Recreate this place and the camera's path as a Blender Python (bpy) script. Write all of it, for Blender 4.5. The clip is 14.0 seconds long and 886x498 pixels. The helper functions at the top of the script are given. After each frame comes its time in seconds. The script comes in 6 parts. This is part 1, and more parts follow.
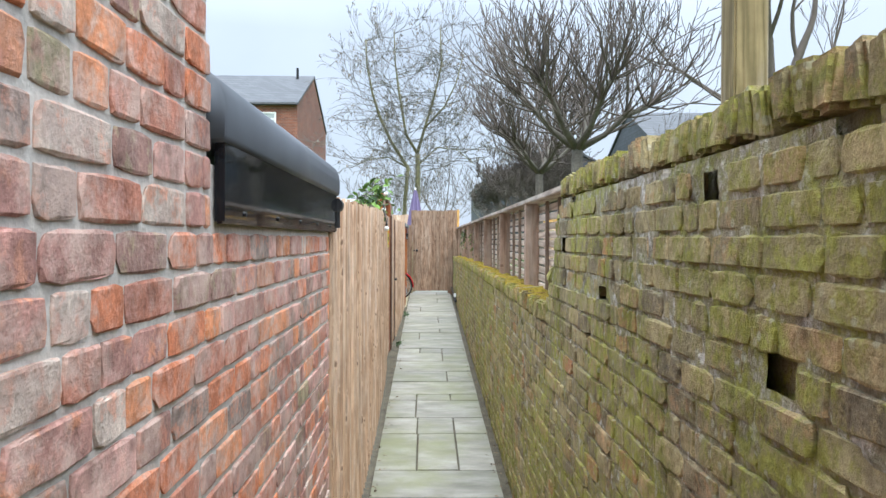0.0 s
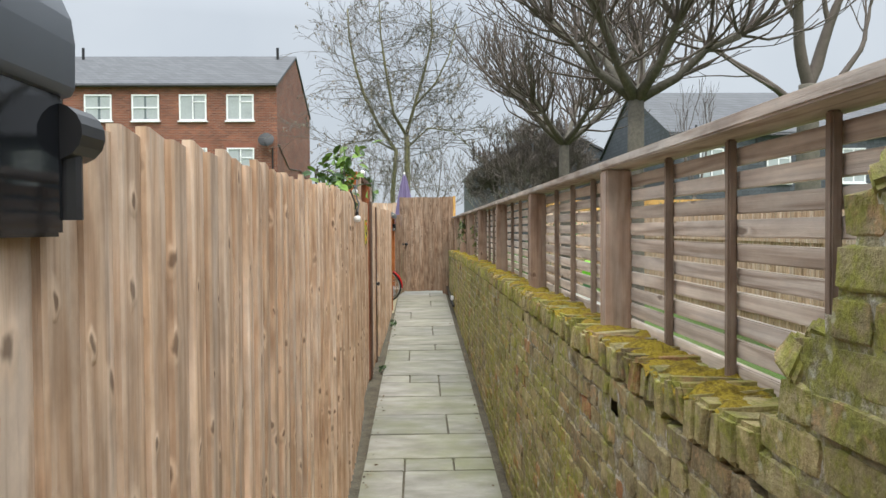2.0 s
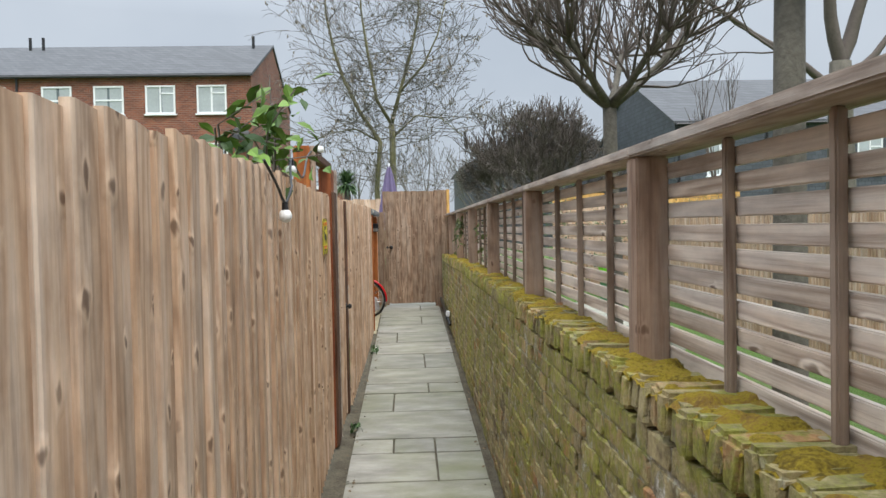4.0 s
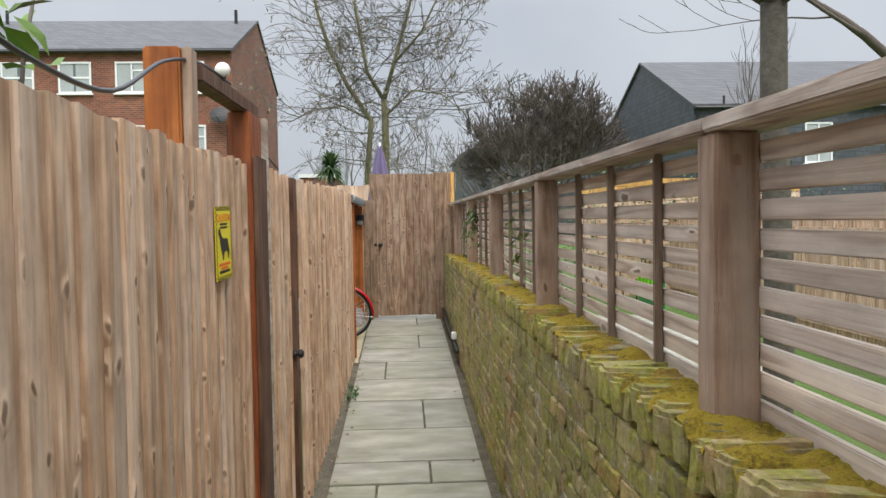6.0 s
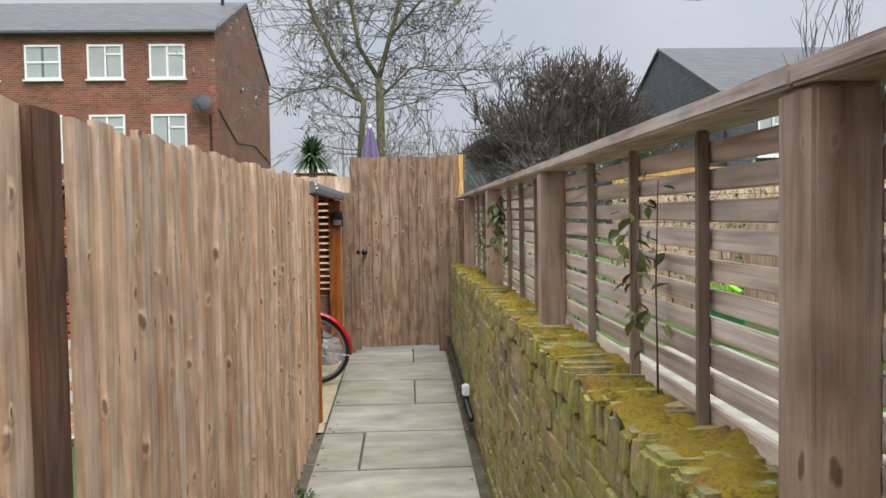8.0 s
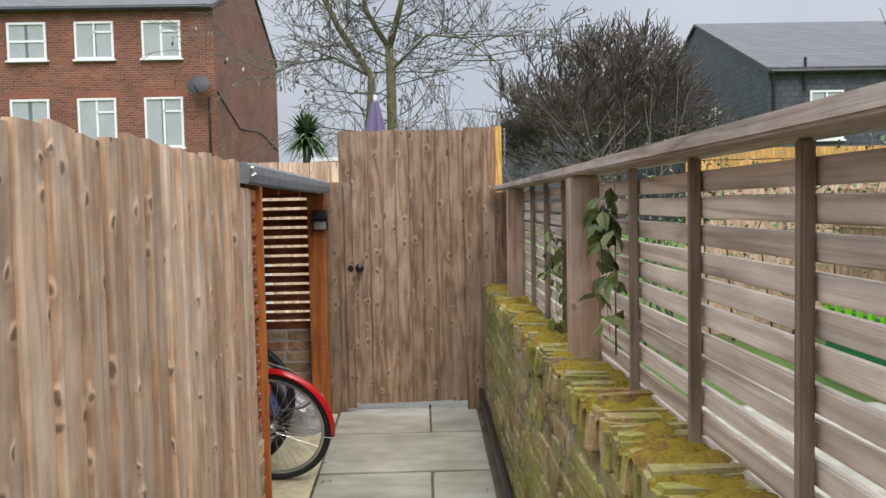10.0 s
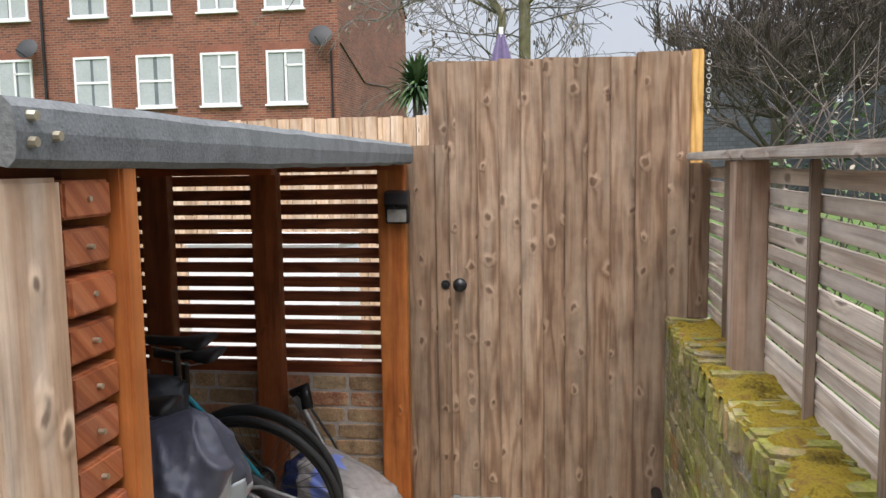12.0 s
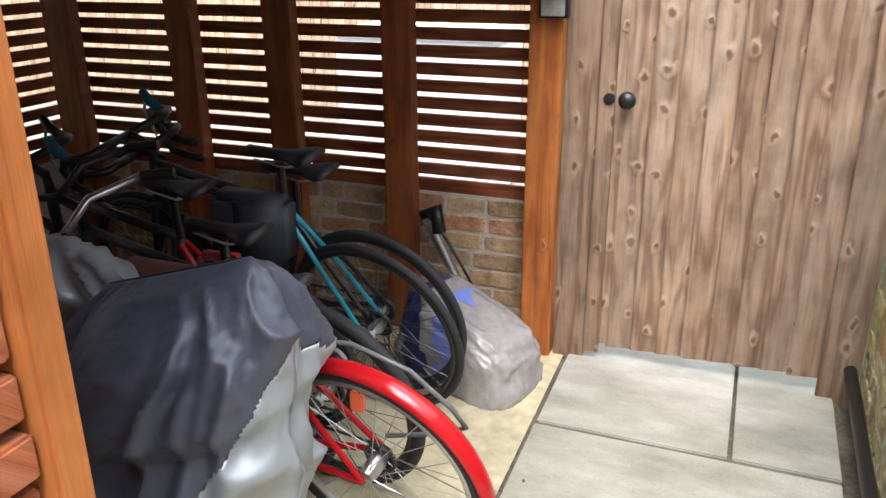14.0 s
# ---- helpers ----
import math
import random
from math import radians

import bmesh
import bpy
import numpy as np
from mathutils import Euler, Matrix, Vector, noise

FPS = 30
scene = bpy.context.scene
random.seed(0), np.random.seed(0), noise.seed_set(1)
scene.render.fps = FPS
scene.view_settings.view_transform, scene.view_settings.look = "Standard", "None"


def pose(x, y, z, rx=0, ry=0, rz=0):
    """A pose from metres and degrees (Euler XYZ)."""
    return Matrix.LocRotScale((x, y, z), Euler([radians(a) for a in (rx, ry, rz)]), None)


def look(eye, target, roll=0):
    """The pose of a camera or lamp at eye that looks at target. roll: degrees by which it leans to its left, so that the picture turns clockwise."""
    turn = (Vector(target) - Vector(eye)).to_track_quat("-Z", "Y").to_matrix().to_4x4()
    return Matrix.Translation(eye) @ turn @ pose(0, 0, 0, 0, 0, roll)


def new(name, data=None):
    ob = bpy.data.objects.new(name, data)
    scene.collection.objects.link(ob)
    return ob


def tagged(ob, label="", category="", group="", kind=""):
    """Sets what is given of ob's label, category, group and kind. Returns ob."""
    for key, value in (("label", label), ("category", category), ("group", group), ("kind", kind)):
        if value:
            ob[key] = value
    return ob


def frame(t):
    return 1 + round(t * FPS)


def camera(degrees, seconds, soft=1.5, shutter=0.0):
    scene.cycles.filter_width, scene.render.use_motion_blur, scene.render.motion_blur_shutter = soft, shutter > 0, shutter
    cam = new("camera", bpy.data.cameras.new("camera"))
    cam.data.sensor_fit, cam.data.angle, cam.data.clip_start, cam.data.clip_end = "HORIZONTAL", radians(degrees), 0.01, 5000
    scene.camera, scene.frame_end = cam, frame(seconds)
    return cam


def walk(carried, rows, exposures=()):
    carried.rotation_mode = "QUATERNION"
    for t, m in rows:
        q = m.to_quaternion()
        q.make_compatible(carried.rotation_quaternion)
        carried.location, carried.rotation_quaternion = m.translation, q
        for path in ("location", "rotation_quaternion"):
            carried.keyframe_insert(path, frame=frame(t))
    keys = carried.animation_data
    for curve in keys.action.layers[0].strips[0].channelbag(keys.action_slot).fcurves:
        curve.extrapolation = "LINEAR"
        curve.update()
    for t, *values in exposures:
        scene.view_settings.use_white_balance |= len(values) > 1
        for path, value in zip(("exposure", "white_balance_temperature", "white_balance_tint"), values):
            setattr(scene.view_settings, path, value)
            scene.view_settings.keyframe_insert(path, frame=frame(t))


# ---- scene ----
cam = camera(58.1, 14.0)
PATH = [
    (0, (-0.084, -4.722, 1.259), (-0.044, -2.723, 1.235), 0.2),
    (0.5, (-0.102, -4.041, 1.269), (-0.057, -2.042, 1.237), -0.1),
    (1, (-0.072, -3.385, 1.263), (-0.021, -1.386, 1.222), -0.2),
    (1.5, (-0.073, -2.68, 1.264), (-0.017, -0.682, 1.216), -0.2),
    (2, (-0.075, -2.018, 1.296), (-0.014, -0.02, 1.246), -0.4),
    (2.5, (-0.048, -1.357, 1.319), (0.018, 0.641, 1.269), -0.7),
    (3, (-0.053, -0.712, 1.317), (0.016, 1.286, 1.266), -0.7),
    (3.2, (-0.044, -0.466, 1.317), (0.031, 1.532, 1.267), -0.9),
    (5.3, (-0.041, 2.435, 1.325), (0.057, 4.431, 1.252), -1.0),
    (5.5, (-0.031, 2.721, 1.346), (0.065, 4.717, 1.27), -0.9),
    (6, (-0.013, 3.383, 1.343), (0.085, 5.379, 1.265), -0.9),
    (6.5, (-0.019, 4.011, 1.336), (0.083, 6.007, 1.255), -1.0),
    (7, (0.008, 4.687, 1.336), (0.11, 6.683, 1.255), -1.1),
    (7.2, (0.032, 4.96, 1.333), (0.13, 6.956, 1.256), -1.0),
    (9.3, (0.122, 7.68, 1.381), (0.195, 9.676, 1.276), -1.2),
    (9.5, (0.118, 7.888, 1.374), (0.186, 9.884, 1.267), -1.2),
    (10, (0.125, 8.502, 1.422), (0.171, 10.498, 1.311), -1.2),
    (10.5, (0.1, 9.117, 1.459), (0.106, 11.114, 1.346), -1.4),
    (11, (0.122, 9.69, 1.479), (0.063, 11.685, 1.36), -1.5),
    (11.5, (0.123, 10.207, 1.497), (-0.031, 12.196, 1.351), -1.1),
    (12, (0.09, 10.637, 1.509), (-0.196, 12.605, 1.298), -0.9),
    (12.5, (0.082, 10.947, 1.505), (-0.344, 12.874, 1.182), -0.5),
    (13, (0.044, 11.143, 1.502), (-0.481, 13.012, 1.022), -0.5),
    (13.5, (0.051, 11.198, 1.479), (-0.563, 13.003, 0.874), -0.3),
    (14, (0.077, 11.219, 1.481), (-0.605, 12.963, 0.778), -0.4),
]
walk(cam, [(t, look(eye, target, roll)) for t, eye, target, roll in PATH], exposures=[(0, 1.3, 5800, 8), (1.5, 1.05, 6400, 9), (2.5, 0.8, 6300, 9), (3.2, 0.75, 6100, 9), (5.5, 0.8, 6500, 11), (10, 0.75, 6350, 13), (12, 1.0, 6450, 14), (13, 1.35, 6450, 14), (14, 1.7, 6250, 14)])

# ---- light: a bright overcast day ----
world = bpy.data.worlds.new("overcast_sky")
scene.world = world
world.use_nodes = True
wn = world.node_tree
sky = wn.nodes.new("ShaderNodeTexSky")
sky.sky_type, sky.sun_disc = "NISHITA", False
sky.sun_elevation, sky.sun_rotation = radians(61), radians(166)
sky.air_density, sky.dust_density = 1.0, 4.0
clouds = wn.nodes.new("ShaderNodeTexNoise")
clouds.inputs["Scale"].default_value, clouds.inputs["Detail"].default_value = 2.2, 5
coord = wn.nodes.new("ShaderNodeTexCoord")
wn.links.new(coord.outputs["Generated"], clouds.inputs["Vector"])
ramp = wn.nodes.new("ShaderNodeValToRGB")
ramp.color_ramp.elements[0].position, ramp.color_ramp.elements[1].position = 0.3, 0.75
ramp.color_ramp.elements[0].color, ramp.color_ramp.elements[1].color = (3.0, 3.27, 3.6, 1), (4.2, 4.4, 4.6, 1)
wn.links.new(clouds.outputs[0], ramp.inputs[0])
sep = wn.nodes.new("ShaderNodeSeparateXYZ")
wn.links.new(coord.outputs["Generated"], sep.inputs[0])
dome = wn.nodes.new("ShaderNodeMapRange")
dome.inputs["From Min"].default_value, dome.inputs["From Max"].default_value = 0.25, 1.0
dome.inputs["To Min"].default_value, dome.inputs["To Max"].default_value = 1.0, 4.5
wn.links.new(sep.outputs[2], dome.inputs["Value"])
lifted = wn.nodes.new("ShaderNodeVectorMath")
lifted.operation = "SCALE"
wn.links.new(ramp.outputs[0], lifted.inputs[0])
wn.links.new(dome.outputs[0], lifted.inputs["Scale"])
veil = wn.nodes.new("ShaderNodeMix")
veil.data_type = "RGBA"
veil.inputs[0].default_value = 0.9
wn.links.new(sky.outputs[0], veil.inputs[6])
wn.links.new(lifted.outputs[0], veil.inputs[7])
wn.links.new(veil.outputs[2], wn.nodes["Background"].inputs[0])
wn.nodes["Background"].inputs[1].default_value = 0.1
sun = new("sun", bpy.data.lights.new("sun", "SUN"))
sun.data.energy, sun.data.angle, sun.data.color = 2.0, radians(40), (1.0, 0.95, 0.88)
sun.matrix_world = look((0, 0, 20), (-1.6, 6.4, 8.0))


# ---- materials ----
def material(name):
    m = bpy.data.materials.new(name)
    m.use_nodes = True
    return m, m.node_tree.nodes, m.node_tree.links, m.node_tree.nodes["Principled BSDF"]


def ramp_of(n, stops):
    r = n.new("ShaderNodeValToRGB")
    e = r.color_ramp.elements
    while len(e) < len(stops):
        e.new(0.5)
    for k, (p, c) in enumerate(stops):
        e[k].position, e[k].color = p, (*c, 1)
    return r


def mix_of(n, l, fac, a, b, blend="MIX"):
    m = n.new("ShaderNodeMix")
    m.data_type, m.blend_type = "RGBA", blend
    for k, v in ((0, fac), (6, a), (7, b)):
        if isinstance(v, (int, float)):
            m.inputs[k].default_value = v
        elif isinstance(v, tuple):
            m.inputs[k].default_value = (*v, 1)
        else:
            l.new(v, m.inputs[k])
    return m.outputs[2]


def bump_of(n, l, height, strength, distance, bsdf):
    b = n.new("ShaderNodeBump")
    b.inputs["Strength"].default_value, b.inputs["Distance"].default_value = strength, distance
    l.new(height, b.inputs["Height"])
    l.new(b.outputs[0], bsdf.inputs["Normal"])
    return b


def coords(n, l, scale=(1, 1, 1), world_space=False, per_object=True):
    """Object coordinates (or world position), shifted at random from piece to piece."""
    mp = n.new("ShaderNodeMapping")
    mp.inputs["Scale"].default_value = scale
    if world_space:
        l.new(n.new("ShaderNodeNewGeometry").outputs["Position"], mp.inputs["Vector"])
    else:
        l.new(n.new("ShaderNodeTexCoord").outputs["Object"], mp.inputs["Vector"])
    if per_object:
        info = n.new("ShaderNodeObjectInfo")
        sc = n.new("ShaderNodeVectorMath")
        sc.operation = "SCALE"
        sc.inputs[0].default_value = (37.0, 23.0, 51.0)
        l.new(info.outputs["Random"], sc.inputs["Scale"])
        l.new(sc.outputs[0], mp.inputs["Location"])
    return mp.outputs[0]


def noise_of(n, l, vec, scale, detail=4, rough=0.55):
    t = n.new("ShaderNodeTexNoise")
    t.inputs["Scale"].default_value, t.inputs["Detail"].default_value, t.inputs["Roughness"].default_value = scale, detail, rough
    l.new(vec, t.inputs["Vector"])
    return t.outputs[0]


def plain(name, colour, rough=0.6, metal=0.0, spread=0.25, scale=30.0, bump=0.15, dist=0.002, spec=0.5):
    """A surface of one colour with fine grain and uneven tone."""
    m, n, l, b = material(name)
    v = coords(n, l)
    dark = tuple(c * (1 - spread) for c in colour)
    light = tuple(min(1, c * (1 + spread)) for c in colour)
    t = noise_of(n, l, v, scale, 6)
    big = noise_of(n, l, v, scale / 9, 3)
    r = ramp_of(n, [(0.3, dark), (0.7, light)])
    l.new(t, r.inputs[0])
    r2 = ramp_of(n, [(0.3, dark), (0.7, light)])
    l.new(big, r2.inputs[0])
    l.new(mix_of(n, l, 0.5, r.outputs[0], r2.outputs[0]), b.inputs["Base Color"])
    b.inputs["Roughness"].default_value, b.inputs["Metallic"].default_value = rough, metal
    b.inputs["Specular IOR Level"].default_value = spec
    if bump:
        bump_of(n, l, t, bump, dist, b)
    return m


def math_of(n, l, op, a, b=None, c=None):
    m = n.new("ShaderNodeMath")
    m.operation = op
    for k, v in enumerate((a, b, c)):
        if isinstance(v, (int, float)):
            m.inputs[k].default_value = v
        elif v is not None:
            l.new(v, m.inputs[k])
    return m.outputs[0]


def range_of(n, l, value, a, b, c=0.0, d=1.0):
    r = n.new("ShaderNodeMapRange")
    r.interpolation_type = "SMOOTHSTEP"
    l.new(value, r.inputs[0])
    for k, v in enumerate((a, b, c, d)):
        r.inputs[k + 1].default_value = v
    return r.outputs[0]


def wood(name, tones, along="z", knot=(0.085, 0.045, 0.025), rough=0.75, weather=0.35, grey=(0.33, 0.30, 0.27), knots=0.55, rings=55.0, relief=0.5):
    """Sawn softwood: growth lines that bend round the knots, saw grain, silvered streaks, tone from board to board."""
    m, n, l, b = material(name)
    k = "xyz".index(along)
    sep = n.new("ShaderNodeSeparateXYZ")
    l.new(coords(n, l), sep.inputs[0])
    o = [a for a in range(3) if a != k]
    across = math_of(n, l, "ADD", sep.outputs[o[0]], sep.outputs[o[1]])
    flat = n.new("ShaderNodeCombineXYZ")
    l.new(across, flat.inputs[0])
    l.new(sep.outputs[k], flat.inputs[1])

    def stretched(u, v):
        mp = n.new("ShaderNodeMapping")
        mp.inputs["Scale"].default_value = (u, v, 1)
        l.new(flat.outputs[0], mp.inputs["Vector"])
        return mp.outputs[0]

    # knots: some cells of a loose net
    wob = n.new("ShaderNodeTexNoise")
    wob.inputs["Scale"].default_value = 2.5
    l.new(stretched(11.0, 7.0), wob.inputs["Vector"])
    sway = n.new("ShaderNodeVectorMath")
    sway.operation = "MULTIPLY_ADD"
    sway.inputs[1].default_value = (0.3, 0.3, 0.0)
    l.new(wob.outputs["Color"], sway.inputs[0])
    l.new(stretched(8.5, 5.4), sway.inputs[2])
    vo = n.new("ShaderNodeTexVoronoi")
    vo.voronoi_dimensions = "2D"
    vo.inputs["Scale"].default_value = 1.0
    l.new(sway.outputs[0], vo.inputs["Vector"])
    pick = n.new("ShaderNodeSeparateColor")
    l.new(vo.outputs["Color"], pick.inputs[0])
    some = range_of(n, l, pick.outputs[0], 1.0 - knots, 1.1 - knots)
    dist = math_of(n, l, "DIVIDE", vo.outputs["Distance"], math_of(n, l, "MULTIPLY_ADD", pick.outputs[1], 0.7, 0.65))
    near = math_of(n, l, "MULTIPLY", range_of(n, l, dist, 0.24, 0.03), some)
    core = math_of(n, l, "MULTIPLY", range_of(n, l, dist, 0.105, 0.035), some)
    # pale ring round each knot: its relief highlight painted into the colour
    knot_sheen = math_of(n, l, "MULTIPLY", math_of(n, l, "MULTIPLY", range_of(n, l, dist, 0.2, 0.1), range_of(n, l, dist, 0.05, 0.1)), some)
    # growth lines
    drift = noise_of(n, l, stretched(7.0, 0.75), 1.0, 3, 0.5)
    phase = math_of(n, l, "MULTIPLY_ADD", drift, rings, math_of(n, l, "MULTIPLY", near, 3.5))
    line = math_of(n, l, "MULTIPLY_ADD", math_of(n, l, "SINE", phase), 0.5, 0.5)
    line = math_of(n, l, "POWER", line, 1.6)
    fine = noise_of(n, l, stretched(150.0, 4.0), 1.0, 5, 0.65)
    r = ramp_of(n, [(0.12, tones[2]), (0.45, tones[1]), (0.85, tones[0])])
    l.new(mix_of(n, l, 0.6, line, fine), r.inputs[0])
    col = r.outputs[0]
    # silvered streaks and darker damp runs
    streak = noise_of(n, l, stretched(13.0, 1.1), 1.0, 5, 0.6)
    sr = math_of(n, l, "MULTIPLY", range_of(n, l, streak, 0.42, 0.66), weather * 2)
    col = mix_of(n, l, sr, col, grey)
    run = noise_of(n, l, stretched(22.0, 0.9), 1.7, 5, 0.6)
    rr = ramp_of(n, [(0.30, (0.6, 0.56, 0.53)), (0.46, (1, 1, 1))])
    l.new(run, rr.inputs[0])
    col = mix_of(n, l, 0.85, col, rr.outputs[0], "MULTIPLY")
    blotch = noise_of(n, l, stretched(9.0, 5.0), 1.0, 6, 0.65)
    br = ramp_of(n, [(0.3, (0.72, 0.70, 0.68)), (0.5, (1, 1, 1)), (0.68, (1.25, 1.24, 1.23))])
    l.new(blotch, br.inputs[0])
    col = mix_of(n, l, 0.9, col, br.outputs[0], "MULTIPLY")
    info = n.new("ShaderNodeObjectInfo")
    tone = ramp_of(n, [(0.0, (0.84, 0.81, 0.78)), (0.35, (0.95, 0.93, 0.91)), (0.7, (1.04, 1.03, 1.02)), (1.0, (1.15, 1.13, 1.11))])
    l.new(info.outputs["Random"], tone.inputs[0])
    col = mix_of(n, l, 1.0, col, tone.outputs[0], "MULTIPLY")
    col = mix_of(n, l, math_of(n, l, "MULTIPLY", knot_sheen, 0.35), col, tuple(min(1, c * 1.3) for c in tones[2]))
    col = mix_of(n, l, math_of(n, l, "MULTIPLY", core, 0.7), col, knot)
    l.new(col, b.inputs["Base Color"])
    b.inputs["Roughness"].default_value = rough
    b.inputs["Specular IOR Level"].default_value = 0.3
    height = math_of(n, l, "ADD", math_of(n, l, "MULTIPLY_ADD", fine, 0.7, math_of(n, l, "MULTIPLY", line, -0.3)), math_of(n, l, "MULTIPLY", near, 1.5))
    bump_of(n, l, height, relief, 0.005, b)
    return m


def masonry(name, stops, moss=0.0, rough=0.9, scale=16.0, island=False, relief=0.006, smear=None, soot=0.5):
    """Fired clay, its tone drawn at random for each brick, mottled, pitted and sooty, with moss and lichen where asked."""
    m, n, l, b = material(name)
    v = coords(n, l, (1, 1, 1), world_space=True, per_object=False)
    if island:
        rnd = n.new("ShaderNodeNewGeometry").outputs["Random Per Island"]
    else:
        rnd = n.new("ShaderNodeObjectInfo").outputs["Random"]
    r = ramp_of(n, stops)
    r.color_ramp.interpolation = "CONSTANT"
    l.new(rnd, r.inputs[0])
    # a second tone of the same clay breaks through in blotches
    other = ramp_of(n, stops)
    l.new(math_of(n, l, "FRACT", math_of(n, l, "ADD", rnd, 0.27)), other.inputs[0])
    blotch = noise_of(n, l, v, scale * 1.5, 6, 0.65)
    col = mix_of(n, l, range_of(n, l, blotch, 0.48, 0.62, 0.0, 0.65), r.outputs[0], other.outputs[0])
    fine = noise_of(n, l, v, scale * 6, 6, 0.7)
    mid = noise_of(n, l, v, scale, 6, 0.65)
    g = ramp_of(n, [(0.25, (0.42, 0.40, 0.39)), (0.48, (1, 1, 1)), (0.74, (1.4, 1.38, 1.35))])
    l.new(mid, g.inputs[0])
    col = mix_of(n, l, 0.85, col, g.outputs[0], "MULTIPLY")
    fr = ramp_of(n, [(0.3, (0.5, 0.48, 0.47)), (0.7, (1.3, 1.3, 1.3))])
    l.new(fine, fr.inputs[0])
    col = mix_of(n, l, 0.65, col, fr.outputs[0], "MULTIPLY")
    if smear:
        sn = noise_of(n, l, v, 9.0, 9, 0.72)
        col = mix_of(n, l, range_of(n, l, sn, 0.43, 0.64, 0.0, 0.8), col, smear)
    dirt = noise_of(n, l, v, 5.0, 9, 0.75)
    dr = ramp_of(n, [(0.36, (0.22, 0.2, 0.18)), (0.5, (1, 1, 1))])
    l.new(dirt, dr.inputs[0])
    col = mix_of(n, l, soot, col, dr.outputs[0], "MULTIPLY")
    height = math_of(n, l, "MULTIPLY_ADD", fine, 0.45, mid)
    if moss:
        mn = noise_of(n, l, v, 2.3, 10, 0.74)
        mr = range_of(n, l, mn, 0.66 - 0.3 * moss, 0.70 - 0.2 * moss)
        tuft = noise_of(n, l, v, 42, 5, 0.7)
        hue = noise_of(n, l, v, 1.6, 5, 0.6)
        mc = ramp_of(n, [(0.32, (0.07, 0.07, 0.016)), (0.44, (0.19, 0.195, 0.04)), (0.56, (0.34, 0.345, 0.065)), (0.70, (0.52, 0.51, 0.17))])
        l.new(mix_of(n, l, 0.5, tuft, hue), mc.inputs[0])
        # scrapes where the growth has come away
        bare = range_of(n, l, noise_of(n, l, v, 17, 7, 0.7), 0.40, 0.58, 0.15, 0.9)
        col = mix_of(n, l, math_of(n, l, "MULTIPLY", mr, bare), col, mc.outputs[0])
        spots = n.new("ShaderNodeTexVoronoi")
        spots.inputs["Scale"].default_value = 26.0
        l.new(v, spots.inputs["Vector"])
        sp = n.new("ShaderNodeSeparateColor")
        l.new(spots.outputs["Color"], sp.inputs[0])
        lichen = math_of(n, l, "MULTIPLY", range_of(n, l, spots.outputs["Distance"], 0.32, 0.2), range_of(n, l, sp.outputs[0], 0.80, 0.9, 0.0, 0.55))
        col = mix_of(n, l, lichen, col, (0.46, 0.45, 0.33))
        height = math_of(n, l, "MULTIPLY_ADD", tuft, 0.5, height)
    l.new(col, b.inputs["Base Color"])
    b.inputs["Roughness"].default_value = rough
    b.inputs["Specular IOR Level"].default_value = 0.2
    bump_of(n, l, height, 0.9, relief, b)
    return m


fence_wood = wood("weathered_larch", [(0.35, 0.218, 0.132), (0.47, 0.322, 0.212), (0.57, 0.42, 0.295)], "z", weather=0.36, grey=(0.58, 0.485, 0.395), knots=0.78)
gate_wood = wood("gate_softwood", [(0.125, 0.074, 0.045), (0.225, 0.145, 0.093), (0.33, 0.235, 0.162)], "z", weather=0.28, grey=(0.33, 0.262, 0.198), knots=0.7)
slat_wood = wood("grey_slat_wood", [(0.31, 0.235, 0.178), (0.56, 0.47, 0.39), (0.70, 0.63, 0.54)], "y", weather=0.3, grey=(0.56, 0.52, 0.48), knots=0.22)
batten_wood = wood("batten_wood", [(0.16, 0.112, 0.08), (0.245, 0.182, 0.138), (0.33, 0.26, 0.205)], "z", weather=0.2, grey=(0.33, 0.29, 0.25), knots=0.0)
post_wood = wood("post_wood", [(0.225, 0.142, 0.097), (0.33, 0.225, 0.162), (0.44, 0.325, 0.248)], "z", weather=0.4, grey=(0.40, 0.33, 0.275), knots=0.1)
rail_wood = wood("rail_wood", [(0.24, 0.185, 0.15), (0.38, 0.32, 0.27), (0.50, 0.44, 0.385)], "y", weather=0.45, grey=(0.47, 0.445, 0.41), knots=0.2)
dark_wood = wood("dark_stained_wood", [(0.06, 0.028, 0.015), (0.105, 0.052, 0.03), (0.16, 0.085, 0.05)], "z", weather=0.05, knots=0.0)
stain_x = wood("red_stained_slat", [(0.12, 0.028, 0.011), (0.23, 0.062, 0.024), (0.33, 0.105, 0.04)], "x", weather=0.03, rough=0.5, knots=0.1)
stain_y = wood("red_stained_slat_side", [(0.12, 0.028, 0.011), (0.23, 0.062, 0.024), (0.33, 0.105, 0.04)], "y", weather=0.03, rough=0.5, knots=0.1)
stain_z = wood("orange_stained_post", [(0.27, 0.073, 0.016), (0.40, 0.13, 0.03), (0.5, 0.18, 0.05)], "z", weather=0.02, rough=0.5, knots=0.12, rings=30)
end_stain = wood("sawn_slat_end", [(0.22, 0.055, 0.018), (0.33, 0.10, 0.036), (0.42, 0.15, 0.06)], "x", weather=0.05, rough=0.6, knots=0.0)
# darker, browner copy of the orange post tones, for some store and arch posts
stain_back = wood("darker_post_stain", [(0.17, 0.045, 0.015), (0.27, 0.077, 0.025), (0.36, 0.115, 0.04)], "z", weather=0.02, rough=0.5, knots=0.1, rings=30)
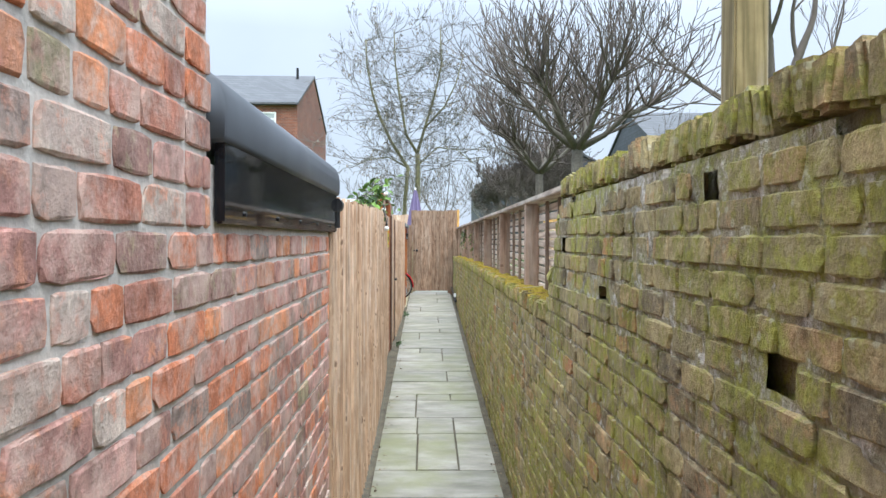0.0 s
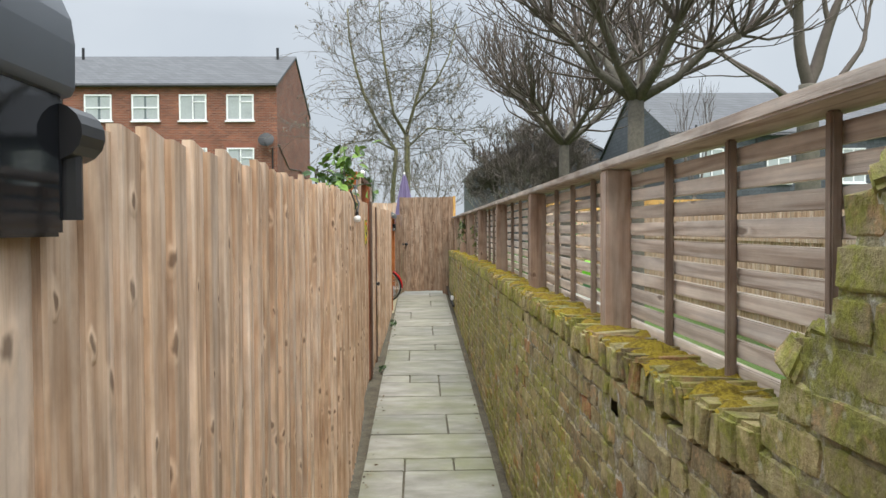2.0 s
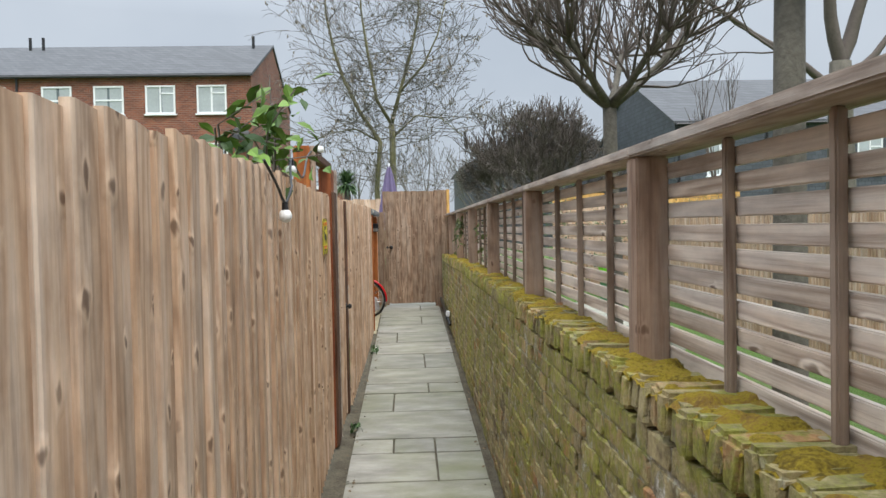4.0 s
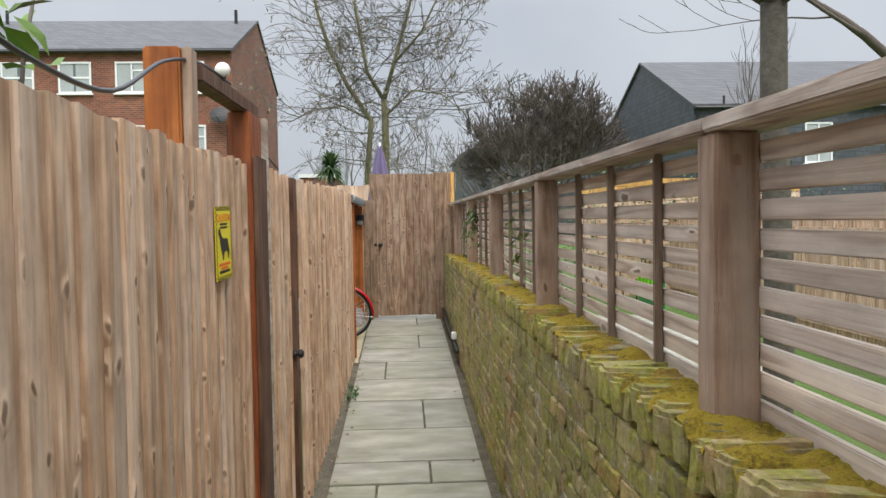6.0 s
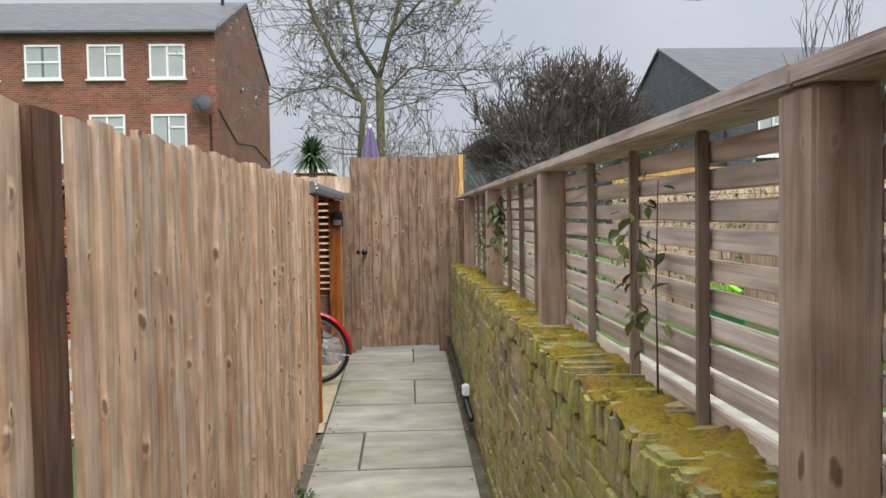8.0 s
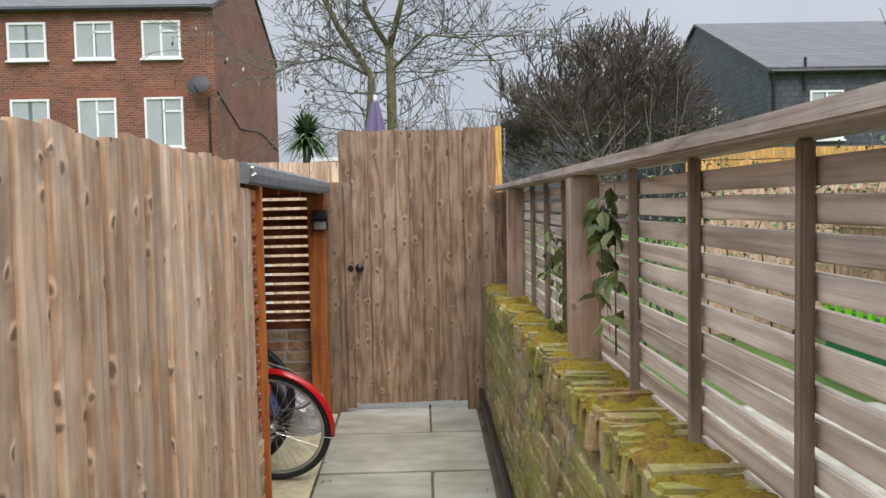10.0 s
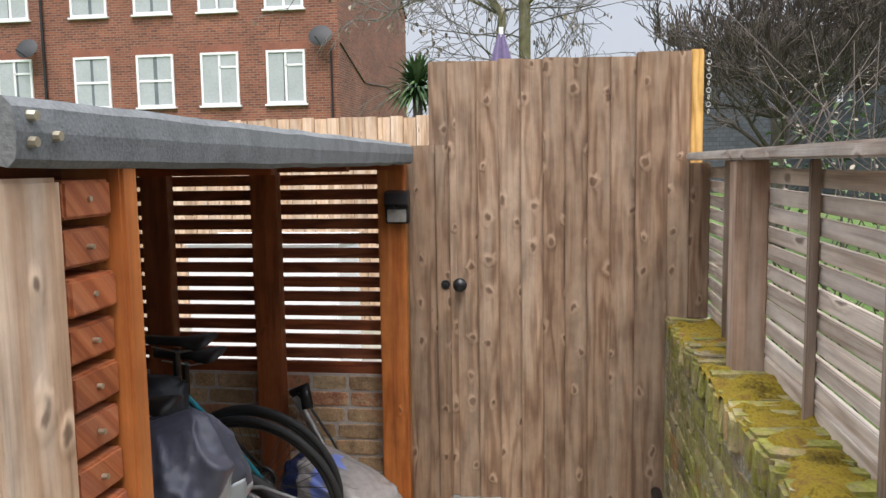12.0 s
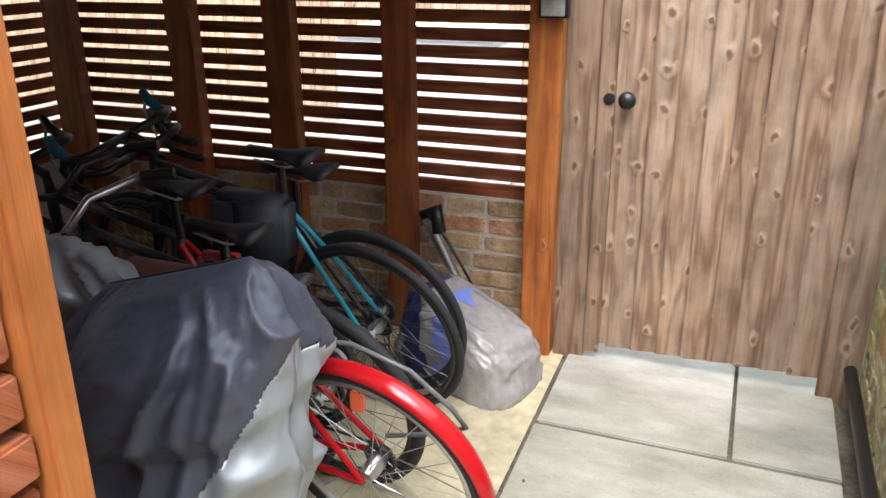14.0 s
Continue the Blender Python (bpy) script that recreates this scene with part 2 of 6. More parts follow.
fresh_wood = wood("new_yellow_wood", [(0.4, 0.22, 0.06), (0.55, 0.33, 0.1), (0.65, 0.42, 0.16)], "z", weather=0.0, knots=0.1)
RED = [(0.0, (0.489, 0.212, 0.143)), (0.14, (0.582, 0.212, 0.108)), (0.28, (0.466, 0.251, 0.208)), (0.42, (0.605, 0.358, 0.300)), (0.56, (0.698, 0.292, 0.143)), (0.68, (0.338, 0.199, 0.165)), (0.80, (0.30, 0.235, 0.20)), (0.87, (0.60, 0.50, 0.42)), (0.93, (0.55, 0.26, 0.15)), (0.97, (0.38, 0.33, 0.20))]
STOCK = [(0.0, (0.341, 0.290, 0.160)), (0.2, (0.410, 0.335, 0.176)), (0.38, (0.286, 0.237, 0.143)), (0.55, (0.442, 0.375, 0.207)), (0.72, (0.468, 0.331, 0.178)), (0.84, (0.410, 0.219, 0.110)), (0.9, (0.243, 0.204, 0.134))]
BACK = [(0.0, (0.40, 0.275, 0.16)), (0.25, (0.5, 0.35, 0.205)), (0.45, (0.33, 0.24, 0.165)), (0.6, (0.5, 0.245, 0.145)), (0.8, (0.6, 0.45, 0.275))]
red_brick = masonry("old_red_brick", RED, smear=(0.57, 0.42, 0.35), soot=0.45, relief=0.008)
red_brick_joined = masonry("old_red_brick_far", RED, island=True, smear=(0.57, 0.42, 0.35), soot=0.45, relief=0.008)
stock_brick = masonry("mossy_stock_brick", STOCK, moss=0.8, relief=0.014, soot=0.6)
stock_brick_joined = masonry("mossy_stock_brick_far", STOCK, moss=0.8, island=True, relief=0.014, soot=0.6)
coping_brick = masonry("coping_brick", STOCK, moss=0.9, relief=0.014, soot=0.6)
back_brick = masonry("store_wall_brick", BACK)
mortar = plain("lime_mortar", (0.5, 0.46, 0.41), 0.95, spread=0.3, scale=60, bump=0.6, dist=0.006)
mossy_mortar = masonry("mossy_mortar", [(0.0, (0.32, 0.285, 0.195))], moss=0.8, relief=0.016, soot=0.6)
roof_felt = plain("grey_roof_felt", (0.135, 0.145, 0.148), 0.9, spread=0.4, scale=160, bump=0.6, dist=0.003)
black_gloss = plain("black_gloss_fascia", (0.008, 0.009, 0.011), 0.05, spread=0.2, scale=9, bump=0.06, dist=0.004, spec=0.3)
grey_trim = plain("dark_grey_roof_trim", (0.085, 0.094, 0.108), 0.42, spread=0.12, scale=8, bump=0.05)
black_plastic = plain("black_plastic", (0.014, 0.014, 0.015), 0.4, bump=0.05)
black_iron = plain("black_iron", (0.02, 0.02, 0.021), 0.35, metal=0.3)
white_upvc = plain("white_upvc", (0.75, 0.76, 0.77), 0.4, spread=0.05, bump=0.0)
concrete = plain("store_concrete", (0.42, 0.37, 0.24), 0.9, spread=0.35, scale=22, bump=0.5, dist=0.004)
soil = plain("alley_soil", (0.11, 0.095, 0.065), 1.0, spread=0.6, scale=70, bump=0.9, dist=0.015)


def stone_material():
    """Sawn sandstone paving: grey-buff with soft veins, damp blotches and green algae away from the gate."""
    m, n, l, b = material("sandstone_paving")
    v = coords(n, l, (1.0, 2.2, 1.0))
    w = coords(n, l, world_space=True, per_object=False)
    vein = noise_of(n, l, v, 2.6, 7, 0.6)
    r = ramp_of(n, [(0.3, (0.17, 0.168, 0.142)), (0.5, (0.27, 0.263, 0.232)), (0.68, (0.37, 0.36, 0.33))])
    l.new(vein, r.inputs[0])
    info = n.new("ShaderNodeObjectInfo")
    t = ramp_of(n, [(0, (0.84, 0.85, 0.82)), (1, (1.12, 1.1, 1.06))])
    l.new(info.outputs["Random"], t.inputs[0])
    col = mix_of(n, l, 1.0, r.outputs[0], t.outputs[0], "MULTIPLY")
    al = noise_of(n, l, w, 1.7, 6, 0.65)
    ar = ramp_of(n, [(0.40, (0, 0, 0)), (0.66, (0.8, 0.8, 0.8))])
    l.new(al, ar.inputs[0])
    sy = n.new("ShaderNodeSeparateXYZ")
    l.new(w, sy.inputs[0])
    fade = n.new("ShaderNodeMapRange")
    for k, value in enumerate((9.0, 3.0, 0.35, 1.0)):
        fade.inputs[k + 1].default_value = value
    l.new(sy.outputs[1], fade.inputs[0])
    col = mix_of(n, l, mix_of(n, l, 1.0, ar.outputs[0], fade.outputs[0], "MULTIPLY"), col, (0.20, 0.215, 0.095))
    grit = noise_of(n, l, w, 160, 4)
    gr = ramp_of(n, [(0.3, (0.8, 0.8, 0.8)), (0.7, (1.15, 1.15, 1.15))])
    l.new(grit, gr.inputs[0])
    l.new(mix_of(n, l, 0.6, col, gr.outputs[0], "MULTIPLY"), b.inputs["Base Color"])
    b.inputs["Roughness"].default_value = 0.62
    bump_of(n, l, mix_of(n, l, 0.5, vein, grit), 0.25, 0.006, b)
    return m


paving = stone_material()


def grass_material():
    m, n, l, b = material("lawn")
    w = coords(n, l, world_space=True, per_object=False)
    a = noise_of(n, l, w, 60, 6, 0.7)
    r = ramp_of(n, [(0.25, (0.035, 0.07, 0.012)), (0.55, (0.085, 0.16, 0.022)), (0.8, (0.17, 0.26, 0.05))])
    l.new(a, r.inputs[0])
    p = noise_of(n, l, w, 0.5, 4)
    pr = ramp_of(n, [(0.5, (0, 0, 0)), (0.7, (0.55, 0.55, 0.55))])
    l.new(p, pr.inputs[0])
    l.new(mix_of(n, l, pr.outputs[0], r.outputs[0], (0.16, 0.13, 0.075)), b.inputs["Base Color"])
    b.inputs["Roughness"].default_value = 0.9
    bump_of(n, l, a, 1.0, 0.03, b)
    return m


lawn = grass_material()


def moss_material():
    m, n, l, b = material("yellow_green_moss")
    w = coords(n, l, world_space=True, per_object=False)
    a = noise_of(n, l, w, 90, 6, 0.7)
    c = noise_of(n, l, w, 7, 5, 0.6)
    r = ramp_of(n, [(0.34, (0.08, 0.062, 0.018)), (0.43, (0.19, 0.135, 0.024)), (0.50, (0.34, 0.26, 0.032)), (0.56, (0.27, 0.175, 0.04)), (0.66, (0.16, 0.095, 0.045))])
    l.new(mix_of(n, l, 0.55, a, c), r.inputs[0])
    l.new(r.outputs[0], b.inputs["Base Color"])
    b.inputs["Roughness"].default_value = 1.0
    b.inputs["Specular IOR Level"].default_value = 0.1
    bump_of(n, l, a, 1.0, 0.012, b)
    return m


moss = moss_material()


# ---- building helpers ----
def link_mesh(name, bm, mat, parent=None, label="", smooth=False):
    me = bpy.data.meshes.new(name)
    bm.to_mesh(me)
    bm.free()
    me.materials.append(mat)
    if smooth:
        me.polygons.foreach_set("use_smooth", [True] * len(me.polygons))
    ob = new(name, me)
    if parent is not None:
        ob.parent = parent
    return tagged(ob, label)


def part(name, bm, mat, parent, label="", smooth=False):
    return link_mesh(name, bm, mat, parent, label, smooth)


def thing(name, label, category, place=(0, 0, 0), group="", kind="", turn=0):
    ob = new(name)
    ob.empty_display_size = 0.1
    ob.matrix_basis = pose(*place, 0, 0, turn)
    return tagged(ob, label, category, group, kind)


def box(bm, lo, hi, edge=0.0, jitter=0.0):
    """A box from corner to corner, its edges rounded off by edge."""
    vs = [bm.verts.new([(lo, hi)[(k >> a) & 1][a] + random.uniform(-jitter, jitter) for a in range(3)]) for k in range(8)]
    fs = [bm.faces.new([vs[i] for i in q]) for q in ((0, 2, 3, 1), (4, 5, 7, 6), (0, 1, 5, 4), (2, 6, 7, 3), (0, 4, 6, 2), (1, 3, 7, 5))]
    if edge:
        es = list({e for f in fs for e in f.edges})
        bmesh.ops.bevel(bm, geom=es, offset=edge, segments=2, affect="EDGES")
    return bm


def boxes(*pairs, edge=0.0):
    bm = bmesh.new()
    for lo, hi in pairs:
        box(bm, lo, hi, edge)
    return bm


def tube(bm, pts, radii, sides=8, cap=True):
    """A tapered tube along points."""
    rings = []
    pts = [Vector(p) for p in pts]
    up = Vector((0.13, 0.21, 0.97))
    for k, p in enumerate(pts):
        d = (pts[min(k + 1, len(pts) - 1)] - pts[max(k - 1, 0)]).normalized()
        a = d.cross(up)
        if a.length < 0.05:
            a = d.cross(Vector((1, 0, 0)))
        a.normalize()
        b = d.cross(a)
        r = radii[k] if isinstance(radii, (list, tuple)) else radii
        rings.append([bm.verts.new(p + r * (math.cos(w) * a + math.sin(w) * b)) for w in (2 * math.pi * s / sides for s in range(sides))])
    for u, v in zip(rings, rings[1:]):
        for s in range(sides):
            bm.faces.new((u[s], u[(s + 1) % sides], v[(s + 1) % sides], v[s]))
    if cap:
        bm.faces.new(rings[0][::-1])
        bm.faces.new(rings[-1])
    return bm


def ring(bm, centre, normal, radius, thick, sides=48, cross=8):
    """A torus."""
    n = Vector(normal).normalized()
    a = n.cross(Vector((0, 0, 1)))
    a = a.normalized() if a.length > 0.05 else Vector((1, 0, 0))
    b = n.cross(a)
    c = Vector(centre)
    rows = []
    for i in range(sides):
        w = 2 * math.pi * i / sides
        d = math.cos(w) * a + math.sin(w) * b
        rows.append([bm.verts.new(c + d * (radius + thick * math.cos(q)) + n * thick * math.sin(q)) for q in (2 * math.pi * j / cross for j in range(cross))])
    for i in range(sides):
        for j in range(cross):
            bm.faces.new((rows[i][j], rows[(i + 1) % sides][j], rows[(i + 1) % sides][(j + 1) % cross], rows[i][(j + 1) % cross]))
    return bm


def piece(name, me, parent, place, turn=(0, 0, 0), scale=(1, 1, 1)):
    ob = new(name, me)
    ob.parent = parent
    ob.matrix_basis = pose(*place, *turn) @ Matrix.Diagonal((*scale, 1))
    return ob


SLOPE = 0.042


def floor_z(y):
    return SLOPE * (min(y, 14.0) - 14.0)


# ---- ground and path ----
def build_ground():
    bm = bmesh.new()
    xs = [-400, -60, -20, -8, -4, -1.5, 0, 1.5, 4, 8, 20, 60, 400]
    ys = [-400, -60, -20, -8, -4, 0, 4, 8, 11, 14, 18, 25, 40, 70, 150, 400]
    g = [[bm.verts.new((x, y, floor_z(max(y, -8)) - 0.07)) for x in xs] for y in ys]
    for j in range(len(ys) - 1):
        for i in range(len(xs) - 1):
            bm.faces.new((g[j][i], g[j][i + 1], g[j + 1][i + 1], g[j + 1][i]))
    tagged(link_mesh("ground", bm, lawn), "patchy winter grass and bare earth round the gardens", "ground", kind="structure")
    bm = bmesh.new()
    xs = [-0.66 + 0.06 * i for i in range(21)]
    ys = [-9 + 0.1 * j for j in range(235)]
    g = [[bm.verts.new((x, y, floor_z(y) - 0.03 + 0.018 * noise.noise((x * 9, y * 9, 0)))) for x in xs] for y in ys]
    for j in range(len(ys) - 1):
        for i in range(len(xs) - 1):
            bm.faces.new((g[j][i], g[j][i + 1], g[j + 1][i + 1], g[j + 1][i]))
    tagged(link_mesh("path_bed", bm, soil, smooth=True), "dark soil and grit bed beside the paving slabs", "soil", kind="structure")


build_ground()

# rows of the paving: start, end along the alley, and the joints across it
ROWS = [(13.5, 14.13, (0.14,)), (12.84, 13.5, ()), (12.1, 12.84, (0.14,)), (11.43, 12.1, ()), (10.71, 11.43, (-0.21,)), (9.98, 10.71, ()), (9.2, 9.98, (0.12,)),
        (8.5, 9.2, ()), (8.12, 8.5, (0.13,)), (7.48, 8.12, (-0.2,)), (6.7, 7.48, ()), (6.36, 6.7, (-0.18, 0.13)), (5.78, 6.36, (0.13,)), (5.13, 5.78, ()), (4.54, 5.13, (0.16,)),
        (3.93, 4.54, ()), (3.66, 3.93, (-0.19, 0.17)), (2.97, 3.66, (-0.19,)), (2.42, 2.97, (-0.17, 0.17)), (1.43, 2.42, (-0.16, 0.17)), (0.85, 1.43, ()), (0.2, 0.85, (0.1,)),
        (-0.4, 0.2, ()), (-1.0, -0.4, (-0.15,)), (-1.6, -1.0, ()), (-2.3, -1.6, (0.12,)), (-2.9, -2.3, ()), (-3.6, -2.9, (-0.2,)), (-4.3, -3.6, ()), (-5.0, -4.3, (0.15,)), (-5.7, -5.0, ()), (-6.4, -5.7, (0.1,))]


def build_path():
    path = thing("path", "riven grey sandstone slab path, algae-stained, in narrow rows", "path", kind="structure")
    tilt = math.degrees(math.atan(SLOPE))
    for y0, y1, joints in ROWS:
        cuts = [-0.49, *joints, 0.47]
        for a, b in zip(cuts, cuts[1:]):
            w, d = b - a - 0.016, y1 - y0 - 0.016
            bm = bmesh.new()
            box(bm, (-w / 2, -d / 2, -0.035), (w / 2, d / 2, 0), 0.004)
            for v in bm.verts:
                v.co.x += 0.004 * noise.noise((v.co.y * 7 + y0 * 3, a, 0))
                v.co.y += 0.004 * noise.noise((v.co.x * 7 + y0 * 3, b, 2))
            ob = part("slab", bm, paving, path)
            y = (y0 + y1) / 2
            ob.matrix_basis = pose((a + b) / 2, y, floor_z(y) + random.uniform(-0.002, 0.002), tilt + random.uniform(-0.2, 0.2), random.uniform(-0.25, 0.25), 0)
    bm = boxes(((-0.42, 14.14, -0.16), (0.42, 14.9, -0.004)), edge=0.006)
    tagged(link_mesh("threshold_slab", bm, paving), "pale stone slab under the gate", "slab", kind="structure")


build_path()


# ---- brick walls ----
def brick_verts(length, height, depth, rnd, wear):
    """Front looks to +x; x = 0 is the face. A worn face: a 5 x 4 grid with rounded, chipped edges."""
    ny, nz = 5, 4
    back, front = [], []
    chips = [rnd.random() < 0.12 + wear * 12 for k in range(4)]
    for j in range(nz):
        for i in range(ny):
            u, v = i / (ny - 1) * 2 - 1, j / (nz - 1) * 2 - 1
            rim = i in (0, ny - 1) or j in (0, nz - 1)
            corner = i in (0, ny - 1) and j in (0, nz - 1)
            x = rnd.uniform(-1, 1) * wear * 0.45
            y, z = u * length / 2, v * height / 2
            if not rim:
                y *= 1.82 if abs(u) > 0.2 else 1
                z *= 2.55
            else:
                x -= 0.0015 + wear * 0.3
                y += rnd.uniform(-1, 1) * (0.001 + wear * 0.4)
                z += rnd.uniform(-1, 1) * (0.0008 + wear * 0.3)
            if corner:
                x -= 0.001 + wear * 0.2
                y -= math.copysign(0.002 + wear * 0.35, u)
                z -= math.copysign(0.0015 + wear * 0.25, v)
                k = (i > 0) + 2 * (j > 0)
                if chips[k]:
                    y -= math.copysign(rnd.uniform(0.004, 0.014), u)
                    z -= math.copysign(rnd.uniform(0.003, 0.009), v)
                    x -= 0.004
            front.append((x, y, z))
    loop = BRICK_LOOP
    back = [(-depth, front[k][1], front[k][2]) for k in loop]
    return front + back


BRICK_LOOP = [0, 1, 2, 3, 4, 9, 14, 19, 18, 17, 16, 15, 10, 5]
BRICK_FACES = [(5 * j + i, 5 * j + i + 1, 5 * j + i + 6, 5 * j + i + 5) for j in range(3) for i in range(4)]
BRICK_FACES += [(BRICK_LOOP[k], 20 + k, 20 + (k + 1) % 14, BRICK_LOOP[(k + 1) % 14]) for k in range(14)]


def brick_wall(owner, face_x, facing, y0, y1, z_low, z_top, mat, mat_rest, near, wear, seed, keep=None, recess=0.004):
    """Courses of headers and stretchers on the plane x = face_x. z_low and z_top are functions of y. near: the stretch whose bricks are parts."""
    rnd = random.Random(seed)
    shapes = {}
    for kind, length in (("s", 0.215), ("h", 0.103), ("q", 0.155)):
        shapes[kind] = []
        for k in range(7):
            me = bpy.data.meshes.new("brick")
            me.from_pydata(brick_verts(length, 0.064, 0.05, rnd, wear), [], BRICK_FACES)
            me.materials.append(mat)
            shapes[kind].append(me)
    lengths = {"s": 0.215, "h": 0.103, "q": 0.155}
    vs, fs, count = [], [], 0
    z, course = -1.0125, 0
    while z < 3.2:
        y = y0 - rnd.uniform(0, 0.12)
        while y < y1:
            kind = rnd.choice("sshsh" if course % 2 else "shshq")
            ln = lengths[kind]
            mid = y + ln / 2
            fit_y = 1.0
            if y + ln > y1:
                if y1 - y < 0.015:
                    break
                fit_y, ln, kind = (y1 - y) / lengths["h"], y1 - y, "h"
                mid = y + ln / 2
            if z - 0.03 > z_low(mid) - 0.08 and z + 0.036 < z_top(mid) and (keep is None or keep(mid, z)):
                push = rnd.uniform(-wear, wear * 0.6) * 0.8
                if rnd.random() < wear * 2.5:
                    push -= 0.008
                if near[0] < mid < near[1] and count < 300:
                    count += 1
                    piece("brick", rnd.choice(shapes[kind]), owner, (face_x + facing * (push - recess), mid, z), (rnd.uniform(-0.8, 0.8), 0, 0 if facing > 0 else 180), (1, fit_y, 1))
                else:
                    base = len(vs)
                    for p in brick_verts(ln, 0.064, 0.05, rnd, wear):
                        vs.append((face_x + facing * (p[0] + push - recess), mid + facing * p[1], z + p[2]))
                    fs += [tuple(base + i for i in f) for f in BRICK_FACES]
            y += ln + 0.0105
        z += 0.075
        course += 1
    me = bpy.data.meshes.new("brickwork")
    me.from_pydata(vs, [], fs)
    me.materials.append(mat_rest)
    ob = new("brickwork", me)
    ob.parent = owner
    tagged(ob, kind="stuff")


def right_top(y):
    """The height of the old wall on the right: tall, then broken down to a low one."""
    if y < -0.6:
        return float(np.interp(y, (-1.03, -0.98, -0.9, -0.82, -0.72, -0.6), (1.47, 1.38, 1.30, 1.17, 1.07, 0.87)))
    return 0.85 - max(0, y - 9) * 0.013


WALL_X = 0.525


def build_right_wall():
    wall = thing("wall_right", "old mossy stock-brick garden wall, taller and broken at its end", "wall", kind="structure")
    bm = bmesh.new()
    ys = [-9, -1.2, -1.06, -1.0, -0.95, -0.9, -0.85, -0.8, -0.75, -0.7, -0.65, -0.58, 2, 5, 9, 11, 14.08]
    cols = []
    for y in ys:
        zt = right_top(y) - 0.01 - (0.03 if -1.2 < y < -0.6 else 0)
        cols.append([bm.verts.new(p) for p in ((WALL_X + 0.05, y, -1.3), (WALL_X + 0.05, y, zt), (WALL_X + 0.215, y, zt), (WALL_X + 0.215, y, -1.3))])
    for u, v in zip(cols, cols[1:]):
        for k in range(4):
            bm.faces.new((u[k], v[k], v[(k + 1) % 4], u[(k + 1) % 4]))
    bm.faces.new(cols[0])
    bm.faces.new(cols[-1][::-1])
    bmesh.ops.recalc_face_normals(bm, faces=bm.faces[:])
    part("mortar_core", bm, mossy_mortar, wall)
    part("mortar_end", boxes(((WALL_X + 0.012, 13.965, -0.2), (WALL_X + 0.2, 14.085, 0.85))), mossy_mortar, wall)
    rnd = random.Random(5)
    me = []
    for k in range(6):
        bm = bmesh.new()
        box(bm, (-0.115, -0.0335, -0.05), (0.115, 0.0335, 0.05), 0.011, 0.009)
        m = bpy.data.meshes.new("coping_brick")
        bm.to_mesh(m)
        bm.free()
        m.materials.append(coping_brick)
        me.append(m)
    y = -0.5805
    while y < 13.93:
        z = right_top(y) + 0.028
        piece("coping_brick", rnd.choice(me), wall, (WALL_X + 0.113 + rnd.uniform(-0.012, 0.006), y, z + rnd.uniform(-0.007, 0.007)), (rnd.uniform(-4, 4), rnd.uniform(-2.5, 2.5), rnd.uniform(-3, 3)))
        y += 0.0775
    y = -4.9
    while y < -1.04:
        piece("coping_brick", rnd.choice(me), wall, (WALL_X + 0.121 + rnd.uniform(-0.006, 0.006), y, 1.5 + rnd.uniform(-0.008, 0.008)), (rnd.uniform(-3, 3), rnd.uniform(-2, 2), rnd.uniform(-3, 3)))
        y += 0.0785
    holes = [(-1.14, 1.23), (-2.2, 1.3), (-1.95, 1.06), (-1.66, 0.88), (-1.36, 1.4), (-3.0, 1.39), (-3.35, 1.04), (-3.57, 1.42), (0.46, 0.74)]

    def keep(y, z):
        return all(abs(y - a) > 0.062 or abs(z - b) > 0.038 for a, b in holes)

    for k in range(26):
        y = rnd.uniform(-1.02, -0.6)
        piece("broken_brick", rnd.choice(me), wall, (WALL_X + rnd.uniform(0.05, 0.17), y, right_top(y) - 0.02 + rnd.uniform(-0.02, 0.02)), (rnd.uniform(20, 60), rnd.uniform(-25, 25), rnd.uniform(-40, 40)), (rnd.uniform(0.3, 0.65), rnd.uniform(0.7, 1.2), rnd.uniform(0.5, 0.8)))
    vs, fs, made = [], [], {}
    for i in range(466):
        for j in range(72):
            y, z = -4.6 + 0.04 * i, -0.9 + 0.035 * j
            if z < floor_z(y) - 0.15 or z > right_top(y) - 0.01 or y > 14.0:
                continue
            made[i, j] = len(vs)
            vs.append((WALL_X + 0.0115 + 0.008 * noise.noise((y * 11, z * 11, 1)) + 0.006 * noise.noise((y * 31, z * 31, 5)), y, z))
    for i, j in made:
        if all(k in made for k in ((i + 1, j), (i, j + 1), (i + 1, j + 1))):
            y, z = vs[made[i, j]][1] + 0.02, vs[made[i, j]][2] + 0.017
            if all(abs(y - a) > 0.055 or abs(z - b) > 0.036 for a, b in holes):
                fs.append((made[i, j], made[i, j + 1], made[i + 1, j + 1], made[i + 1, j]))
    me_face = bpy.data.meshes.new("mortar_face")
    me_face.from_pydata(vs, [], fs)
    me_face.materials.append(mossy_mortar)
    face = new("mortar_face", me_face)
    face.parent = wall
    tagged(face, kind="stuff")
    brick_wall(wall, WALL_X, -1, -4.6, 13.95, floor_z, lambda y: right_top(y) + 0.01, stock_brick, stock_brick_joined, (-3.4, -0.6), 0.0075, 11, keep)
    # moss cushions along the top
    bm = bmesh.new()
    n = 1300
    xs = 12
    rows = []
